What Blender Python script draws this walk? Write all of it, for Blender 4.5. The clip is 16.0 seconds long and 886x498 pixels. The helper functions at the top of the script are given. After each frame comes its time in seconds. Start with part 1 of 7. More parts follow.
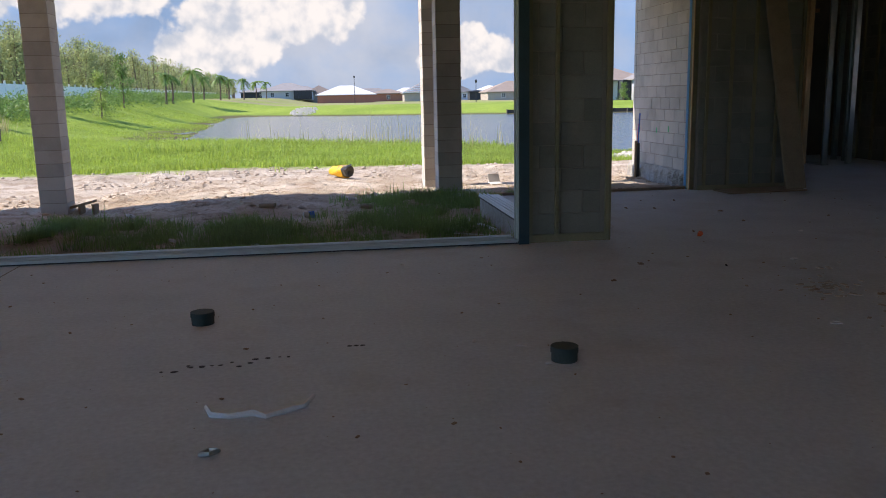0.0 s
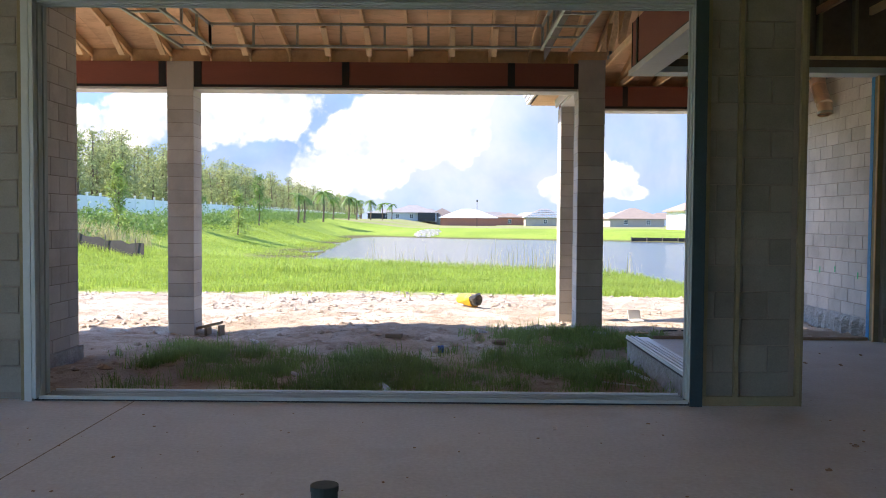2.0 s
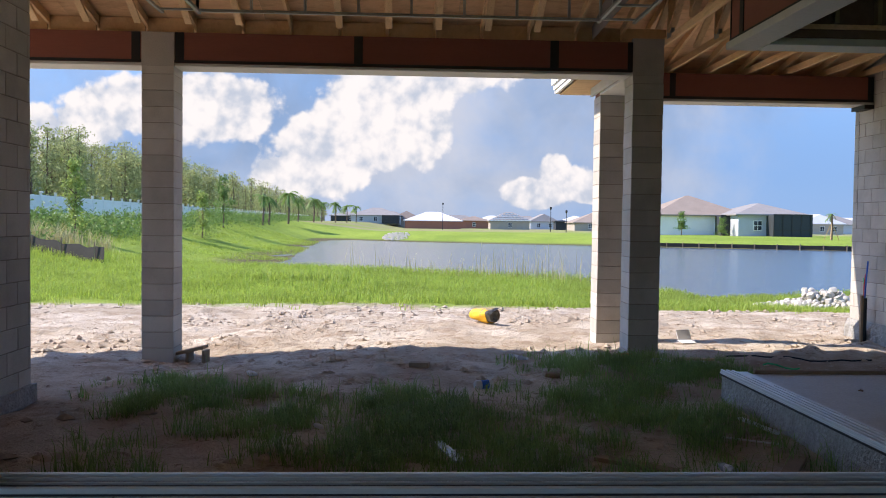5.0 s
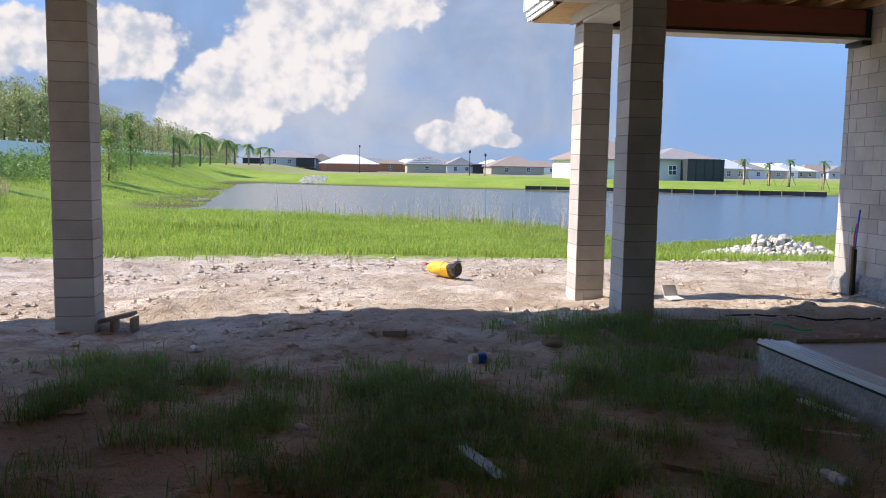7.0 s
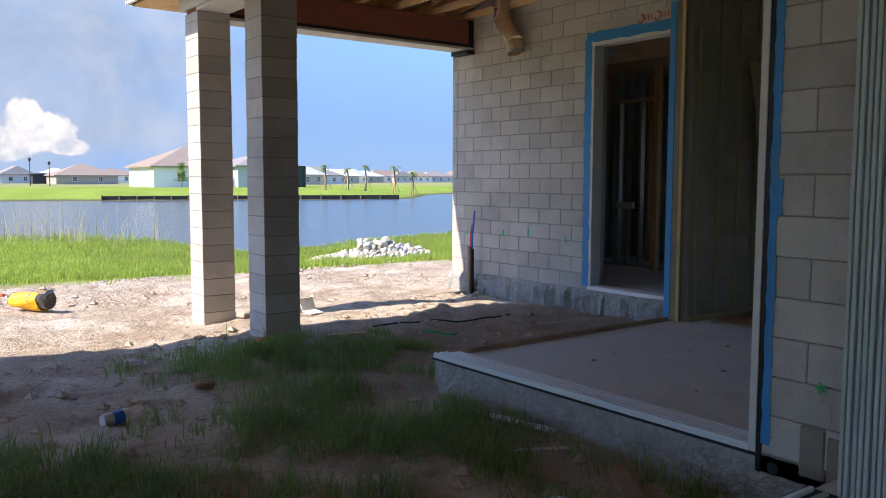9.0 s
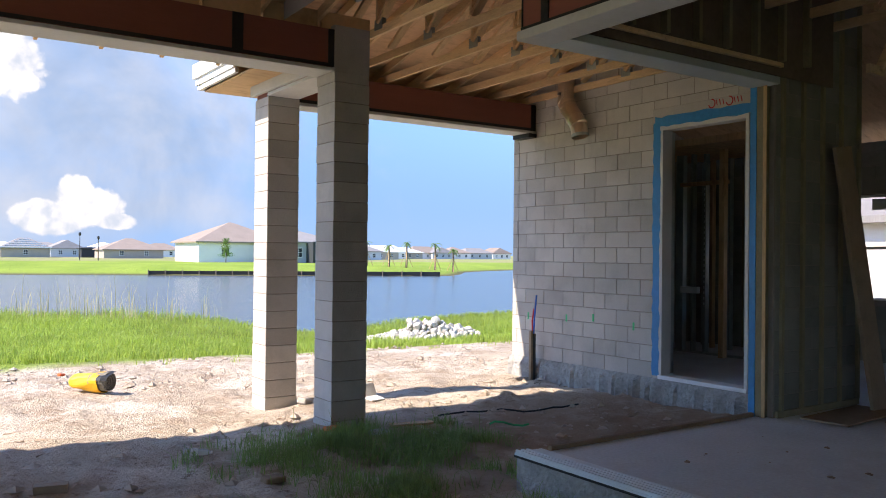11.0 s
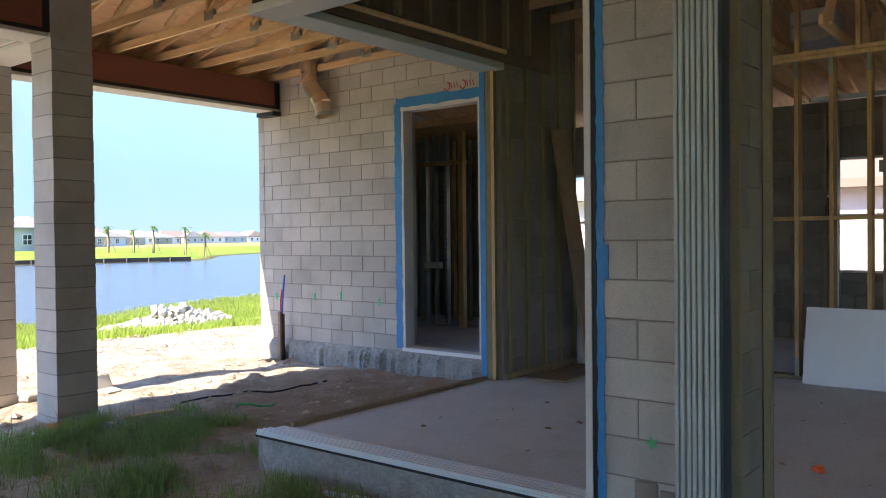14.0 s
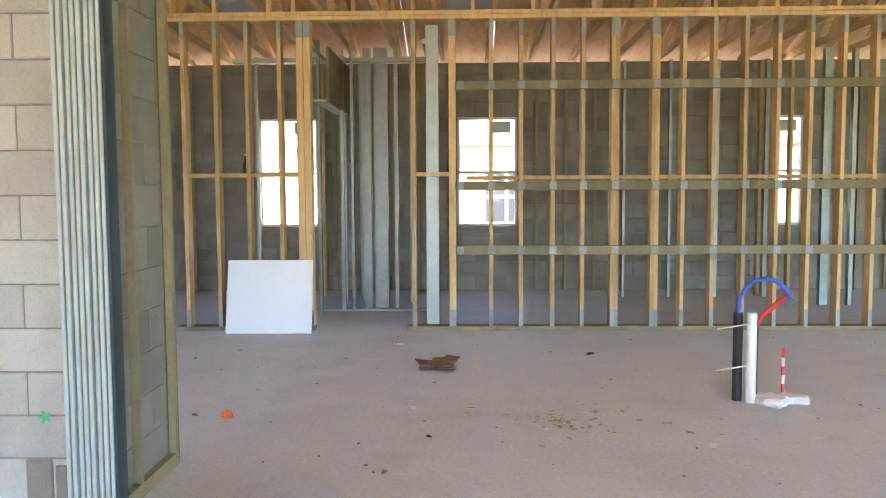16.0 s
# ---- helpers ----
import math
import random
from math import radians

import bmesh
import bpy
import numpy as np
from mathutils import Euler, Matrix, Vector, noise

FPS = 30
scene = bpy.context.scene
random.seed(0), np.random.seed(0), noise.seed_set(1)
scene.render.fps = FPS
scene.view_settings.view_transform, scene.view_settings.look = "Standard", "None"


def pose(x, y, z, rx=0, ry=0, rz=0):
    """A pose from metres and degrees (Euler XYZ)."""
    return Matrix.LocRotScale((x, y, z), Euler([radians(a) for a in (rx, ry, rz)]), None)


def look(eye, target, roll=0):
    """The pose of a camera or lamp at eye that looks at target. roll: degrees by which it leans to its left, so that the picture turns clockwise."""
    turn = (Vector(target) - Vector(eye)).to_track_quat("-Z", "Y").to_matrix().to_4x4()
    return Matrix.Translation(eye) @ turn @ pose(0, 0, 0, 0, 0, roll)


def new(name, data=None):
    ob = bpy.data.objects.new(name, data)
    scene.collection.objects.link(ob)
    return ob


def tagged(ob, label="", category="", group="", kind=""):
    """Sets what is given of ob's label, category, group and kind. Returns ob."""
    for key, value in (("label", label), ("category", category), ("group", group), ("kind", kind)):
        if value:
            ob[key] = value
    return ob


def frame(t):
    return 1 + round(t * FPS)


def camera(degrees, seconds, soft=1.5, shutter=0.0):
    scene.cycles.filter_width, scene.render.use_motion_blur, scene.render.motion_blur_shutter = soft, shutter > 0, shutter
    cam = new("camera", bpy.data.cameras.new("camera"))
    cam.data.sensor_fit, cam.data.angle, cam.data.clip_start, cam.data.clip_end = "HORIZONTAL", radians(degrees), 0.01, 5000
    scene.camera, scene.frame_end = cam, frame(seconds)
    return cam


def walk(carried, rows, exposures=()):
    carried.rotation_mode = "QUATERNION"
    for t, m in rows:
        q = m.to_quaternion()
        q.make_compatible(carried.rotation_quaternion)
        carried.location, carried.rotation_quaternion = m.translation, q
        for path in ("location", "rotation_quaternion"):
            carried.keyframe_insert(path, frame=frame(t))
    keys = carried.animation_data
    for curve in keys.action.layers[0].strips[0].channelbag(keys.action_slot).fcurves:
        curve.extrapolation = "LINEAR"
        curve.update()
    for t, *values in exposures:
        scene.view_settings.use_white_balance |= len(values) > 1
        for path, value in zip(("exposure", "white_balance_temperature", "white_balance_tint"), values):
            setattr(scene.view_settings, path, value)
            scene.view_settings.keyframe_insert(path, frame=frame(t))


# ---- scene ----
cam = camera(56.9, 16.0, 1.0)
PATH = [
    (0, (0.224, -0.535, 1.32), (0.495, 1.412, 0.95), -1.1),
    (0.5, (0.272, -0.391, 1.33), (0.521, 1.57, 1.024), 0.5),
    (1, (0.284, -0.164, 1.336), (0.381, 1.824, 1.138), 1.9),
    (1.5, (0.167, 0.111, 1.38), (0.201, 2.106, 1.257), 0.2),
    (2, (0.042, 0.345, 1.396), (0.034, 2.344, 1.324), 0.4),
    (2.5, (-0.003, 0.601, 1.405), (-0.069, 2.599, 1.35), 2.0),
    (3, (-0.075, 0.89, 1.396), (-0.166, 2.888, 1.378), 1.4),
    (3.5, (-0.233, 1.209, 1.418), (-0.239, 3.209, 1.401), -0.9),
    (4, (-0.389, 1.547, 1.377), (-0.299, 3.544, 1.32), 0.2),
    (4.2, (-0.479, 1.701, 1.392), (-0.39, 3.698, 1.332), 1.0),
    (6.3, (-1.299, 3.244, 1.423), (-1.175, 5.236, 1.294), -1.1),
    (6.5, (-1.346, 3.386, 1.417), (-1.176, 5.372, 1.254), -1.3),
    (7, (-1.424, 3.782, 1.414), (-1.13, 5.75, 1.215), 1.0),
    (7.5, (-1.541, 4.101, 1.43), (-1.014, 6.02, 1.229), -0.4),
    (8, (-1.61, 4.425, 1.422), (-0.808, 6.24, 1.177), -1.8),
    (8.5, (-1.542, 4.79, 1.398), (-0.508, 6.485, 1.163), -0.5),
    (8.7, (-1.552, 4.865, 1.398), (-0.384, 6.474, 1.186), -0.4),
    (10.8, (-1.726, 5.301, 1.475), (-0.501, 6.881, 1.453), 0.8),
    (11, (-1.735, 5.31, 1.489), (-0.604, 6.96, 1.503), 0.6),
    (11.5, (-1.749, 5.301, 1.493), (-0.723, 7.017, 1.526), 1.0),
    (12, (-1.756, 5.281, 1.49), (-0.718, 6.99, 1.525), 1.8),
    (12.5, (-1.748, 5.28, 1.49), (-0.667, 6.962, 1.52), 1.7),
    (13, (-1.737, 5.258, 1.474), (-0.555, 6.871, 1.492), 1.1),
    (13.5, (-1.693, 5.22, 1.466), (-0.325, 6.679, 1.462), 0.2),
    (14, (-1.656, 5.181, 1.452), (-0.096, 6.431, 1.421), -0.6),
    (14.5, (-1.641, 5.15, 1.444), (0.076, 6.172, 1.371), -1.0),
    (15, (-1.597, 5.134, 1.44), (0.249, 5.894, 1.333), -1.4),
    (15.5, (-1.569, 5.082, 1.442), (0.381, 5.507, 1.305), -1.8),
    (16, (-1.466, 4.985, 1.443), (0.528, 5.039, 1.296), -0.3),
]
EXPOSURES = [(0.0, 0.95, 6850, 17), (0.5, 2.0, 6900, 17), (1.0, 1.95, 6850, 17), (1.5, 1.85, 6800, 17), (2.0, 1.6, 6750, 17), (2.5, 1.42, 6750, 17), (3.5, 1.1, 6750, 17), (4.2, 1.05, 6720, 17), (6.5, 0.85, 6680, 17), (7.5, 0.9, 6680, 17), (8.5, 1.08, 6720, 17), (11.0, 1.32, 6850, 17), (11.5, 0.95, 6850, 17), (12.0, 1.0, 6850, 17), (12.5, 1.15, 6850, 17), (13.0, 1.25, 6880, 17), (13.5, 1.45, 7050, 17), (14.5, 2.65, 7450, 17), (15.2, 3.75, 7700, 17), (16.0, 4.0, 7900, 17)]
walk(cam, [(t, look(e, g, r)) for t, e, g, r in PATH], EXPOSURES)

# ---------------------------------------------------------------- plan
PIER_X, NOOK_Y = 2.205, 10.05          # slab edge of the nook
SILL_IN, SILL_OUT = 6.50, 6.83        # big opening, inner and outer line
OPEN_L, OPEN_R = -3.05, 1.885
WALL_R = 6.19                         # outside face of the block wall with the door
STUD_X = 6.88
FAR_X = 10.15
WATER_Z = -0.85
HEAD_Z = 3.10

# ---------------------------------------------------------------- world, sun
SUN_DIR = Vector((-1.12, 0.24, 1.0)).normalized()
world = bpy.data.worlds.new("sky")
scene.world = world
world.use_nodes = True
wt = world.node_tree
wt.nodes.clear()


def wn(kind, **inputs):
    n = wt.nodes.new(kind)
    for k, v in inputs.items():
        n.inputs[k].default_value = v
    return n


def wmath(op, a, b=None, clamp=False):
    n = wt.nodes.new("ShaderNodeMath")
    n.operation, n.use_clamp = op, clamp
    for i, v in enumerate((a, b)):
        if v is None:
            continue
        if isinstance(v, (int, float)):
            n.inputs[i].default_value = v
        else:
            wt.links.new(v, n.inputs[i])
    return n.outputs[0]


sky = wt.nodes.new("ShaderNodeTexSky")
sky.sky_type, sky.sun_disc = "NISHITA", False
sky.sun_elevation = math.asin(SUN_DIR.z)
sky.sun_rotation = math.atan2(SUN_DIR.x, SUN_DIR.y)
sky.air_density, sky.dust_density, sky.ozone_density = 1.0, 0.15, 2.5
coord = wt.nodes.new("ShaderNodeTexCoord")
sep = wt.nodes.new("ShaderNodeSeparateXYZ")
spin = wt.nodes.new("ShaderNodeMapping")
spin.inputs["Rotation"].default_value = (0, 0, radians(1.7))
wt.links.new(coord.outputs["Generated"], spin.inputs["Vector"])
wt.links.new(spin.outputs[0], sep.inputs[0])
front = wmath("MAXIMUM", sep.outputs[1], 0.12)
U, V = wmath("DIVIDE", sep.outputs[0], front), wmath("DIVIDE", sep.outputs[2], front)
uv = wt.nodes.new("ShaderNodeCombineXYZ")
wt.links.new(U, uv.inputs[0]), wt.links.new(V, uv.inputs[1])


def wnoise(scale, detail, rough, dist=0.0, seed=0.0, shift=None):
    n = wt.nodes.new("ShaderNodeTexNoise")
    n.noise_dimensions = "4D"
    n.inputs["Scale"].default_value, n.inputs["Detail"].default_value = scale, detail
    n.inputs["Roughness"].default_value, n.inputs["Distortion"].default_value = rough, dist
    n.inputs["W"].default_value = seed
    if shift:
        mv = wt.nodes.new("ShaderNodeVectorMath")
        mv.inputs[1].default_value = shift
        wt.links.new(uv.outputs[0], mv.inputs[0])
        wt.links.new(mv.outputs[0], n.inputs["Vector"])
    else:
        wt.links.new(uv.outputs[0], n.inputs["Vector"])
    return n.outputs["Fac"]


def blob(u, v, ru, rv):
    a = wmath("DIVIDE", wmath("SUBTRACT", U, u), ru)
    b = wmath("DIVIDE", wmath("SUBTRACT", V, v), rv)
    r = wmath("SQRT", wmath("ADD", wmath("MULTIPLY", a, a), wmath("MULTIPLY", b, b)))
    return wmath("SUBTRACT", 1.0, r)


def union(items):
    out = items[0]
    for i in items[1:]:
        out = wmath("MAXIMUM", out, i)
    return out


def ramp(v, lo, hi):
    n = wt.nodes.new("ShaderNodeMapRange")
    n.interpolation_type = "SMOOTHSTEP"
    n.inputs["From Min"].default_value, n.inputs["From Max"].default_value = lo, hi
    wt.links.new(v, n.inputs["Value"])
    return n.outputs["Result"]


def cells(scale, warp, seed=0.0, shift=(0, 0, 0)):
    """Rounded billows: inverted distances to scattered points, pushed about by a soft noise."""
    mv = wt.nodes.new("ShaderNodeVectorMath")
    mv.inputs[1].default_value = (seed + shift[0], shift[1], shift[2])
    wt.links.new(uv.outputs[0], mv.inputs[0])
    nz = wt.nodes.new("ShaderNodeTexNoise")
    nz.inputs["Scale"].default_value, nz.inputs["Detail"].default_value = scale * 1.7, 3.0
    wt.links.new(mv.outputs[0], nz.inputs["Vector"])
    ma = wt.nodes.new("ShaderNodeVectorMath")
    ma.operation = "MULTIPLY_ADD"
    wt.links.new(nz.outputs["Color"], ma.inputs[0])
    ma.inputs[1].default_value = (warp, warp, 0)
    wt.links.new(mv.outputs[0], ma.inputs[2])
    vo = wt.nodes.new("ShaderNodeTexVoronoi")
    vo.voronoi_dimensions, vo.feature = "2D", "SMOOTH_F1"
    vo.inputs["Scale"].default_value, vo.inputs["Smoothness"].default_value = scale, 0.25
    wt.links.new(ma.outputs[0], vo.inputs["Vector"])
    return wmath("SUBTRACT", 1.0, vo.outputs["Distance"])


def billows(shift=(0, 0, 0)):
    big, mid, small = cells(14.0, 0.05, 1.0, shift), cells(36.0, 0.02, 4.0, shift), cells(95.0, 0.008, 9.0, shift)
    return wmath("ADD", wmath("MULTIPLY", big, 0.55), wmath("ADD", wmath("MULTIPLY", mid, 0.30), wmath("MULTIPLY", small, 0.15)))


puff = billows()
heap = union([blob(-0.165, 0.055, 0.06, 0.03), blob(-0.125, 0.085, 0.075, 0.055), blob(-0.085, 0.12, 0.075, 0.07), blob(-0.055, 0.165, 0.07, 0.075),
              blob(-0.02, 0.215, 0.075, 0.075), blob(0.02, 0.27, 0.09, 0.07), blob(-0.02, 0.115, 0.045, 0.05), blob(-0.47, 0.09, 0.05, 0.05), blob(-0.42, 0.115, 0.055, 0.05),
              blob(-0.52, 0.06, 0.05, 0.04), blob(-0.30, 0.135, 0.12, 0.045), blob(0.125, 0.036, 0.045, 0.02), blob(0.165, 0.048, 0.04, 0.026), blob(0.15, 0.066, 0.022, 0.022),
              blob(0.19, 0.034, 0.03, 0.012), blob(-0.30, 0.33, 0.25, 0.07), blob(0.92, 0.03, 0.07, 0.012), blob(0.05, 0.20, 0.06, 0.05)])
edge_noise = wmath("ADD", wmath("MULTIPLY", wmath("SUBTRACT", puff, 0.60), 1.5), wmath("MULTIPLY", wmath("SUBTRACT", wnoise(16.0, 7.0, 0.6, 0.1, 3.0), 0.5), 1.8))
heap_mask = ramp(wmath("ADD", wmath("MULTIPLY", heap, 2.2), edge_noise), -0.10, 0.32)
veil = union([blob(-0.05, 0.16, 0.5, 0.28), blob(0.10, 0.20, 0.42, 0.2), blob(-0.18, 0.34, 0.5, 0.16), blob(0.10, 0.05, 0.35, 0.05), blob(-0.06, 0.08, 0.5, 0.09)])
veil_mask = ramp(wmath("ADD", veil, wmath("MULTIPLY", wmath("SUBTRACT", wnoise(5.0, 7.0, 0.6, 0.3, 1.0), 0.5), 2.4)), -0.2, 1.0)
haze = ramp(wmath("MULTIPLY", V, -1.0), -0.5, -0.05)
relief = wmath("SUBTRACT", puff, billows((-0.012, 0.016, 0)))
shade = ramp(wmath("ADD", wmath("MULTIPLY", wnoise(11.0, 7.0, 0.62, 0.4, 5.0), 0.9), wmath("MULTIPLY", relief, 0.7)), 0.22, 0.58)


def wmix(fac, a, b):
    n = wt.nodes.new("ShaderNodeMix")
    n.data_type = "RGBA"
    for s, v in ((n.inputs["Factor"], fac), (n.inputs["A"], a), (n.inputs["B"], b)):
        if isinstance(v, (tuple, float)):
            s.default_value = v
        else:
            wt.links.new(v, s)
    return n.outputs["Result"]


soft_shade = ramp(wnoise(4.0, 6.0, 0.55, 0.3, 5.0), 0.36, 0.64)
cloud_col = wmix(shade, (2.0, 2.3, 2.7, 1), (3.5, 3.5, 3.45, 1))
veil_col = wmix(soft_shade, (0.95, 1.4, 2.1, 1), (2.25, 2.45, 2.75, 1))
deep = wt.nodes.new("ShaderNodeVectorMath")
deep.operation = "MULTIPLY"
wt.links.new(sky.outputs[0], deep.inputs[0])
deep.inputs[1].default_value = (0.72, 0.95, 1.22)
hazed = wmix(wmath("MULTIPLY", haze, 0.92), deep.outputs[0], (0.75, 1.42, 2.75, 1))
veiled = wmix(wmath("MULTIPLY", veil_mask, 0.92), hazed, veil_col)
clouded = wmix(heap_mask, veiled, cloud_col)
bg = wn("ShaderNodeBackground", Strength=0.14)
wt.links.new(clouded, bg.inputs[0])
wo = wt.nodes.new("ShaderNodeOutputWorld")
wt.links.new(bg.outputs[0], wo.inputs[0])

sun_data = bpy.data.lights.new("sun", "SUN")
sun_data.energy, sun_data.angle, sun_data.color = 4.1, radians(0.5), (1.0, 0.93, 0.82)
sun = new("sun", sun_data)
sun.matrix_world = look(SUN_DIR * 60, (0, 0, 0))

# ---------------------------------------------------------------- materials


def material(name, base, rough=0.8, metal=0.0, vary=0.2, scale=4.0, fine=60.0, bump=0.25, stain=None, stain_amt=0.0, stain_scale=1.2,
             rand=0.0, island=0.0, stretch=(1, 1, 1), spec=0.4, dist=0.01, thin=0.0):
    """A procedural surface: coarse and fine variation, stains of another colour, relief, and variation from piece to piece."""
    m = bpy.data.materials.new(name)
    m.use_nodes = True
    nt = m.node_tree
    p = nt.nodes["Principled BSDF"]
    p.inputs["Roughness"].default_value, p.inputs["Metallic"].default_value = rough, metal
    p.inputs["Specular IOR Level"].default_value = spec
    tc = nt.nodes.new("ShaderNodeNewGeometry")
    mp = nt.nodes.new("ShaderNodeMapping")
    mp.inputs["Scale"].default_value = stretch
    nt.links.new(tc.outputs["Position"], mp.inputs["Vector"])

    def noise_tex(s, d, r):
        n = nt.nodes.new("ShaderNodeTexNoise")
        n.inputs["Scale"].default_value, n.inputs["Detail"].default_value, n.inputs["Roughness"].default_value = s, d, r
        nt.links.new(mp.outputs[0], n.inputs["Vector"])
        return n.outputs["Fac"]

    def mth(op, a, b):
        n = nt.nodes.new("ShaderNodeMath")
        n.operation = op
        for i, v in enumerate((a, b)):
            if isinstance(v, (int, float)):
                n.inputs[i].default_value = v
            else:
                nt.links.new(v, n.inputs[i])
        return n.outputs[0]

    coarse, grain = noise_tex(scale, 4, 0.55), noise_tex(fine, 3, 0.6)
    value = mth("ADD", mth("MULTIPLY", mth("SUBTRACT", coarse, 0.5), 2.4 * vary), mth("MULTIPLY", mth("SUBTRACT", grain, 0.5), 1.8 * vary))
    if rand:
        oi = nt.nodes.new("ShaderNodeObjectInfo")
        value = mth("ADD", value, mth("MULTIPLY", mth("SUBTRACT", oi.outputs["Random"], 0.5), rand))
    if island:
        value = mth("ADD", value, mth("MULTIPLY", mth("SUBTRACT", tc.outputs["Random Per Island"], 0.5), island))
    hsv = nt.nodes.new("ShaderNodeHueSaturation")
    nt.links.new(mth("ADD", value, 1.0), hsv.inputs["Value"])
    hsv.inputs["Color"].default_value = (*base, 1)
    col = hsv.outputs[0]
    if stain:
        st = noise_tex(stain_scale, 6, 0.65)
        mr = nt.nodes.new("ShaderNodeMapRange")
        mr.inputs["From Min"].default_value, mr.inputs["From Max"].default_value = 0.5, 0.72
        mr.inputs["To Max"].default_value = stain_amt
        nt.links.new(st, mr.inputs["Value"])
        mx = nt.nodes.new("ShaderNodeMix")
        mx.data_type = "RGBA"
        nt.links.new(mr.outputs[0], mx.inputs["Factor"])
        nt.links.new(col, mx.inputs["A"])
        mx.inputs["B"].default_value = (*stain, 1)
        col = mx.outputs["Result"]
    nt.links.new(col, p.inputs["Base Color"])
    if thin:
        tr = nt.nodes.new("ShaderNodeBsdfTranslucent")
        nt.links.new(col, tr.inputs["Color"])
        ms = nt.nodes.new("ShaderNodeMixShader")
        ms.inputs[0].default_value = thin
        nt.links.new(p.outputs[0], ms.inputs[1])
        nt.links.new(tr.outputs[0], ms.inputs[2])
        nt.links.new(ms.outputs[0], nt.nodes["Material Output"].inputs[0])
    if bump:
        b = nt.nodes.new("ShaderNodeBump")
        b.inputs["Strength"].default_value, b.inputs["Distance"].default_value = bump, dist
        nt.links.new(mth("ADD", grain, mth("MULTIPLY", coarse, 0.6)), b.inputs["Height"])
        nt.links.new(b.outputs[0], p.inputs["Normal"])
    return m


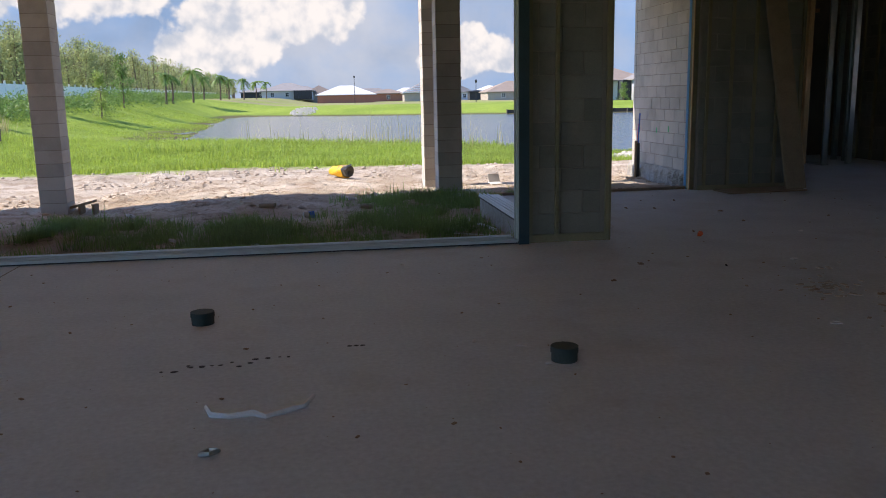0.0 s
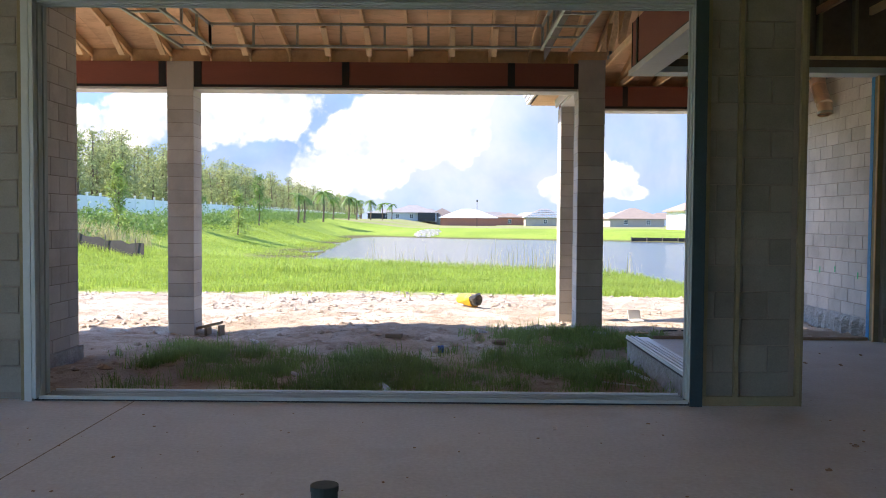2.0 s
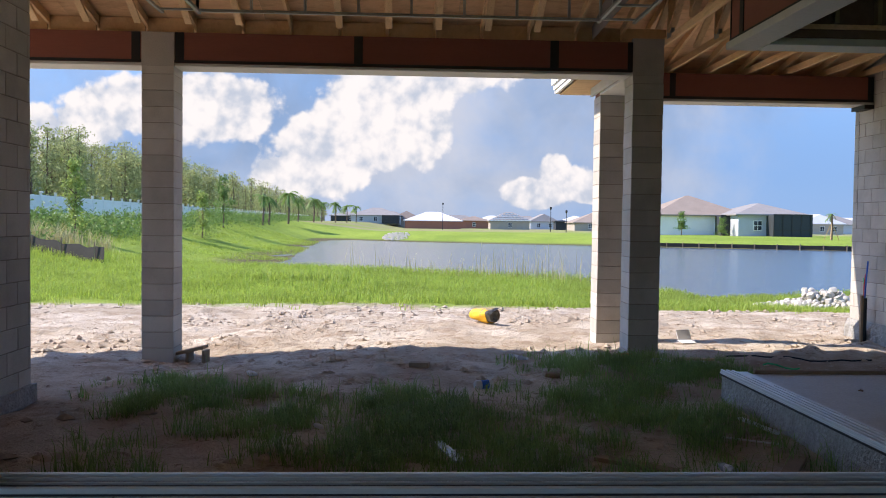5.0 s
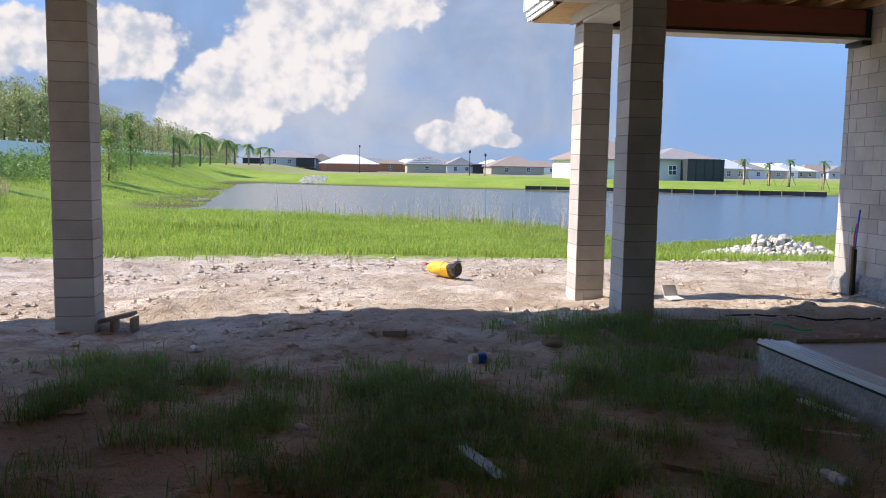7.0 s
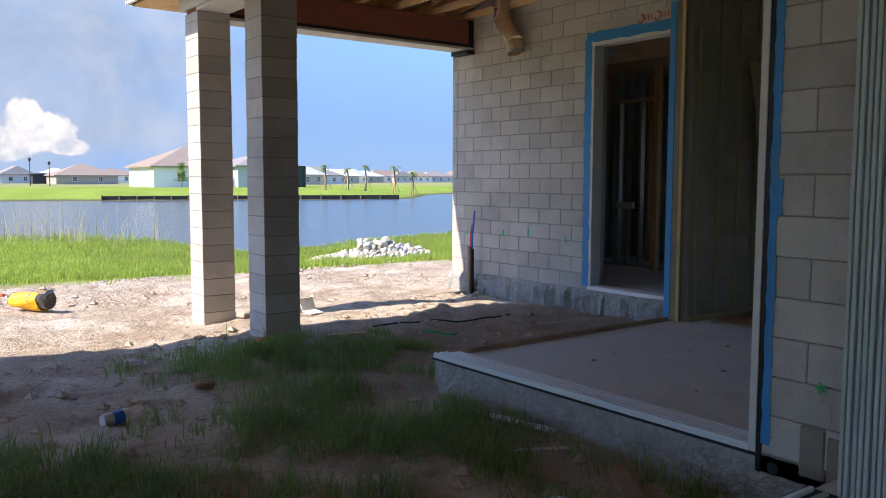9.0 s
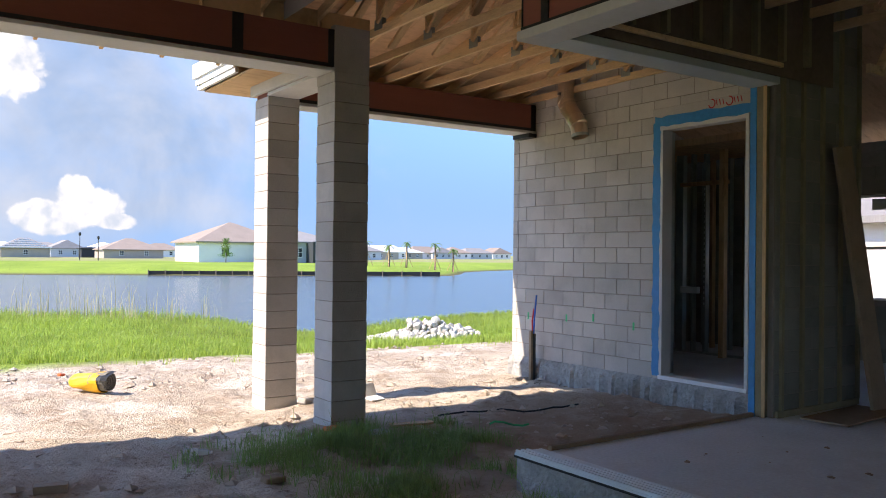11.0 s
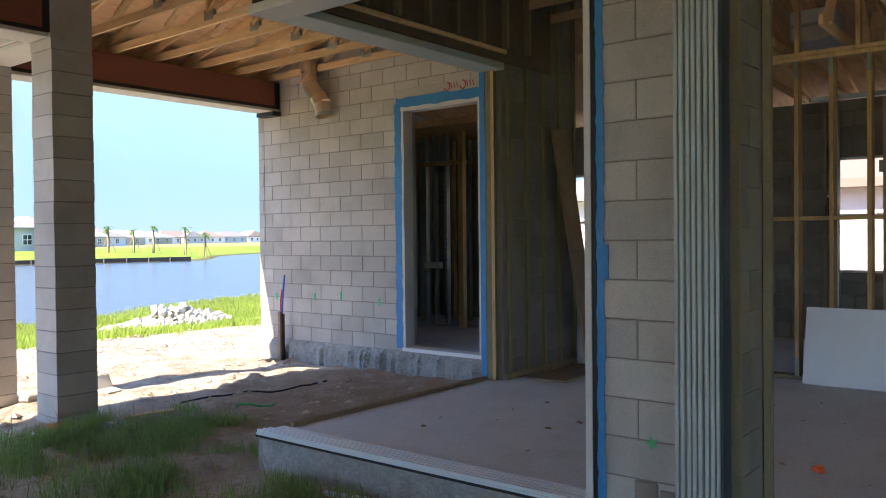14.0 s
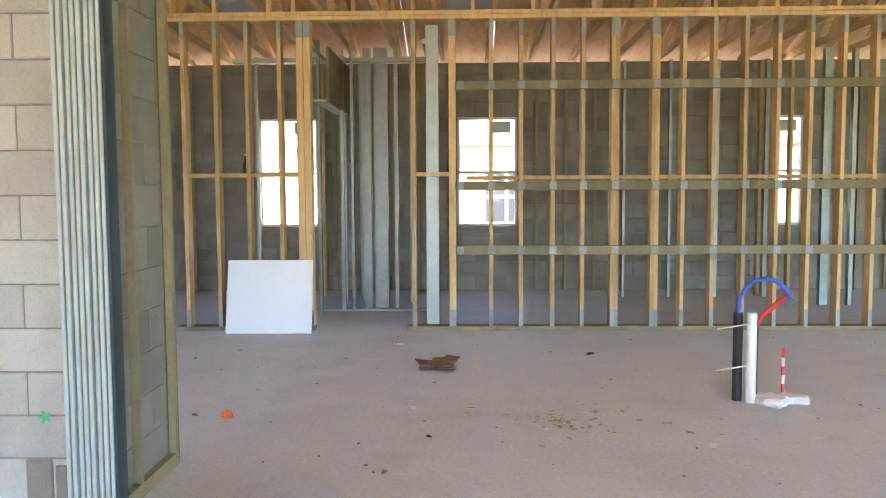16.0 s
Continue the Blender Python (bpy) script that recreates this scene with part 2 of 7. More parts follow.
M = {
    "concrete": material("slab_concrete", (0.61, 0.645, 0.655), 0.66, vary=0.26, scale=0.9, fine=35, bump=0.14, stain=(0.29, 0.265, 0.24), stain_amt=0.5, stain_scale=0.9),
    "footing": material("footing_concrete", (0.38, 0.37, 0.35), 0.95, vary=0.3, scale=7, fine=28, bump=1.0, dist=0.035, stain=(0.22, 0.19, 0.16), stain_amt=0.5, stain_scale=3),
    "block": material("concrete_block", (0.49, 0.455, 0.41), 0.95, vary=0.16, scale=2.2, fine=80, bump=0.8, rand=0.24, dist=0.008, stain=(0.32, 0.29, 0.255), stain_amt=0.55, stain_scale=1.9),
    # darker copy of the block colour: indoor shade is put into the base
    "block_in_shade": material("shaded_interior_block", (0.235, 0.22, 0.185), 0.95, vary=0.2, scale=2.5, fine=90, bump=0.4, island=0.3, rand=0.25, dist=0.006, stain=(0.12, 0.105, 0.085), stain_amt=0.55, stain_scale=1.4),
    "mortar": material("mortar", (0.26, 0.225, 0.19), 0.97, vary=0.15, scale=5, fine=80, bump=0.5),
    "lumber": material("pine_lumber", (0.60, 0.385, 0.19), 0.7, vary=0.24, scale=3, fine=30, bump=0.2, rand=0.4, island=0.4, stretch=(3, 3, 0.5), stain=(0.30, 0.14, 0.05), stain_amt=0.55, stain_scale=5),
    "rafter": material("truss_lumber", (0.72, 0.50, 0.27), 0.75, vary=0.2, scale=2, fine=30, bump=0.2, rand=0.35, island=0.4, stretch=(4, 0.6, 4), stain=(0.26, 0.13, 0.06), stain_amt=0.45, stain_scale=4),
    "treated": material("treated_lumber", (0.23, 0.195, 0.115), 0.8, vary=0.25, scale=3, fine=30, bump=0.25, rand=0.3, island=0.3, stretch=(2, 2, 2)),
    "ply": material("roof_sheathing", (0.64, 0.42, 0.235), 0.75, vary=0.18, scale=1.3, fine=18, bump=0.15, island=0.25, rand=0.2, stretch=(1.0, 3.0, 1), stain=(0.30, 0.145, 0.065), stain_amt=0.5, stain_scale=3.2),
    "beam": material("red_beam", (0.25, 0.085, 0.06), 0.7, vary=0.12, scale=2, fine=25, bump=0.12, stretch=(0.5, 0.5, 3)),
    "tar": material("black_flashing", (0.016, 0.016, 0.018), 0.45, vary=0.2, scale=4, fine=30, bump=0.3),
    "steel": material("galvanised_steel", (0.36, 0.39, 0.37), 0.42, metal=0.6, vary=0.18, scale=6, fine=40, bump=0.08, rand=0.3),
    "alu": material("silver_track", (0.72, 0.78, 0.80), 0.42, metal=0.2, vary=0.05, scale=3, fine=40, bump=0.03),
    "jamb": material("green_grey_jamb", (0.45, 0.50, 0.485), 0.6, metal=0.15, vary=0.09, scale=3, fine=20, bump=0.08),
    "strap": material("dull_strap_steel", (0.27, 0.29, 0.28), 0.55, metal=0.4, vary=0.15, scale=6, fine=40, bump=0.1, rand=0.3),
    # the orange wood's reflection is painted into this steel's warm base colour
    "duct": material("galvanised_duct_wood_reflection", (0.78, 0.66, 0.54), 0.3, metal=0.9, vary=0.12, scale=9, fine=50, bump=0.15, rand=0.25),
    "white": material("white_paint", (0.76, 0.76, 0.74), 0.6, vary=0.05, scale=2, fine=30, bump=0.05),
    "soffit": material("raw_white_board", (0.58, 0.57, 0.54), 0.75, vary=0.1, scale=2, fine=25, bump=0.1),
    "blue": material("blue_sealant", (0.03, 0.225, 0.50), 0.45, vary=0.18, scale=12, fine=60, bump=0.35),
    "navy": material("dark_blue_seal", (0.025, 0.05, 0.06), 0.5, vary=0.2, scale=9, fine=50, bump=0.3),
    "gypsum": material("white_board", (0.72, 0.71, 0.73), 0.7, vary=0.04, scale=2, fine=40, bump=0.05),
    "dark": material("dark_rubber", (0.02, 0.022, 0.025), 0.6, vary=0.15),
    "pipe_green": material("green_plastic", (0.03, 0.045, 0.04), 0.7, vary=0.15, scale=9),
    "pvc": material("white_pvc", (0.75, 0.75, 0.73), 0.4, vary=0.05),
    "pex_blue": material("blue_pex", (0.02, 0.13, 0.62), 0.4, vary=0.08),
    "pex_red": material("red_pex", (0.65, 0.03, 0.025), 0.4, vary=0.08),
    "yellow": material("yellow_plastic", (0.80, 0.42, 0.015), 0.5, vary=0.1, scale=8),
    "orange": material("orange_plastic", (0.75, 0.13, 0.03), 0.5, vary=0.1, scale=8),
    "paper": material("brown_paper", (0.20, 0.10, 0.055), 0.85, vary=0.3, scale=14),
    "litter": material("pale_litter", (0.68, 0.67, 0.66), 0.6, vary=0.12, scale=12),
    "scrap": material("weathered_wood", (0.28, 0.20, 0.13), 0.85, vary=0.25, scale=6, stretch=(1, 1, 1)),
    "rock": material("white_limestone", (0.49, 0.45, 0.39), 0.9, vary=0.14, scale=3, fine=22, bump=0.6, island=0.22, dist=0.03),
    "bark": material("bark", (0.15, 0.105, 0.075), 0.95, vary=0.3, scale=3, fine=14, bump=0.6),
    "pine": material("pine_foliage", (0.33, 0.36, 0.155), 0.75, vary=0.35, scale=0.25, fine=3, bump=0, island=0.7, thin=0.45),
    "leaf": material("shrub_leaf", (0.17, 0.27, 0.07), 0.6, vary=0.3, scale=0.5, fine=5, bump=0, island=0.6, thin=0.4),
    "blade": material("grass_blade", (0.33, 0.43, 0.075), 0.6, vary=0.3, scale=0.35, fine=3, bump=0, island=0.45, thin=0.5),
    "blade_dark": material("weed_blade", (0.21, 0.32, 0.085), 0.6, vary=0.3, scale=0.9, fine=4, bump=0, island=0.6, thin=0.4),
    "reed": material("dry_reed", (0.50, 0.44, 0.22), 0.8, vary=0.2, scale=1, bump=0, island=0.5, thin=0.3),
    "pale_leaf": material("pale_leaf", (0.30, 0.38, 0.10), 0.6, vary=0.3, scale=0.5, fine=5, bump=0, island=0.6, thin=0.45),
    "roof_tan": material("tan_shingle", (0.27, 0.215, 0.175), 0.9, vary=0.16, scale=0.6, fine=6, bump=0.2, rand=0.15),
    "roof_grey": material("grey_shingle", (0.25, 0.235, 0.225), 0.9, vary=0.16, scale=0.6, fine=6, bump=0.2, rand=0.2),
    "roof_white": material("underlay_roof", (0.62, 0.62, 0.63), 0.7, vary=0.08, scale=0.6, fine=4, bump=0.1),
    "stucco": material("white_stucco", (0.80, 0.75, 0.73), 0.85, vary=0.05, scale=0.8, fine=9, bump=0.1),
    "stucco_tan": material("tan_stucco", (0.40, 0.345, 0.29), 0.9, vary=0.1, scale=0.8, fine=9, bump=0.1, rand=0.2),
    "stucco_blue": material("pale_blue_stucco", (0.50, 0.52, 0.55), 0.85, vary=0.06, scale=0.8, fine=9, bump=0.1, rand=0.25),
    "brick": material("red_block", (0.36, 0.15, 0.10), 0.9, vary=0.12, scale=1, fine=9, bump=0.1),
    "pane": material("dark_glass", (0.03, 0.04, 0.05), 0.08, vary=0.05, bump=0, spec=0.8),
    "screen": material("dark_screen", (0.035, 0.04, 0.045), 0.7, vary=0.1, bump=0),
    "bronze": material("bronze_frame", (0.03, 0.028, 0.026), 0.5, vary=0.05, bump=0),
    "vinyl": material("white_vinyl_fence", (0.80, 0.78, 0.74), 0.5, vary=0.06, scale=0.3, fine=3, bump=0.03, rand=0.1),
    "silt": material("black_silt_fabric", (0.035, 0.03, 0.026), 0.8, vary=0.3, scale=1, fine=8, bump=0.3),
    "red_ink": material("red_paint", (0.45, 0.03, 0.03), 0.7, vary=0.1, bump=0),
    "green_ink": material("green_paint", (0.06, 0.52, 0.20), 0.7, vary=0.1, bump=0),
}

glass = bpy.data.materials.new("window_glass")
glass.use_nodes = True
gp = glass.node_tree.nodes["Principled BSDF"]
gp.inputs["Transmission Weight"].default_value, gp.inputs["Roughness"].default_value, gp.inputs["IOR"].default_value = 1.0, 0.0, 1.05

water = bpy.data.materials.new("pond_water")
water.use_nodes = True
wnt = water.node_tree
wp = wnt.nodes["Principled BSDF"]
wp.inputs["Base Color"].default_value, wp.inputs["Roughness"].default_value, wp.inputs["IOR"].default_value = (0.075, 0.095, 0.105, 1), 0.2, 1.33
wg = wnt.nodes.new("ShaderNodeNewGeometry")
wm = wnt.nodes.new("ShaderNodeMapping")
wm.inputs["Scale"].default_value = (1.0, 0.6, 1)
wx = wnt.nodes.new("ShaderNodeTexNoise")
wx.inputs["Scale"].default_value, wx.inputs["Detail"].default_value = 2.2, 4
wb = wnt.nodes.new("ShaderNodeBump")
wb.inputs["Strength"].default_value, wb.inputs["Distance"].default_value = 0.6, 0.06
wnt.links.new(wg.outputs["Position"], wm.inputs[0]), wnt.links.new(wm.outputs[0], wx.inputs["Vector"])
wnt.links.new(wx.outputs["Fac"], wb.inputs["Height"]), wnt.links.new(wb.outputs[0], wp.inputs["Normal"])

# ---------------------------------------------------------------- mesh helpers


class Build:
    """Collects boxes, prisms, tubes and loose faces, and becomes one mesh."""

    def __init__(self):
        self.v, self.f = [], []

    def add(self, vs, fs):
        n = len(self.v)
        self.v += [tuple(p) for p in vs]
        self.f += [tuple(i + n for i in f) for f in fs]
        return self

    def box(self, x0, x1, y0, y1, z0, z1, m=None):
        vs = [(x, y, z) for z in (z0, z1) for y in (y0, y1) for x in (x0, x1)]
        if m:
            vs = [m @ Vector(p) for p in vs]
        return self.add(vs, [(0, 2, 3, 1), (4, 5, 7, 6), (0, 1, 5, 4), (2, 6, 7, 3), (0, 4, 6, 2), (1, 3, 7, 5)])

    def soft(self, x0, x1, y0, y1, z0, z1, c=0.006, m=None):
        """A box with chamfered edges."""
        vs, idx = [], {}
        for sx in (0, 1):
            for sy in (0, 1):
                for sz in (0, 1):
                    p = ((x0, x1)[sx], (y0, y1)[sy], (z0, z1)[sz])
                    d = (c * (1 - 2 * sx), c * (1 - 2 * sy), c * (1 - 2 * sz))
                    for a in range(3):
                        q = list(p)
                        for b in range(3):
                            if b != a:
                                q[b] += d[b]
                        idx[(sx, sy, sz, a)] = len(vs)
                        vs.append(q)
        fs = []
        for a in range(3):
            b, e = (a + 1) % 3, (a + 2) % 3
            for s in (0, 1):
                ring = []
                for sb, se in ((0, 0), (1, 0), (1, 1), (0, 1)):
                    k = [0, 0, 0]
                    k[a], k[b], k[e] = s, sb, se
                    ring.append(idx[(*k, a)])
                fs.append(tuple(ring if s else ring[::-1]))
            for sb in (0, 1):
                for se in (0, 1):
                    k0, k1 = [0, 0, 0], [0, 0, 0]
                    k0[a], k1[a] = 0, 1
                    k0[b] = k1[b] = sb
                    k0[e] = k1[e] = se
                    q = (idx[(*k0, b)], idx[(*k1, b)], idx[(*k1, e)], idx[(*k0, e)])
                    fs.append(q if sb == se else q[::-1])
        for sx in (0, 1):
            for sy in (0, 1):
                for sz in (0, 1):
                    tri = tuple(idx[(sx, sy, sz, a)] for a in range(3))
                    fs.append(tri if (sx + sy + sz) % 2 else tri[::-1])
        if m:
            vs = [m @ Vector(p) for p in vs]
        return self.add(vs, fs)

    def beam(self, a, b, w, h, up=(0, 0, 1)):
        """A board from a to b, w wide and h high."""
        a, b = Vector(a), Vector(b)
        d = (b - a).normalized()
        s = d.cross(Vector(up)).normalized()
        u = s.cross(d)
        vs = [p + s * (sx * w / 2) + u * (su * h / 2) for p in (a, b) for sx, su in ((-1, -1), (1, -1), (1, 1), (-1, 1))]
        return self.add(vs, [(0, 1, 2, 3), (7, 6, 5, 4), (0, 4, 5, 1), (1, 5, 6, 2), (2, 6, 7, 3), (3, 7, 4, 0)])

    def tube(self, pts, radii, n=10, caps=True):
        pts = [Vector(p) for p in pts]
        if isinstance(radii, (int, float)):
            radii = [radii] * len(pts)
        vs, fs = [], []
        for i, p in enumerate(pts):
            d = (pts[min(i + 1, len(pts) - 1)] - pts[max(i - 1, 0)]).normalized()
            s = d.cross(Vector((0.31, 0.17, 0.93) if abs(d.z) < 0.9 else (1, 0.1, 0))).normalized()
            u = s.cross(d)
            vs += [p + (s * math.cos(6.28319 * k / n) + u * math.sin(6.28319 * k / n)) * radii[i] for k in range(n)]
        for i in range(len(pts) - 1):
            for k in range(n):
                k2 = (k + 1) % n
                fs.append((i * n + k, (i + 1) * n + k, (i + 1) * n + k2, i * n + k2))
        if caps:
            fs += [tuple(range(n)), tuple(range((len(pts) - 1) * n, len(pts) * n))[::-1]]
        return self.add(vs, fs)

    def prism(self, poly, z0, z1):
        n = len(poly)
        vs = [(x, y, z) for z in (z0, z1) for x, y in poly]
        return self.add(vs, [tuple(range(n))[::-1], tuple(range(n, 2 * n))] + [(i, (i + 1) % n, n + (i + 1) % n, n + i) for i in range(n)])

    def mesh(self, name, mat):
        me = bpy.data.meshes.new(name)
        me.from_pydata(self.v, [], self.f)
        me.materials.append(mat if not isinstance(mat, str) else M[mat])
        me.validate()
        me.update()
        return me


def part(name, b, mat, parent=None, label="", smooth=False):
    me = b.mesh(name, mat)
    if smooth:
        me.shade_smooth()
    ob = new(name, me)
    if parent:
        ob.parent = parent
        ob.matrix_parent_inverse = parent.matrix_basis.inverted() if parent.parent is None else Matrix()
    if label:
        ob["label"] = label
    return ob


def thing(name, x, y, z, label, category, group="", kind=""):
    e = new(name)
    e.location = (x, y, z)
    e.empty_display_size = 0.1
    return tagged(e, label, category, group, kind)


def single(name, b, mat, label, category, group="", kind="", smooth=False):
    return tagged(part(name, b, mat, smooth=smooth), label, category, group, kind)


def loose_tris(name, verts, mat, kind_label, category):
    """Very many loose triangles as one mesh of stuff; verts is (n, 3, 3)."""
    me = bpy.data.meshes.new(name)
    n = len(verts)
    me.vertices.add(3 * n)
    me.vertices.foreach_set("co", np.ascontiguousarray(verts, dtype=np.float32).ravel())
    me.loops.add(3 * n)
    me.loops.foreach_set("vertex_index", np.arange(3 * n, dtype=np.int32))
    me.polygons.add(n)
    me.polygons.foreach_set("loop_start", np.arange(0, 3 * n, 3, dtype=np.int32))
    me.update(calc_edges=True)
    me.materials.append(M[mat])
    return tagged(new(name, me), kind_label, category, kind="stuff")

# ---------------------------------------------------------------- ground, pond
LAND_TURN = radians(-1.7)             # the pond and the plots lie slightly turned against the house
LAND = Matrix.Translation((0, 6.5, 0)) @ Matrix.Rotation(LAND_TURN, 4, "Z") @ Matrix.Translation((0, -6.5, 0))


def turned(ob):
    ob.matrix_basis = LAND @ ob.matrix_basis
    return ob


POND = [(8.0, 27.6), (6.6, 34.5), (0.8, 37.6), (-8.4, 43.2), (-10, 60), (-14.5, 106), (-6, 99), (4, 94), (17, 89), (30, 85), (47, 80), (51, 84), (62, 98),
        (90, 114), (150, 150), (190, 140), (100, 62), (45, 38), (20, 32.2), (14, 31.0), (11, 29.0)]


def pond_distance(x, y):
    """Distance from the shore, positive on land."""
    d = np.full(x.shape, 1e9)
    inside = np.zeros(x.shape, bool)
    n = len(POND)
    for i in range(n):
        (ax, ay), (bx, by) = POND[i], POND[(i + 1) % n]
        ex, ey = bx - ax, by - ay
        t = np.clip(((x - ax) * ex + (y - ay) * ey) / (ex * ex + ey * ey), 0, 1)
        d = np.minimum(d, np.hypot(x - ax - t * ex, y - ay - t * ey))
        cross = ((ay > y) != (by > y)) & (x < (bx - ax) * (y - ay) / ((by - ay) if by != ay else 1e-9) + ax)
        inside ^= cross
    return np.where(inside, -d, d)


def sm(a, b, v):
    t = np.clip((v - a) / (b - a), 0, 1)
    return t * t * (3 - 2 * t)


def wavy(x, y, s, ph=0.0):
    return (np.sin(x * s * 1.3 + y * s * 0.7 + ph) + np.sin(x * s * -0.6 + y * s * 1.7 + 2.1 * ph + 1) + np.sin(x * s * 2.3 - y * s * 1.9 + ph * 3)) / 3


rng = np.random.default_rng(7)
LUMP = rng.random((256, 256))


def lumps(x, y, cell):
    """Smooth value noise."""
    u, v = x / cell, y / cell
    i, j = np.floor(u).astype(int), np.floor(v).astype(int)
    fu, fv = u - i, v - j
    fu, fv = fu * fu * (3 - 2 * fu), fv * fv * (3 - 2 * fv)
    a, b = LUMP[i % 256, j % 256], LUMP[(i + 1) % 256, j % 256]
    c, d = LUMP[i % 256, (j + 1) % 256], LUMP[(i + 1) % 256, (j + 1) % 256]
    return (a * (1 - fu) + b * fu) * (1 - fv) + (c * (1 - fu) + d * fu) * fv - 0.5


def ground_z(x, y):
    x, y = np.asarray(x, float), np.asarray(y, float)
    d = pond_distance(x, y)
    high = -0.36 + 1.45 * sm(-9, -25, x) * sm(18, 40, y) + (0.41 * sm(70, 84, y) - 0.6 * sm(120, 260, y)) * sm(-30, -8, x) + 0.4 * sm(70, 90, y) * sm(-8, -30, x)
    width = np.where(y > 60, 9.0, 13.0)
    z = WATER_Z - 0.5 * sm(0, -4, d) + (high - WATER_Z) * sm(-0.02, 1, d / width)
    near = 1 - sm(17.5, 22, y)
    dirt = -0.28 - 0.05 * sm(12.5, 15, y) - 0.05 * sm(-2, -4.5, x) * sm(11, 12.5, y) + 0.03 * wavy(x, y, 0.9) + 0.035 * lumps(x, y, 0.9) + 0.04 * lumps(x + 9, y, 0.33) + 0.045 * lumps(x, y + 5, 0.16) + 0.17 * np.clip(lumps(x + 3, y + 40, 0.22), 0, 1) * sm(0.02, 0.3, lumps(x * 0.7, y + 77, 1.1)) * sm(12.4, 13.2, y)
    dirt = dirt - 0.10 * np.exp(-((x + 3.4) ** 2 + (y - 12.7) ** 2) / 0.5)
    z = z * (1 - near) + dirt * near
    far = sm(19, 30, y)
    return z + far * (0.12 * lumps(x, y, 3.0) * (d > 0.5))


def axis(fine0, fine1, step, lo, hi, grow=1.13):
    a = list(np.arange(fine0, fine1 + step / 2, step))
    s, p = step, a[-1]
    while p < hi:
        s *= grow
        p += s
        a.append(p)
    s, p = step, a[0]
    left = []
    while p > lo:
        s *= grow
        p -= s
        left.append(p)
    return np.array(left[::-1] + a)


gx, gy = axis(-6.5, 7.0, 0.075, -1500, 1500), axis(6.6, 19.5, 0.085, -900, 2600)
GX, GY = np.meshgrid(gx, gy)
GZ = ground_z(GX, GY)
house = (GX > PIER_X + 0.1) & (GY < NOOK_Y - 0.15) | (GY < SILL_OUT - 0.1) | (GX > WALL_R + 0.1) & (GY < 14.85)
GZ = np.where(house & (GX > -14) & (GX < 12) & (GY > -9), np.minimum(GZ, -0.45), GZ)
gm = bpy.data.meshes.new("ground")
nx, ny = len(gx), len(gy)
idx = np.arange(nx * ny).reshape(ny, nx)
quads = np.stack([idx[:-1, :-1], idx[:-1, 1:], idx[1:, 1:], idx[1:, :-1]], -1).reshape(-1, 4)
gm.vertices.add(nx * ny)
TURN = LAND_TURN * sm(15.5, 21.0, GY)
WX, WY = GX * np.cos(TURN) - (GY - 6.5) * np.sin(TURN), 6.5 + GX * np.sin(TURN) + (GY - 6.5) * np.cos(TURN)
gm.vertices.foreach_set("co", np.stack([WX, WY, GZ], -1).astype(np.float32).ravel())
gm.loops.add(quads.size)
gm.loops.foreach_set("vertex_index", quads.astype(np.int32).ravel())
gm.polygons.add(len(quads))
gm.polygons.foreach_set("loop_start", np.arange(0, quads.size, 4, dtype=np.int32))
gm.update(calc_edges=True)
gm.shade_smooth()
ground = tagged(new("ground", gm), "pale sandy building plot running into green grass banks", "ground", kind="structure")

soil = bpy.data.materials.new("sandy_soil_and_grass")
soil.use_nodes = True
st = soil.node_tree
sp = st.nodes["Principled BSDF"]
sp.inputs["Roughness"].default_value, sp.inputs["Specular IOR Level"].default_value = 0.95, 0.15
sg = st.nodes.new("ShaderNodeNewGeometry")
ss = st.nodes.new("ShaderNodeSeparateXYZ")
st.links.new(sg.outputs["Position"], ss.inputs[0])


def s_noise(scale, detail=5, rough=0.6):
    n = st.nodes.new("ShaderNodeTexNoise")
    n.inputs["Scale"].default_value, n.inputs["Detail"].default_value, n.inputs["Roughness"].default_value = scale, detail, rough
    st.links.new(sg.outputs["Position"], n.inputs["Vector"])
    return n.outputs["Fac"]


def s_map(v, lo, hi, a=0.0, b=1.0):
    n = st.nodes.new("ShaderNodeMapRange")
    n.interpolation_type = "SMOOTHSTEP"
    for k, x in zip(("From Min", "From Max", "To Min", "To Max"), (lo, hi, a, b)):
        n.inputs[k].default_value = x
    st.links.new(v, n.inputs["Value"])
    return n.outputs["Result"]


def s_mix(f, a, b):
    n = st.nodes.new("ShaderNodeMix")
    n.data_type = "RGBA"
    for sck, v in ((n.inputs["Factor"], f), (n.inputs["A"], a), (n.inputs["B"], b)):
        if isinstance(v, tuple):
            sck.default_value = (*v, 1)
        else:
            st.links.new(v, sck)
    return n.outputs["Result"]


def s_math(op, a, b):
    n = st.nodes.new("ShaderNodeMath")
    n.operation = op
    for i, v in enumerate((a, b)):
        if isinstance(v, (int, float)):
            n.inputs[i].default_value = v
        else:
            st.links.new(v, n.inputs[i])
    return n.outputs[0]


sand = s_mix(s_map(s_noise(0.9), 0.35, 0.68), (0.51, 0.42, 0.315), (0.77, 0.685, 0.565))
sand = s_mix(s_map(s_noise(2.3, 7, 0.75), 0.46, 0.64, 0, 0.8), sand, (0.37, 0.275, 0.19))
sand = s_mix(s_map(s_noise(8, 7, 0.75), 0.54, 0.68), sand, (0.22, 0.15, 0.10))
sand = s_mix(s_map(s_noise(40, 3, 0.6), 0.3, 0.7, 0, 0.35), sand, (0.33, 0.25, 0.19))
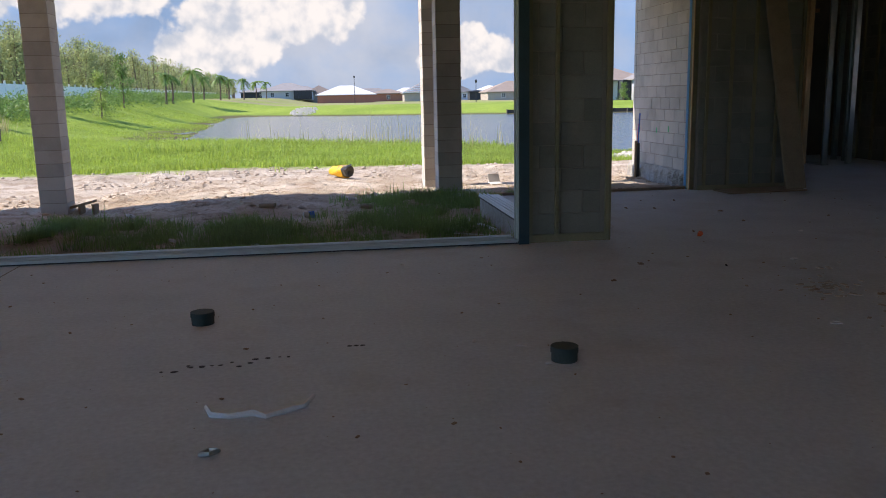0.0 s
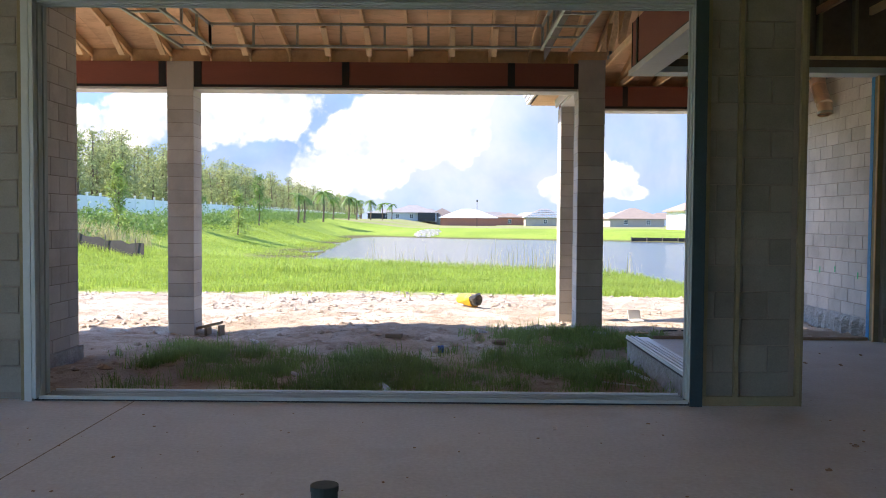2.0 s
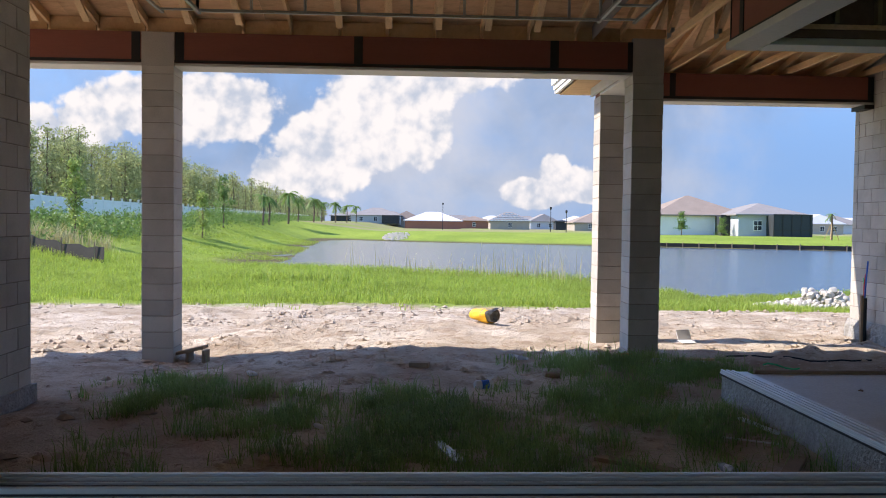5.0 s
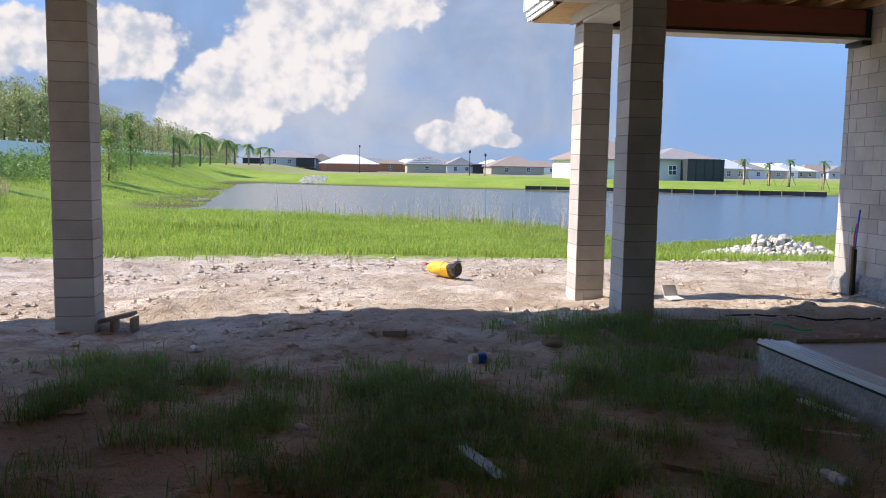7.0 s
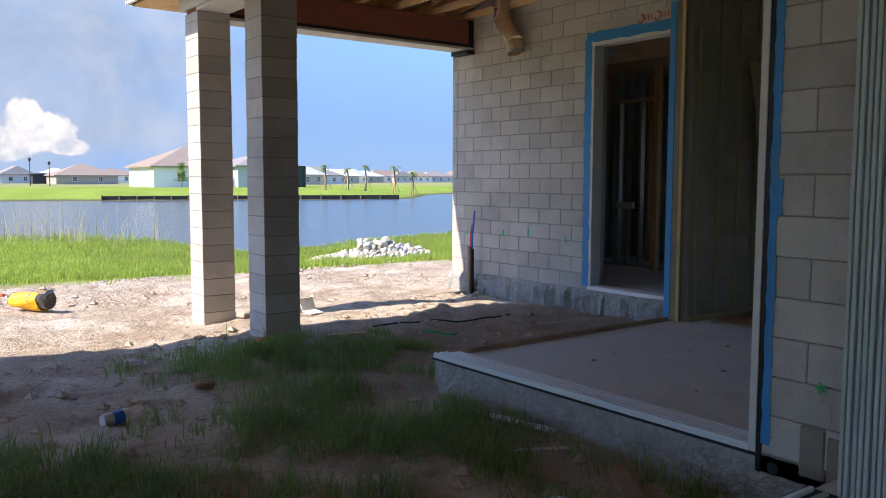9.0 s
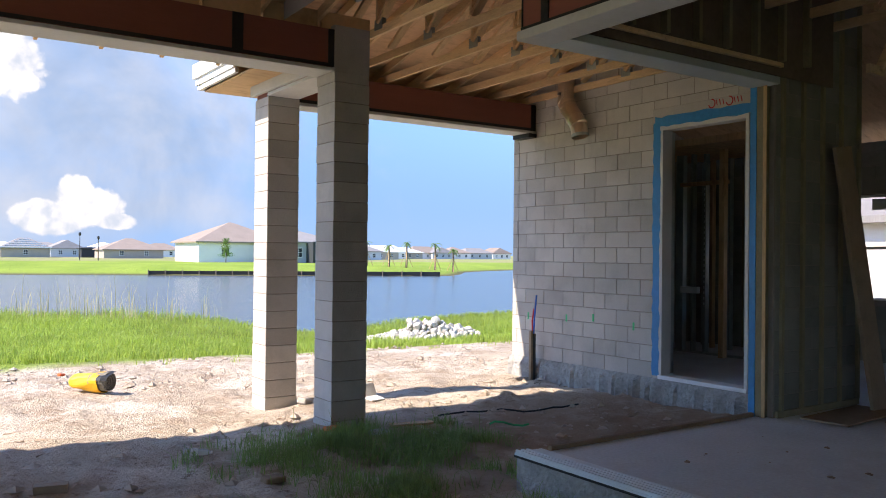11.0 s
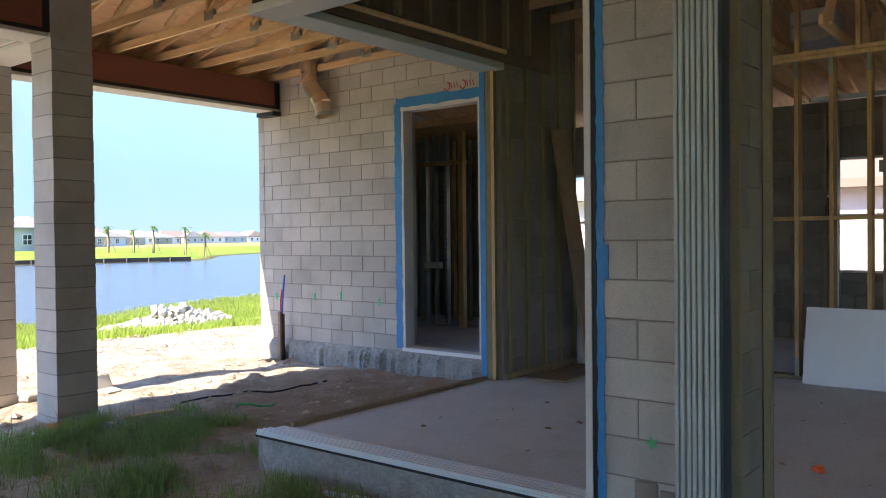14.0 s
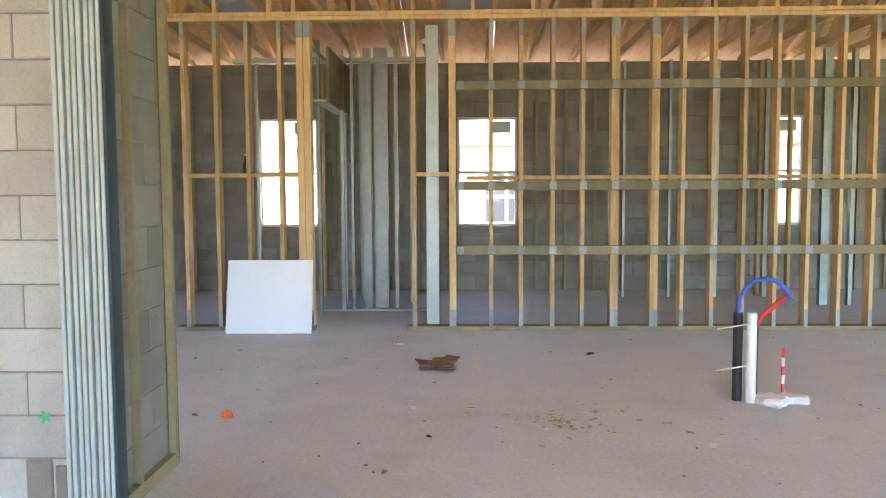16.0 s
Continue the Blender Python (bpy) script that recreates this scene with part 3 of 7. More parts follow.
churned = s_math("MULTIPLY", s_map(ss.outputs[0], 1.2, 3.0), s_map(s_math("MULTIPLY", ss.outputs[1], -1.0), -13.4, -12.0))
sand = s_mix(s_math("MULTIPLY", churned, s_map(s_noise(3.0, 6, 0.7), 0.3, 0.6, 0.35, 0.9)), sand, (0.33, 0.235, 0.16))
turf = s_mix(s_map(s_noise(0.12, 4), 0.35, 0.65), (0.20, 0.29, 0.04), (0.27, 0.36, 0.055))
turf = s_mix(s_map(s_noise(2.2, 6, 0.7), 0.45, 0.75, 0, 0.7), turf, (0.14, 0.21, 0.035))
line = s_math("ADD", ss.outputs[1], s_math("MULTIPLY", s_math("SUBTRACT", s_noise(0.55), 0.5), 3.2))
behind = s_map(s_math("MULTIPLY", ss.outputs[1], -1.0), 6, 9)
lawn = s_math("MAXIMUM", s_map(line, 19.0, 20.2), behind)
far_dry = s_math("MULTIPLY", s_map(ss.outputs[1], 128, 140), s_map(s_noise(0.05, 4), 0.32, 0.6, 0.25, 0.9))
turf = s_mix(far_dry, turf, (0.29, 0.255, 0.15))
ground_col = s_mix(lawn, sand, turf)
wet = s_map(ss.outputs[2], WATER_Z + 0.02, WATER_Z + 0.22, 0.9, 0.0)
ground_col = s_mix(wet, ground_col, (0.10, 0.08, 0.05))
st.links.new(ground_col, sp.inputs["Base Color"])
sb = st.nodes.new("ShaderNodeBump")
sb.inputs["Strength"].default_value, sb.inputs["Distance"].default_value = 1.0, 0.07
st.links.new(s_math("ADD", s_noise(9, 6, 0.7), s_math("MULTIPLY", s_noise(45, 3), 0.35)), sb.inputs["Height"])
st.links.new(sb.outputs[0], sp.inputs["Normal"])
gm.materials.append(soil)

wb_ = Build()
wb_.add([(-40, 20, WATER_Z), (220, 20, WATER_Z), (220, 170, WATER_Z), (-40, 170, WATER_Z)], [(0, 1, 2, 3)])
pond = tagged(part("water", wb_, water), "calm grey-blue pond reflecting the cloudy sky", "pond", kind="structure")


def gz(x, y):
    return float(ground_z(np.array([x]), np.array([y]))[0])


def blades(pts, height, spread, per, lean, width, seed):
    """Tufts of thin tapering blades at the points given."""
    r = np.random.default_rng(seed)
    n = len(pts) * per
    base = np.repeat(pts, per, 0) + np.c_[r.normal(0, spread, (n, 2)), np.zeros(n)]
    h = np.repeat(height, per) * r.uniform(0.45, 1.1, n)
    a, l = r.uniform(0, 6.283, n), r.uniform(0.1, 1, n) * lean
    side = np.c_[np.cos(a + 1.57), np.sin(a + 1.57), np.zeros(n)] * (width * r.uniform(0.6, 1.4, n))[:, None]
    bend = np.c_[np.cos(a), np.sin(a), np.zeros(n)] * (h * l)[:, None]
    mid = base + bend * 0.3 + np.c_[np.zeros((n, 2)), h * 0.6]
    tip = base + bend + np.c_[np.zeros((n, 2)), h * (1 - 0.25 * l)]
    t1 = np.stack([base - side, base + side, mid + side * 0.7], 1)
    t2 = np.stack([base - side, mid + side * 0.7, mid - side * 0.7], 1)
    t3 = np.stack([mid - side * 0.7, mid + side * 0.7, tip], 1)
    return np.concatenate([t1, t2, t3])

# ---------------------------------------------------------------- the house: slab and walls
sl = Build()
sl.prism([(-9, -6), (FAR_X + 0.2, -6), (FAR_X + 0.2, 15), (WALL_R - 0.035, 15.0), (WALL_R - 0.035, NOOK_Y), (PIER_X, NOOK_Y), (PIER_X, SILL_OUT), (-9, SILL_OUT)], -0.42, -0.012)
floor = tagged(part("floor", sl, "footing"), "poured concrete house slab with rough formed edges", "floor", kind="structure")
top = Build()
top.prism([(-9, -6), (FAR_X, -6), (FAR_X, 14.8), (WALL_R + 0.1, 14.8), (WALL_R + 0.1, NOOK_Y - 0.06), (PIER_X + 0.26, NOOK_Y - 0.06), (PIER_X + 0.26, SILL_OUT - 0.02), (-9, SILL_OUT - 0.02)], -0.012, 0.0)
part("slab_surface", top, "concrete", floor, "dusty grey trowelled concrete with brown stains")

COURSE, BLEN = 0.2032, 0.4064
block_meshes = {}


def block_mesh(length, depth, mat):
    k = (round(length, 3), round(depth, 3), mat)
    if k not in block_meshes:
        j = 0.0035
        block_meshes[k] = Build().soft(j, length - j, 0, depth, j, COURSE - j, 0.004).mesh("block", mat)
    return block_meshes[k]


def block_wall(wall, origin, along, length, z0, z1, depth, holes=(), mat="block", first=0.0, as_parts=True, name="block"):
    """Running-bond blocks on the face through origin; along is the unit direction, the face normal is along turned clockwise by 90 degrees.
    holes: (s0, s1, z0, z1). Each block stands depth proud of the wall's mortar core."""
    ax = Vector((along[0], along[1], 0))
    nrm = Vector((along[1], -along[0], 0))
    rest = Build()
    z, row = z0, 0
    while z < z1 - 0.02:
        hgt = min(COURSE, z1 - z)
        s = -first - (BLEN / 2 if row % 2 else 0)
        while s < length - 0.01:
            a, b = max(s, 0), min(s + BLEN, length)
            spans = [(a, b)]
            for h0, h1, hz0, hz1 in holes:
                if z + hgt * 0.6 > hz0 and z + hgt * 0.4 < hz1:
                    nxt = []
                    for p, q in spans:
                        if q <= h0 or p >= h1:
                            nxt.append((p, q))
                        else:
                            if p < h0:
                                nxt.append((p, h0))
                            if q > h1:
                                nxt.append((h1, q))
                    spans = nxt
            for p, q in spans:
                if q - p < 0.04:
                    continue
                at = Vector(origin) + ax * p + Vector((0, 0, z))
                m = Matrix(((ax.x, -nrm.x, 0, at.x), (ax.y, -nrm.y, 0, at.y), (0, 0, hgt / COURSE, at.z), (0, 0, 0, 1)))
                m = m @ Matrix.Translation((0, -depth, 0))
                if as_parts:
                    ob = new(name, block_mesh(q - p, depth + 0.02, mat))
                    ob.parent = wall
                    ob.matrix_basis = m @ pose(0, random.uniform(-0.0015, 0.0015), 0, random.uniform(-0.15, 0.15), 0, random.uniform(-0.2, 0.2))
                else:
                    rest.soft(0.005, q - p - 0.005, 0, depth + 0.02, 0.005, COURSE - 0.005, 0.004, m)
            s += BLEN
        z += COURSE
        row += 1
    if not as_parts and rest.v:
        ob = part(name, rest, mat, wall)
        ob["kind"] = "stuff"


PENDING = []            # block faces are laid at the end of the file


def wall_box(name, spans, label, mat="mortar", kind="structure", category="wall"):
    b = Build()
    for s in spans:
        b.box(*s)
    return tagged(part(name, b, mat), label, category, kind=kind)


# wall with the single door, seen across the yard
DOOR_Y0, DOOR_Y1, DOOR_Z = 10.87, 12.13, 3.10
RW1 = 14.98
wr = wall_box("wall_east_of_yard", [(WALL_R, WALL_R + 0.2, NOOK_Y, DOOR_Y0, -0.011, 4.2), (WALL_R, WALL_R + 0.2, DOOR_Y1, RW1, -0.011, 4.2),
                                    (WALL_R, WALL_R + 0.2, DOOR_Y0, DOOR_Y1, DOOR_Z, 4.2)], "bare grey-tan concrete block wall with an unfinished doorway")
PENDING.append((wr, (WALL_R, RW1, -0.02), (0, -1), RW1 - NOOK_Y, 0, 4.2, 0.005, [(RW1 - DOOR_Y1, RW1 - DOOR_Y0, -1, DOOR_Z + 0.02), (RW1 - DOOR_Y1 - 0.12, RW1 - NOOK_Y, 3.16, 3.30)], "block", 0.1, True))
PENDING.append((wr, (WALL_R + 0.2, RW1, -0.02), (-1, 0), 0.2, 0, 4.2, 0.005, [], "block", 0, True))
lin = Build().soft(WALL_R - 0.010, WALL_R + 0.05, NOOK_Y, DOOR_Y1 + 0.12, 3.134, 3.328, 0.004)
lintel = part("lintel", lin, "block", wr, "precast concrete lintel marked with red paint")
ink = Build()
for k, yy in enumerate((11.37, 11.13)):
    x = WALL_R - 0.0125
    zc = 3.275
    for q in range(9):
        a0, a1 = 0.9 + q * 0.5, 0.9 + (q + 1) * 0.5
        ink.beam((x, yy + 0.045 * math.cos(a0 + 0.6), zc + 0.05 * math.sin(a0 + 0.6)), (x, yy + 0.045 * math.cos(a1 + 0.6), zc + 0.05 * math.sin(a1 + 0.6)), 0.014, 0.003, (1, 0, 0))
    for q in range(3):
        ink.beam((x, yy - 0.075 - q * 0.045, zc - 0.03), (x, yy - 0.06 - q * 0.045, zc + 0.035), 0.010, 0.003, (1, 0, 0))
part("red_marks", ink, "red_ink", lintel)
door1 = thing("door_frame", WALL_R, 11.5, 0, "empty doorway with pale wooden frame and blue sealant border", "door frame", kind="structure")
fr = Build()
fr.box(WALL_R - 0.012, WALL_R + 0.16, DOOR_Y1 - 0.045, DOOR_Y1, 0.02, DOOR_Z).box(WALL_R - 0.012, WALL_R + 0.16, DOOR_Y0, DOOR_Y0 + 0.045, 0.02, DOOR_Z).box(WALL_R - 0.014, WALL_R + 0.16, DOOR_Y0, DOOR_Y1, DOOR_Z - 0.05, DOOR_Z)
part("frame", fr, "soffit", door1)
part("sill", Build().soft(WALL_R - 0.03, WALL_R + 0.18, DOOR_Y0, DOOR_Y1, -0.012, 0.035, 0.005), "white", door1, "white sill strip")


def streak(b, p0, p1, w, axis_n, off, seed, step=0.09):
    """A hand-brushed band with an uneven edge from p0 to p1 on a face with the normal axis_n."""
    r = random.Random(seed)
    p0, p1, nrm = Vector(p0), Vector(p1), Vector(axis_n)
    d = (p1 - p0)
    n = max(2, int(d.length / step))
    s = d.normalized().cross(nrm)
    rows = []
    for i in range(n + 1):
        c = p0 + d * (i / n) + nrm * off
        rows.append((c - s * w * r.uniform(0.4, 0.62), c + s * w * r.uniform(0.4, 0.62)))
    vs = [q for row in rows for q in row] + [q - nrm * (off - 0.001) for row in rows for q in row]
    m = 2 * (n + 1)
    fs = []
    for i in range(n):
        a = 2 * i
        fs += [(a, a + 1, a + 3, a + 2), (a + 1, m + a + 1, m + a + 3, a + 3), (a, a + 2, m + a + 2, m + a)]
    b.add(vs, fs)


bb = Build()
streak(bb, (WALL_R - 0.010, DOOR_Y1 + 0.05, 0.02), (WALL_R - 0.010, DOOR_Y1 + 0.05, DOOR_Z + 0.05), 0.11, (-1, 0, 0), 0.003, 1)
streak(bb, (WALL_R - 0.010, DOOR_Y1 + 0.08, DOOR_Z + 0.055), (WALL_R - 0.010, DOOR_Y0 - 0.1, DOOR_Z + 0.055), 0.12, (-1, 0, 0), 0.004, 2)
part("sealant", bb, "blue", door1, "brushed blue sealant border")

# return wall with furring, beside the corner opening
JX = 5.08
wn_ = wall_box("wall_nook_return", [(JX + 0.03, 6.55, NOOK_Y - 0.2, NOOK_Y, 0, 4.3)], "concrete block wall with painted-in shade and vertical wooden furring strips")
PENDING.append((wn_, (JX + 0.05, NOOK_Y - 0.2, 0.0), (1, 0), 1.41, 0, 4.2, 0.005, [], "block_in_shade", 0.0, True))
fu = Build()
for k in range(5):
    fu.box(JX + 0.12 + k * 0.33, JX + 0.16 + k * 0.33, NOOK_Y - 0.235, NOOK_Y - 0.2, 0.06, 4.2)
fu.box(JX + 0.06, 6.55, NOOK_Y - 0.235, NOOK_Y - 0.2, 0.0, 0.06)
part("furring", fu, "treated", wn_, "greenish treated furring strips")
j2 = thing("corner_opening_jamb", JX, NOOK_Y - 0.1, 0, "wooden jamb buck edged with blue sealant beside the slab", "door jamb", kind="structure")
part("buck", Build().soft(JX - 0.035, JX + 0.03, NOOK_Y - 0.15, NOOK_Y - 0.055, 0, HEAD_Z, 0.004), "treated", j2, "treated timber buck")
b5 = Build()
b5.box(JX - 0.038, JX + 0.03, NOOK_Y - 0.055, NOOK_Y + 0.012, -0.02, HEAD_Z)
streak(b5, (JX + 0.06, NOOK_Y + 0.008, -0.05), (JX + 0.06, NOOK_Y + 0.008, HEAD_Z), 0.07, (0, 1, 0), 0.004, 3)
part("sealant", b5, "blue", j2, "thick blue sealant")
part("corner_bead", Build().box(JX - 0.043, JX - 0.035, NOOK_Y - 0.165, NOOK_Y - 0.13, 0, HEAD_Z), "lumber", j2)

# pier between the two openings
pier = wall_box("wall_pier", [(OPEN_R + 0.09, PIER_X, SILL_IN + 0.045, SILL_OUT - 0.135, 0, 4.6), (PIER_X, 2.72, SILL_IN + 0.045, SILL_OUT - 0.03, 0, 4.6), (PIER_X, PIER_X + 0.2, SILL_OUT - 0.03, 7.235, -0.1, 4.6)],
                "concrete block pier with furred inner face")
PENDING.append((pier, (PIER_X, 7.235, 0.0), (0, -1), 7.235 - SILL_OUT + 0.135, 0, 4.5, 0.005, [], "block", 0.18, True))
PENDING.append((pier, (OPEN_R + 0.09, SILL_IN + 0.045, 0.05), (1, 0), 0.68, 0, 4.4, 0.008, [], "block_in_shade", 0.1, True))
pf = Build()
for x in (OPEN_R + 0.10, OPEN_R + 0.34, 2.69):
    pf.box(x, x + 0.03, SILL_IN, SILL_IN + 0.037, 0.07, 4.5)
pf.box(OPEN_R + 0.09, 2.73, SILL_IN, SILL_IN + 0.04, 0.0, 0.07)
pf.box(2.72, 2.74, SILL_IN, SILL_OUT - 0.03, 0.0, 4.5)
part("furring", pf, "treated", pier, "treated furring strips")
jr = thing("slider_jamb", OPEN_R, 6.66, 0, "tall ribbed grey-green sliding door jamb", "door jamb", group="slider jambs", kind="structure")
rb = Build().box(OPEN_R + 0.035, OPEN_R + 0.08, SILL_IN - 0.03, SILL_OUT - 0.138, 0, HEAD_Z + 0.6)
part("frame", rb, "jamb", jr)
for k in range(8):
    y0 = SILL_IN - 0.028 + k * 0.0275
    part("rib", Build().soft(OPEN_R + 0.004 * (k % 3), OPEN_R + 0.035, y0, y0 + 0.018, 0.02, HEAD_Z + 0.6, 0.004), "jamb", jr)
part("seal", Build().box(OPEN_R - 0.004, OPEN_R + 0.09, SILL_IN - 0.044, SILL_IN - 0.03, 0.0, HEAD_Z + 0.6), "navy", jr, "dark blue waterproof edge")
pj = thing("pier_jamb", PIER_X, 7.26, 0, "white jamb strip with smeared blue sealant on the pier end", "door jamb", kind="structure")
part("strip", Build().box(PIER_X - 0.02, PIER_X + 0.16, 7.262, 7.30, 0.0, HEAD_Z), "soffit", pj)
b6 = Build()
streak(b6, (PIER_X - 0.009, 7.212, 0.05), (PIER_X - 0.009, 7.212, HEAD_Z + 0.3), 0.042, (-1, 0, 0), 0.004, 5, 0.05)
streak(b6, (PIER_X - 0.009, 7.185, 1.22), (PIER_X - 0.009, 7.185, 1.40), 0.04, (-1, 0, 0), 0.005, 6, 0.05)
part("sealant", b6, "blue", pj, "smeared blue sealant")
part("packing", Build().box(PIER_X - 0.012, PIER_X + 0.2, 7.235, 7.262, -0.1, HEAD_Z), "tar", pj)
# wall west of the big opening and the yard's west wall
wl = wall_box("wall_west_of_opening", [(-9, OPEN_L - 0.09, SILL_IN + 0.045, SILL_OUT - 0.03, 0, 4.6)], "furred block wall with painted-in shade beside the big opening")
PENDING.append((wl, (-9, SILL_IN + 0.045, 0.05), (1, 0), 9 + OPEN_L - 0.09, 0, 4.4, 0.008, [], "block_in_shade", 0.1, False))
wf = Build()
for k in range(10):
    wf.box(OPEN_L - 0.13 - k * 0.4, OPEN_L - 0.09 - k * 0.4, SILL_IN, SILL_IN + 0.037, 0.0, 4.5)
part("furring", wf, "treated", wl, "treated furring strips")
jl = thing("slider_jamb", OPEN_L, 6.66, 0, "tall ribbed grey-green sliding door jamb", "door jamb", group="slider jambs", kind="structure")
part("frame", Build().box(OPEN_L - 0.09, OPEN_L - 0.035, SILL_IN - 0.03, SILL_OUT - 0.11, 0, HEAD_Z + 0.6), "jamb", jl)
for k in range(9):
    y0 = SILL_IN - 0.028 + k * 0.0275
    part("rib", Build().soft(OPEN_L - 0.035, OPEN_L - 0.004 * (k % 3), y0, y0 + 0.018, 0.02, HEAD_Z + 0.6, 0.004), "jamb", jl)
WY_X = -4.32
ww = wall_box("wall_west_of_yard", [(WY_X - 0.2, WY_X, SILL_OUT - 0.03, 10.0, -0.45, 4.3), (WY_X, OPEN_L - 0.09, SILL_OUT - 0.03, SILL_OUT - 0.028, -0.4, 4.3)], "bare concrete block wall along the sandy yard")
PENDING.append((ww, (WY_X, SILL_OUT - 0.03, -0.38), (0, 1), 10.03 - SILL_OUT, 0, 4.6, 0.005, [], "block", 0.1, True))
PENDING.append((ww, (WY_X - 0.2, 10.0, -0.38), (-1, 0), -0.2, 0, 4.6, 0.005, [], "block", 0.0, True))
ft = Build().box(WY_X, WY_X + 0.05, SILL_OUT, 10.02, -0.5, -0.12)
part("footing", ft, "footing", ww, "rough concrete footing edge")
# sill tracks
sl1 = thing("slider_sill", -0.5, 6.66, 0, "low grey metal sliding door sill across the opening", "door sill", kind="structure")
part("pan", Build().box(OPEN_L - 0.03, OPEN_R + 0.03, SILL_IN, SILL_OUT, 0.0, 0.012), "dark", sl1)
part("front_lip", Build().soft(OPEN_L, OPEN_R, SILL_IN + 0.002, SILL_IN + 0.03, 0.0, 0.04, 0.004), "jamb", sl1)
for k in range(4):
    y0 = SILL_IN + 0.075 + k * 0.068
    part("track", Build().soft(OPEN_L, OPEN_R, y0, y0 + 0.022, 0.0, 0.022 + 0.004 * k, 0.003), "alu" if k == 3 else "jamb", sl1)
sl2 = thing("corner_slider_track", PIER_X + 0.1, 8.6, 0, "silver multi-track door sill along the slab edge", "door sill", kind="structure")
part("pan", Build().box(PIER_X - 0.015, PIER_X + 0.25, 7.30, NOOK_Y + 0.01, -0.004, 0.012), "alu", sl2)
for k in range(5):
    x0 = PIER_X - 0.012 + k * 0.052
    part("track", Build().soft(x0, x0 + 0.020, 7.30 + 0.02 * k, NOOK_Y + 0.005 - (0.0 if k < 3 else 0.35 * (k - 2)), 0.012, 0.036 - 0.003 * k, 0.003), "alu", sl2)
part("underlay", Build().box(PIER_X - 0.02, PIER_X + 0.27, 7.25, NOOK_Y + 0.012, -0.02, -0.004), "tar", sl2)
fb = Build().soft(PIER_X + 0.3, JX - 0.04, NOOK_Y - 0.055, NOOK_Y - 0.012, -0.03, 0.035, 0.004)
single("form_board", fb, "scrap", "weathered form board along the slab edge", "board", kind="structure")

# headers over the corner opening
hd = thing("corner_header", PIER_X, NOOK_Y, HEAD_Z, "red laminated corner header beam with pale underside board", "header beam", kind="structure")
part("beam", Build().box(PIER_X + 0.01, PIER_X + 0.24, 7.24, NOOK_Y - 0.01, HEAD_Z + 0.075, HEAD_Z + 0.62), "beam", hd)
part("beam", Build().box(PIER_X + 0.242, JX + 0.026, NOOK_Y - 0.24, NOOK_Y - 0.01, HEAD_Z + 0.075, HEAD_Z + 0.62), "beam", hd)
part("soffit_board", Build().soft(PIER_X - 0.03, PIER_X + 0.26, 7.22, NOOK_Y + 0.02, HEAD_Z, HEAD_Z + 0.07, 0.005), "soffit", hd)
part("soffit_board", Build().soft(PIER_X + 0.264, JX + 0.026, NOOK_Y - 0.26, NOOK_Y + 0.02, HEAD_Z + 0.002, HEAD_Z + 0.07, 0.005), "jamb", hd)
# sheathing takes the dark bark colour to paint in shade under the roof
part("inner_panel", Build().box(PIER_X + 0.26, JX + 0.9, NOOK_Y - 0.262, NOOK_Y - 0.242, HEAD_Z + 0.075, 4.75), "bark", hd, "inner sheathing darkened to paint in the roof's shade")
for k in range(8):
    part("inner_stud", Build().box(PIER_X + 0.45 + k * 0.4, PIER_X + 0.49 + k * 0.4, NOOK_Y - 0.33, NOOK_Y - 0.264, HEAD_Z + 0.2, 4.7), "treated", hd)
part("inner_board", Build().soft(PIER_X + 0.27, JX + 0.02, NOOK_Y - 0.30, NOOK_Y - 0.264, HEAD_Z + 0.15, HEAD_Z + 0.19, 0.004), "rafter", hd)
tp = Build()
tp.box(PIER_X, PIER_X + 0.01, NOOK_Y - 0.30, NOOK_Y - 0.22, HEAD_Z + 0.08, HEAD_Z + 0.62).box(PIER_X - 0.004, PIER_X + 0.01, 7.3, NOOK_Y, HEAD_Z + 0.072, HEAD_Z + 0.1)
tp.box(PIER_X, PIER_X + 0.05, NOOK_Y - 0.012, NOOK_Y - 0.002, HEAD_Z + 0.08, HEAD_Z + 0.62)
part("flashing", tp, "tar", hd, "black flashing tape")
ch = Build()
for k in range(8):
    ch.box(PIER_X + 0.3 + k * 0.33, PIER_X + 0.34 + k * 0.33, NOOK_Y - 0.2, NOOK_Y - 0.05, HEAD_Z + 0.62, 4.6)
part("cripple_studs", ch, "lumber", hd)
wall_box("wall_over_corner", [(PIER_X + 0.08, PIER_X + 0.14, 7.24, NOOK_Y, HEAD_Z + 0.622, 5.0)], "plywood gable above the corner header", mat="ply")
sh = thing("slider_header", -0.5, 6.6, 3.02, "pale grey-green frame head across the wide opening", "door frame", kind="structure")
part("frame", Build().soft(OPEN_L + 0.002, OPEN_R - 0.002, SILL_IN - 0.028, SILL_OUT - 0.14, 3.02, 3.085, 0.004), "jamb", sh)
for k in range(3):
    part("rib", Build().soft(OPEN_L + 0.002, OPEN_R - 0.002, SILL_IN + 0.02 + k * 0.06, SILL_IN + 0.045 + k * 0.06, 3.0, 3.02, 0.003), "jamb", sh)
wall_box("wall_over_opening", [(OPEN_L + 0.002, OPEN_R - 0.002, SILL_IN + 0.05, SILL_OUT - 0.03, 3.088, 5.2)], "timber wall above the wide opening", mat="ply")

# columns and lanai beams
BZ0, BZ1 = 3.34, 3.76


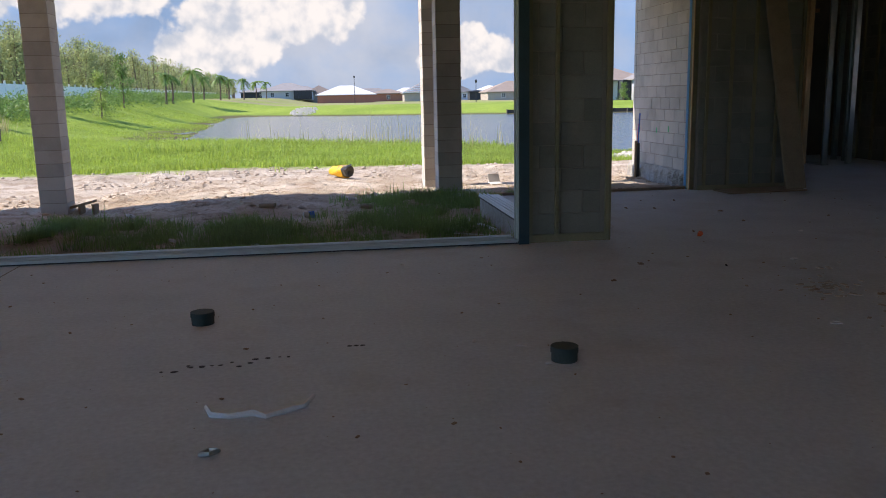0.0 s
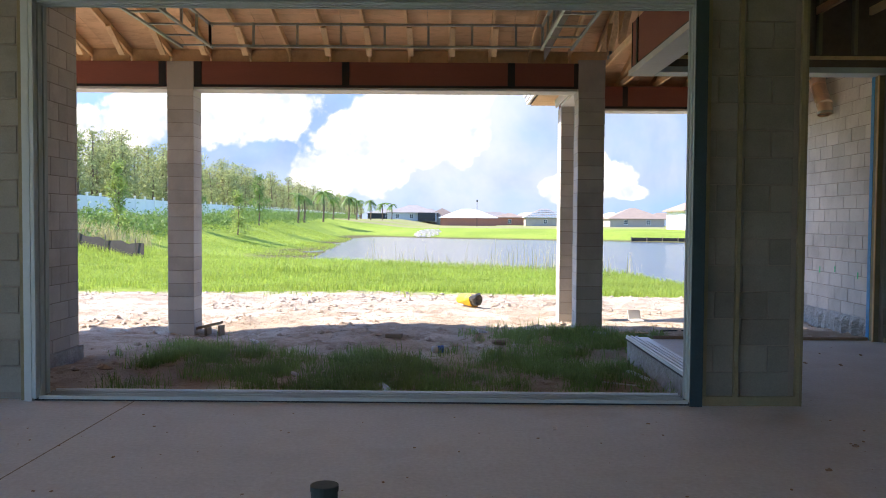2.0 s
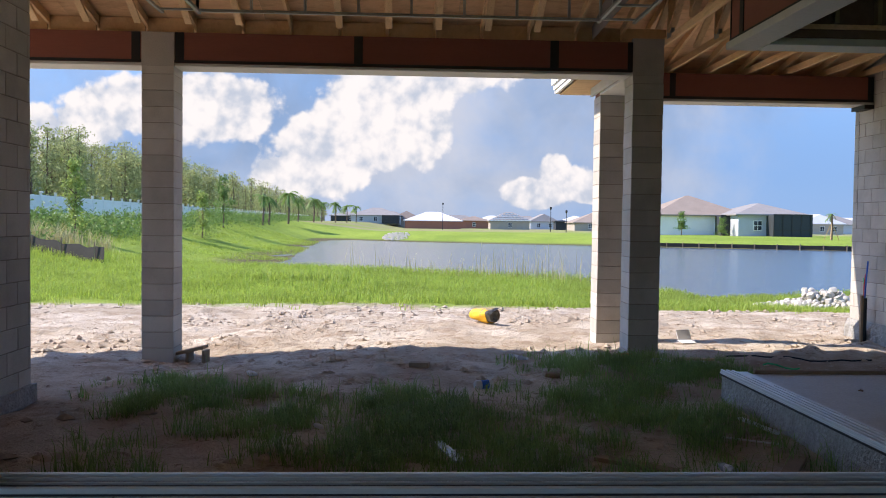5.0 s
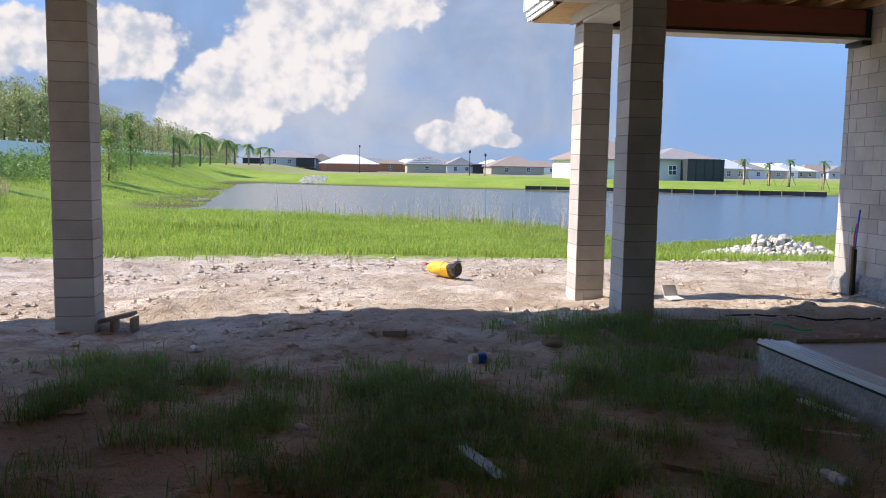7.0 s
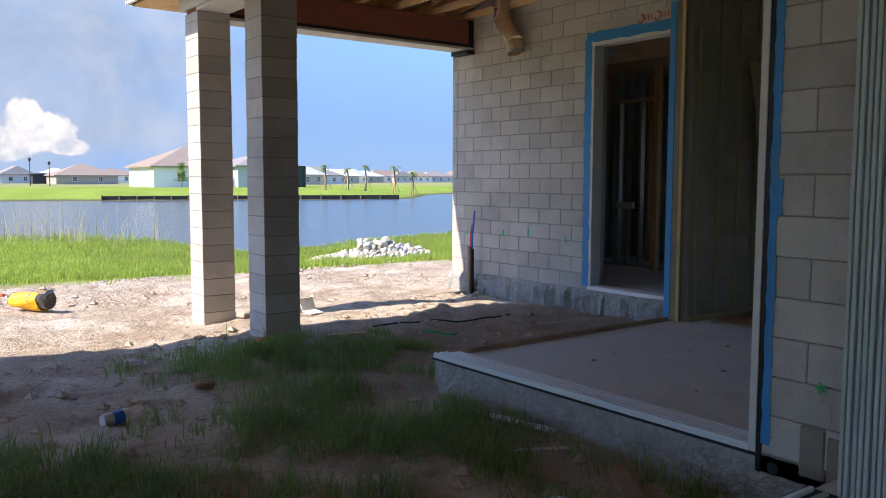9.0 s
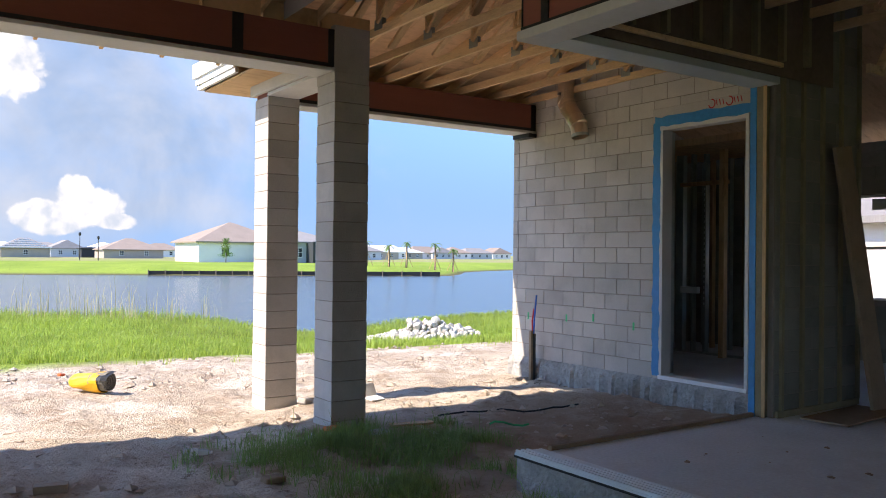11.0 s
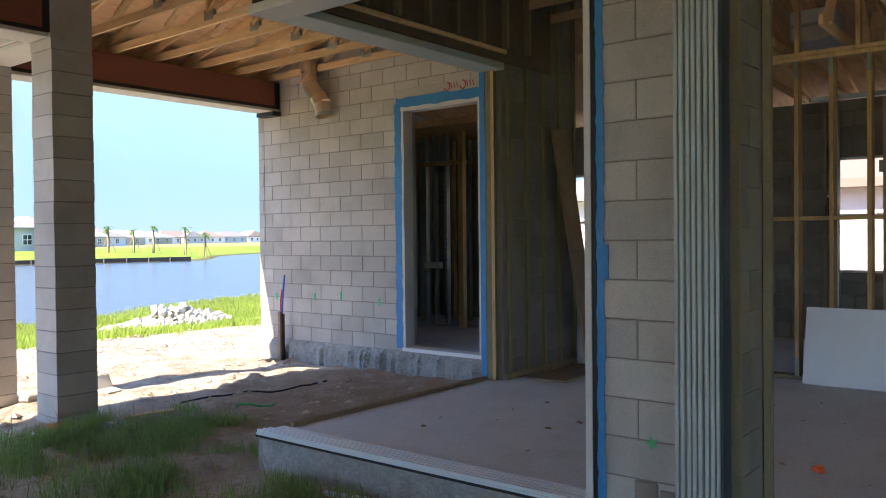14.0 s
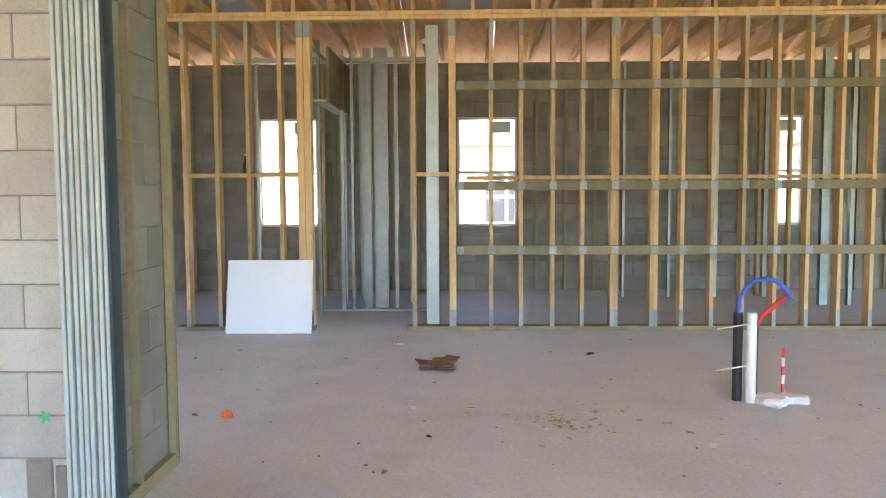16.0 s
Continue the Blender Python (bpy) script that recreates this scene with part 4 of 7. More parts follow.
def column(x, y, label):
    c = tagged(part("column", Build().box(x + 0.01, x + 0.396, y + 0.01, y + 0.396, -0.45, BZ0), "mortar"), label, "column", "block columns", "structure")
    z = -0.42
    k = 0
    while z < BZ0 - 0.01:
        h = min(COURSE, BZ0 - z)
        ob = new("block", block_mesh(BLEN, BLEN - 0.002, "block"))
        ob.parent = c
        ob.matrix_basis = Matrix.Translation((x, y, z)) @ pose(random.uniform(-.002, .002), random.uniform(-.002, .002), 0, 0, 0, random.uniform(-.25, .25)) @ Matrix.Diagonal((1, 1, h / COURSE, 1))
        z += COURSE
        k += 1
    return c


COLS = [(-4.20, 12.76, "square concrete block column standing in sand"), (2.018, 12.76, "square concrete block column at the beam corner"), (1.99, 14.42, "square concrete block column lit by the sun")]
bm1 = thing("lanai_beam", -2, 12.88, BZ0, "long red laminated beam with black flashing and pale underside", "beam", group="lanai beams", kind="structure")
part("beam", Build().box(-9.8, -4.205, 12.775, 13.135, BZ0 + 0.04, BZ1), "beam", bm1)
part("beam", Build().box(-3.79, 2.01, 12.775, 13.135, BZ0 + 0.04, BZ1), "beam", bm1)
part("soffit_board", Build().soft(-9.8, 2.01, 12.785, 13.165, BZ0, BZ0 + 0.038, 0.005), "soffit", bm1)
fl = Build()
for x in (-4.325, -3.785, -1.55, 0.95, 1.95):
    fl.box(x, x + 0.11, 12.769, 12.775, BZ0 + 0.04, BZ1)
fl.box(-9.8, 2.01, 12.771, 12.775, BZ0 + 0.04, BZ0 + 0.075)
part("flashing", fl, "tar", bm1, "black flashing tape")
cap = Build().box(2.018, 2.422, 12.765, 13.165, BZ0, BZ1 + 0.05).box(-4.20, -3.795, 12.765, 13.165, BZ0, BZ1)
part("column_cap", cap, "block", bm1)
bm2 = thing("lanai_beam", 4, 14.2, BZ0, "red laminated beam running to the block wall", "beam", group="lanai beams", kind="structure")
BY = 14.48
part("beam", Build().box(2.0, WALL_R - 0.01, BY, BY + 0.3, BZ0 - 0.02, BZ1 - 0.06), "beam", bm2)
part("soffit_board", Build().soft(2.0, WALL_R - 0.01, BY - 0.01, BY + 0.34, BZ0 - 0.06, BZ0 - 0.022, 0.005), "soffit", bm2)
f2 = Build()
for x in (3.05, WALL_R - 0.1):
    f2.box(x, x + 0.09, BY - 0.006, BY, BZ0 - 0.02, BZ1 - 0.06)
f2.box(2.0, WALL_R - 0.01, BY - 0.004, BY, BZ0 - 0.02, BZ0 + 0.02).box(WALL_R - 0.16, WALL_R - 0.012, BY - 0.03, BY + 0.34, BZ0 - 0.12, BZ0 - 0.06)
part("flashing", f2, "tar", bm2, "black flashing tape")
bm3 = thing("lanai_beam", 2, 13.6, BZ0, "short beam joining the two corner columns", "beam", group="lanai beams", kind="structure")
part("beam", Build().box(2.05, 2.35, 13.17, 14.44, BZ0 + 0.04, BZ1 - 0.03), "beam", bm3)
part("soffit_board", Build().soft(1.98, 2.38, 13.172, 14.42, BZ0, BZ0 + 0.038, 0.004), "soffit", bm3)
part("face_board", Build().box(1.94, 1.98, 13.17, 14.86, BZ0 + 0.04, BZ1 - 0.03), "soffit", bm3)

# roof: sheathing, rafters, trusses, eaves
SLOPE = 0.24
E1, E2 = 14.2, 15.55
XE = 1.50


def roof_z(x, y):
    return 3.90 + SLOPE * ((13.1 if x < XE else 14.75) - y)


rs = Build()
x = -10.0
while x < 6.15:
    x1 = min(x + 1.22, 6.25)
    lo = XE if x < XE < x1 else None
    for xa, xb in ([(x, x1)] if lo is None else [(x, XE), (XE, x1)]):
        ey = E1 if xa < XE - 0.001 else E2
        y = ey
        while y > 5.2:
            ya = max(y - 2.44, 5.2)
            za, zb = roof_z(xa + 0.01, ya), roof_z(xa + 0.01, y)
            rs.add([(xa + 0.002, ya + 0.002, za), (xb - 0.002, ya + 0.002, za), (xb - 0.002, y - 0.002, zb), (xa + 0.002, y - 0.002, zb),
                    (xa + 0.002, ya + 0.002, za + 0.018), (xb - 0.002, ya + 0.002, za + 0.018), (xb - 0.002, y - 0.002, zb + 0.018), (xa + 0.002, y - 0.002, zb + 0.018)],
                   [(0, 3, 2, 1), (4, 5, 6, 7), (0, 1, 5, 4), (2, 3, 7, 6), (0, 4, 7, 3), (1, 2, 6, 5)])
            y = ya
    x = x1
tagged(part("ceiling_sheathing", rs, "ply"), "orange-brown plywood roof sheathing over the covered yard", "roof", kind="structure")
cover = Build()
cover.add([(-10, 5.0, 6.05), (XE, 5.0, 6.05), (XE, E1, 3.84), (-10, E1, 3.84)], [(0, 1, 2, 3)])
cover.add([(XE, 5.0, 6.35), (6.6, 5.0, 6.35), (6.6, E2, 3.86), (XE, E2, 3.86)], [(0, 1, 2, 3)])
cover.add([(XE, 5.0, 4.0), (XE, 5.0, 6.4), (XE, E1, 4.2), (XE, E1, 3.75)], [(0, 1, 2, 3)])
cover.add([(-10, 5.0, 4.0), (-10, 5.0, 6.05), (-10, E1, 3.84), (-10, E1, 3.7)], [(0, 1, 2, 3)])
tagged(part("roof_lanai", cover, "roof_grey"), "grey felt covered roof above the yard", "roof", kind="structure")

rafters = thing("rafters", -3, 10, 4, "rows of yellow pine rafters under the plywood", "rafters", kind="structure")
x = -8.4
while x < 1.9:
    b = Build()
    y1 = E1 - 0.05
    b.beam((x, 6.9, roof_z(0, 6.9) - 0.055), (x, y1, roof_z(0, y1) - 0.055), 0.038, 0.10)
    part("rafter", b, "rafter", rafters)
    part("block", Build().box(x + 0.022, x + 0.585, 12.85, 12.89, BZ1, roof_z(0, 12.87) - 0.004), "ply", rafters)
    if random.random() < 0.8:
        part("web", Build().beam((x + 0.04, 11.9, roof_z(0, 11.9) - 0.1), (x + 0.04, 12.4, BZ1 + 0.03), 0.038, 0.08, (1, 0, 0)), "rafter", rafters)
    x += 0.605
trusses = thing("roof_trusses", 4, 12, 4, "pine roof trusses with metal gusset plates over the corner", "trusses", kind="structure")
x = 2.45
k = 0
while x < WALL_R:
    bot = BZ1 + 0.02
    part("bottom_chord", Build().beam((x, 7.2, bot + 0.045), (x, 14.8, bot + 0.045 - 0.06), 0.038, 0.09), "rafter", trusses)
    part("top_chord", Build().beam((x, 7.2, roof_z(3, 7.2) - 0.055), (x, E2 - 0.05, roof_z(3, E2 - 0.05) - 0.055), 0.038, 0.10), "rafter", trusses)
    wb2 = Build()
    for ya, yb in ((13.4, 12.6), (12.6, 11.8), (11.8, 10.6), (10.6, 9.4), (9.4, 8.0)):
        wb2.beam((x, ya, bot + 0.08), (x, yb, roof_z(3, yb) - 0.1), 0.036, 0.085, (1, 0, 0))
        wb2.beam((x, yb, bot + 0.08), (x, yb, roof_z(3, yb) - 0.1), 0.036, 0.085, (1, 0, 0))
    part("webs", wb2, "rafter", trusses)
    pl = Build()
    for yb in (12.6, 10.6):
        pl.box(x - 0.021, x + 0.021, yb - 0.08, yb + 0.08, bot + 0.01, bot + 0.12)
    part("plates", pl, "steel", trusses)
    x += 0.605
# steel framing of the dropped tray ceiling
tray = thing("tray_ceiling_frame", -1, 11, 4, "galvanised steel stud frame of a dropped tray ceiling", "ceiling frame", kind="structure")
TX0, TX1, TY0, TY1 = -3.25, 1.35, 7.6, 11.75

for z in (3.78, 4.08):
    for yy in (TY1,):
        part("channel", Build().beam((TX0, yy, z), (TX1, yy, z), 0.035, 0.032), "steel", tray)
for xx in (TX0, TX1):
    for z, dx in ((3.78, 0.0), (4.08, 0.0), (3.78, -0.42 if xx < 0 else 0.42)):
        part("channel", Build().beam((xx + dx, TY0, z), (xx + dx, TY1 + 0.1, z), 0.035, 0.032), "steel", tray)
    yy = TY1
    while yy > TY0:
        s = -0.42 if xx < 0 else 0.42
        part("rung", Build().beam((xx, yy, 3.79), (xx + s, yy, 3.79), 0.04, 0.02), "steel", tray)
        part("hanger", Build().beam((xx, yy, 3.78), (xx, yy, 4.1), 0.04, 0.03, (1, 0, 0)), "steel", tray)
        yy -= 0.61
xx = TX0
while xx < TX1:
    part("hanger", Build().beam((xx, TY1, 3.78), (xx, TY1, 4.1), 0.04, 0.03, (1, 0, 0)), "steel", tray)
    xx += 0.605
# eaves
ev = thing("eave", XE, E2, 3.6, "stepped white fascia and brown soffit at the roof edge", "eave", kind="structure")
for a0, z0, z1 in ((0.0, 3.66, 3.84), (0.03, 3.58, 3.66), (0.05, 3.52, 3.575)):
    part("fascia", Build().box(XE - 0.02 - 0.03 + a0, 6.5, E2 - 0.02 - a0, E2 + 0.02 - a0, z0, z1), "white", ev)
    part("fascia", Build().box(XE - 0.04 + a0, XE + a0, E1 + 0.02, E2 - 0.022 - a0, z0, z1), "white", ev)
part("soffit", Build().box(XE + 0.08, 6.5, 14.84, E2 - 0.08, 3.50, 3.52), "ply", ev)
part("soffit", Build().box(XE + 0.08, 1.93, E1 - 0.6, 14.84, 3.50, 3.52), "ply", ev)
ev2 = thing("eave", -3, E1, 3.6, "white fascia along the yard roof edge", "eave", kind="structure")
part("fascia", Build().box(-10, XE - 0.06, E1 - 0.02, E1 + 0.02, 3.60, 3.84), "white", ev2)

# interior: far walls, roof, partitions
far_wins = [(0.24, 0.70, 0.91, 2.45), (4.245, 5.09, 0.91, 2.45), (7.07, 7.92, 0.91, 2.45), (11.3, 12.15, 0.89, 2.43)]


def wall_with_windows(name, x, y0, y1, wins, z1, label):
    b = Build()
    y = y0
    for a, c, za, zb in wins:
        b.box(x, x + 0.2, y, a, 0, z1).box(x, x + 0.2, a, c, 0, za).box(x, x + 0.2, a, c, zb, z1)
        y = c
    b.box(x, x + 0.2, y, y1, 0, z1)
    return tagged(part(name, b, "mortar"), label, "wall", kind="structure")


we = wall_with_windows("wall_east", FAR_X, -6, 15, far_wins, 3.2, "grey interior block wall with vertical furring and windows")
PENDING.append((we, (FAR_X, 15, 0), (0, -1), 21, 0, 3.18, 0.008, [(15 - c, 15 - a, za, zb) for a, c, za, zb in far_wins], "block_in_shade", 0, False))
ff = Build()
y = -5.8
while y < 14.6:
    if not any(a - 0.05 < y < c + 0.02 for a, c, _, _ in far_wins):
        ff.box(FAR_X - 0.045, FAR_X - 0.008, y, y + 0.04, 0, 3.15)
    y += 0.4064
part("furring", ff, "treated", we, "treated furring strips")
for i, (a, c, za, zb) in enumerate(far_wins):
    w = thing("window_%d" % (i + 1), FAR_X + 0.1, a, za, "white framed sash window in a block wall", "window", group="house windows", kind="structure")
    f = Build()
    f.box(FAR_X + 0.05, FAR_X + 0.12, a, a + 0.035, za, zb).box(FAR_X + 0.05, FAR_X + 0.12, c - 0.035, c, za, zb).box(FAR_X + 0.05, FAR_X + 0.12, a, c, za, za + 0.035).box(FAR_X + 0.05, FAR_X + 0.12, a, c, zb - 0.035, zb)
    part("window_frame", f, "white", w)
    part("meeting_rail", Build().box(FAR_X + 0.055, FAR_X + 0.115, a + 0.035, c - 0.035, (za + zb) / 2 - 0.03, (za + zb) / 2 + 0.015), "white", w)
    for z0, z1 in ((za + 0.035, (za + zb) / 2 - 0.03), ((za + zb) / 2 + 0.015, zb - 0.035)):
        p = part("pane", Build().box(FAR_X + 0.082, FAR_X + 0.088, a + 0.035, c - 0.035, z0, z1), glass, w)
        p.visible_shadow = False
    part("window_sill", Build().soft(FAR_X - 0.03, FAR_X + 0.05, a - 0.04, c + 0.04, za - 0.05, za - 0.005, 0.006), "mortar", w)
    part("sticker", Build().box(FAR_X + 0.076, FAR_X + 0.081, a + 0.09, a + 0.34, zb - 0.22, zb - 0.06), "jamb", w, "small printed sticker on the glass")
# south and west walls stay out of view; their openings are added to brighten the rooms
wall_box("wall_south", [(-9.2, -7, -6.2, -6, 0, 6), (-2, 1, -6.2, -6, 0, 6), (5.5, FAR_X + 0.2, -6.2, -6, 0, 6), (-7, -2, -6.2, -6, 2.7, 6), (1, 5.5, -6.2, -6, 2.7, 6)], "unseen back wall with openings added to let light in", mat="block_in_shade")
wall_box("wall_west", [(-9.2, -9, -6, -5, 0, 6), (-9.2, -9, 5.8, SILL_OUT, 0, 6), (-9.2, -9, -5, 5.8, 3.0, 6)], "unseen side wall with a wide opening added to let light in", mat="block_in_shade")
wall_box("wall_north_room", [(WALL_R + 0.2, FAR_X + 0.2, 14.8, 15.0, 0, 4.2)], "block wall of the end room", mat="block_in_shade")
ri = Build()
y = -6.4
while y < 15.2:
    ya = min(y + 1.22, 15.2)
    for xa, xb in ((-9.3, -5.2), (-5.2, -1.0), (-1.0, 3.2), (3.2, 6.4), (6.4, 8.6), (8.6, 10.75)):
        if y > 5.9 and xa < 3.2:
            continue
        za, zb = [min(3.28 + 0.34 * (10.75 - q), 5.9) for q in (xa, xb)]
        ri.add([(xa + 0.002, y + 0.002, za), (xb - 0.002, y + 0.002, zb), (xb - 0.002, ya - 0.002, zb), (xa + 0.002, ya - 0.002, za),
                (xa + 0.002, y + 0.002, za + 0.02), (xb - 0.002, y + 0.002, zb + 0.02), (xb - 0.002, ya - 0.002, zb + 0.02), (xa + 0.002, ya - 0.002, za + 0.02)],
               [(0, 1, 2, 3), (7, 6, 5, 4), (0, 4, 5, 1), (1, 5, 6, 2), (2, 6, 7, 3), (3, 7, 4, 0)])
    y = ya
tagged(part("ceiling_house_sheathing", ri, "ply"), "plywood roof sheathing above the open rooms", "roof", kind="structure")
ti = thing("house_trusses", 6, 4, 3.3, "rows of pine roof trusses above the rooms", "trusses", kind="structure")
y = -0.2
while y < 9.8:
    x0 = 2.8 if y < 7.0 else 6.2
    part("bottom_chord", Build().beam((x0, y, 3.36), (10.6, y, 3.28), 0.038, 0.09), "rafter", ti)
    part("top_chord", Build().beam((2.8, y, 5.78), (4.0, y, 5.50), 0.038, 0.09).beam((3.9, y, 5.52), (10.7, y, 3.24), 0.038, 0.09), "rafter", ti)
    w3 = Build()
    for xa, xb in ((9.3, 8.6), (8.2, 8.6), (8.2, 7.2), (6.4, 7.2), (6.4, 5.4), (4.4, 5.4)):
        if min(xa, xb) < x0:
            continue
        w3.beam((xa, y, 3.36), (xb, y, 3.2 + 0.34 * (10.75 - xb)), 0.036, 0.085, (0, 1, 0))
    part("webs", w3, "rafter", ti)
    y += 0.61

# timber partition
pt = thing("stud_partition", STUD_X, 4, 0, "yellow pine stud wall with treated backing rails and strap ties", "stud wall", kind="structure")
STUD_TOP = 3.13


def stud(y, w=0.04, z0=0.04, z1=STUD_TOP, mat="lumber", x=STUD_X, d=0.14, parent=None, strap=True):
    ob = part("stud", Build().soft(x - d / 2, x + d / 2, y - w / 2, y + w / 2, z0, z1, 0.003), mat, parent or pt)
    if strap:
        part("strap", Build().box(x - d / 2 - 0.004, x - d / 2, y - w / 2, y + w / 2, z0, z0 + 0.17), "strap", pt)
        part("strap", Build().box(x - d / 2 - 0.004, x - d / 2, y - w / 2, y + w / 2, z1 - 0.17, z1), "strap", pt)
    return ob


for y in (7.83, 7.50, 7.18, 6.85, 5.50):
    stud(y)
for y in (6.64, 6.57):
    stud(y, 0.066)
stud(5.11, 0.07)
for y in (4.72, 4.42, 4.10, 3.80, 3.50, 3.46, 3.10, 3.06, 2.80, 2.50, 2.19, 1.87, 1.55, 1.23, 0.91, 0.59, 0.27, -0.05):
    stud(y)
for a, c in ((7.95, 6.53), (5.58, -2.0)):
    part("bottom_plate", Build().soft(STUD_X - 0.07, STUD_X + 0.07, c, a, 0.0, 0.04, 0.003), "treated", pt)
part("top_plate", Build().soft(STUD_X - 0.075, STUD_X + 0.075, -2, 8.05, STUD_TOP, STUD_TOP + 0.04, 0.003), "lumber", pt)
part("top_plate", Build().soft(STUD_X - 0.075, STUD_X + 0.075, -2, 8.05, STUD_TOP + 0.044, STUD_TOP + 0.084, 0.003), "lumber", pt)
for y0, y1, z in ((7.87, 6.67, 1.57), (5.50, 5.11, 1.57), (4.97, -2, 1.53)):
    part("blocking", Build().soft(STUD_X - 0.06, STUD_X + 0.06, y1, y0, z, z + 0.04, 0.003), "lumber", pt)
for z in (0.82, 1.47, 2.47):
    part("backing_rail", Build().soft(STUD_X - 0.112, STUD_X - 0.074, -2, 5.08, z - 0.045, z + 0.045, 0.003), "treated", pt)
    for y in (5.03, 4.72, 4.42, 4.10, 3.80, 3.48, 3.08, 2.80, 2.50, 2.19, 1.87, 1.55):
        part("tie", Build().box(STUD_X - 0.115, STUD_X - 0.112, y - 0.035, y + 0.035, z - 0.04, z + 0.04), "strap", pt)
# steel partitions further in
sp2 = thing("steel_stud_partition", 8.2, 6, 0, "galvanised steel stud partition in the next room", "stud wall", kind="structure")
for x, y, w in ((8.3, 6.14, 0.09), (8.3, 5.98, 0.16), (8.3, 5.80, 0.04), (8.15, 6.42, 0.04), (8.15, 6.30, 0.035), (7.75, 6.62, 0.035), (7.02, 5.32, 0.13), (8.9, 6.22, 0.12), (8.9, 6.5, 0.04), (9.4, 6.35, 0.05), (8.9, 5.66, 0.04), (8.9, 7.6, 0.035), (9.4, 7.05, 0.035), (9.4, 2.9, 0.035), (9.4, 2.3, 0.035), (9.4, 1.7, 0.06), (9.4, 1.35, 0.035), (9.4, 1.05, 0.05), (8.6, 0.62, 0.10), (8.6, 0.30, 0.05)):
    b = Build()
    b.box(x - 0.04, x - 0.037, y - w / 2, y + w / 2, 0.0, 3.1).box(x - 0.04, x + 0.04, y - w / 2, y - w / 2 + 0.003, 0, 3.1).box(x - 0.04, x + 0.04, y + w / 2 - 0.003, y + w / 2, 0, 3.1)
    part("stud", b, "steel", sp2)
part("track", Build().box(8.15, 8.25, 5.4, 6.9, 0.0, 0.02), "steel", sp2)
part("track", Build().box(8.15, 8.25, 5.4, 7.7, 2.92, 2.97), "steel", sp2)
part("track", Build().box(7.0, 8.25, 6.60, 6.66, 2.92, 2.97), "steel", sp2)
part("track", Build().box(7.0, 8.25, 5.36, 5.42, 2.92, 2.97), "steel", sp2)
part("chase_side", Build().soft(7.15, 8.7, 6.40, 6.43, 2.36, 2.93, 0.004), "treated", sp2, "boarded side of a ceiling chase")
part("chase_bottom", Build().soft(7.15, 8.7, 6.432, 6.58, 2.36, 2.385, 0.004), "soffit", sp2, "pale board under the chase")
bx = thing("wooden_post_pair", 10.0, 6.87, 0, "short run of pine studs framing a closet", "stud wall", kind="structure")
for x, y in ((9.5, 6.87), (9.5, 7.2), (9.5, 3.0), (9.5, 1.1), (9.5, 0.7)):
    part("stud", Build().box(x - 0.05, x + 0.05, y - 0.02, y + 0.02, 0, 3.1), "lumber", bx)
# door room studs
dr = thing("room_stud_wall", 7.4, 12, 0, "steel and timber stud partitions seen through the doorway", "stud wall", kind="structure")
for x, y, mat, w in ((6.66, 12.36, "steel", 0.05), (7.3, 12.95, "steel", 0.04), (8.75, 13.90, "steel", 0.14), (8.75, 13.66, "steel", 0.04), (8.85, 13.50, "steel", 0.045), (8.57, 12.98, "lumber", 0.09), (9.6, 13.62, "steel", 0.07), (9.6, 13.30, "steel", 0.05),
                     (9.3, 12.75, "steel", 0.06), (8.75, 12.62, "steel", 0.04), (9.6, 13.95, "lumber", 0.05), (9.9, 14.35, "steel", 0.05), (8.75, 14.3, "steel", 0.05)):
    b = Build()
    if mat == "steel":
        b.box(x - 0.045, x - 0.042, y - w / 2, y + w / 2, 0, 3.1).box(x - 0.042, x + 0.045, y - w / 2, y - w / 2 + 0.003, 0, 3.1).box(x - 0.042, x + 0.045, y + w / 2 - 0.003, y + w / 2, 0, 3.1)
    else:
        b.soft(x - 0.045, x + 0.045, y - w / 2, y + w / 2, 0, 3.1, 0.003)
    part("stud", b, mat, dr)
punched = Build()
for k in range(22):
    punched.box(8.803, 8.8045, 13.49, 13.51, 0.75 + k * 0.085, 0.79 + k * 0.085)
part("punched_slots", punched, "alu", dr, "bright slots of a punched steel strip")
part("header", Build().soft(8.66, 8.74, 13.0, 13.86, 2.60, 2.66, 0.003), "lumber", dr)
part("blocking", Build().soft(8.66, 8.74, 13.52, 13.84, 0.93, 1.03, 0.003), "soffit", dr)
part("bottom_track", Build().box(8.70, 8.80, 12.55, 14.5, 0.0, 0.03), "steel", dr)
part("top_plate", Build().box(7.85, 9.65, 11.6, 14.5, 3.1, 3.2), "lumber", dr)

# rough concrete spilling out under the block wall
re_ = random.Random(17)
rb_ = Build()
y = NOOK_Y + 0.02
rows_ = []
while y < 15.0:
    w, h = 0.015 + 0.07 * re_.random() ** 2, -0.07 - 0.08 * re_.random()
    rows_.append([(WALL_R - 0.034, y, -0.014), (WALL_R - 0.04 - w * 0.5, y + re_.uniform(-0.01, 0.01), -0.02 + 0.4 * h), (WALL_R - 0.04 - w, y, h), (WALL_R - 0.06 - w, y, -0.42)])
    y += re_.uniform(0.03, 0.08)
for p_, q_ in zip(rows_[:-1], rows_[1:]):
    rb_.add(p_ + q_, [(i, i + 1, i + 5, i + 4) for i in range(3)])
part("rough_footing", rb_, "footing", wr, "ragged poured concrete footing edge")

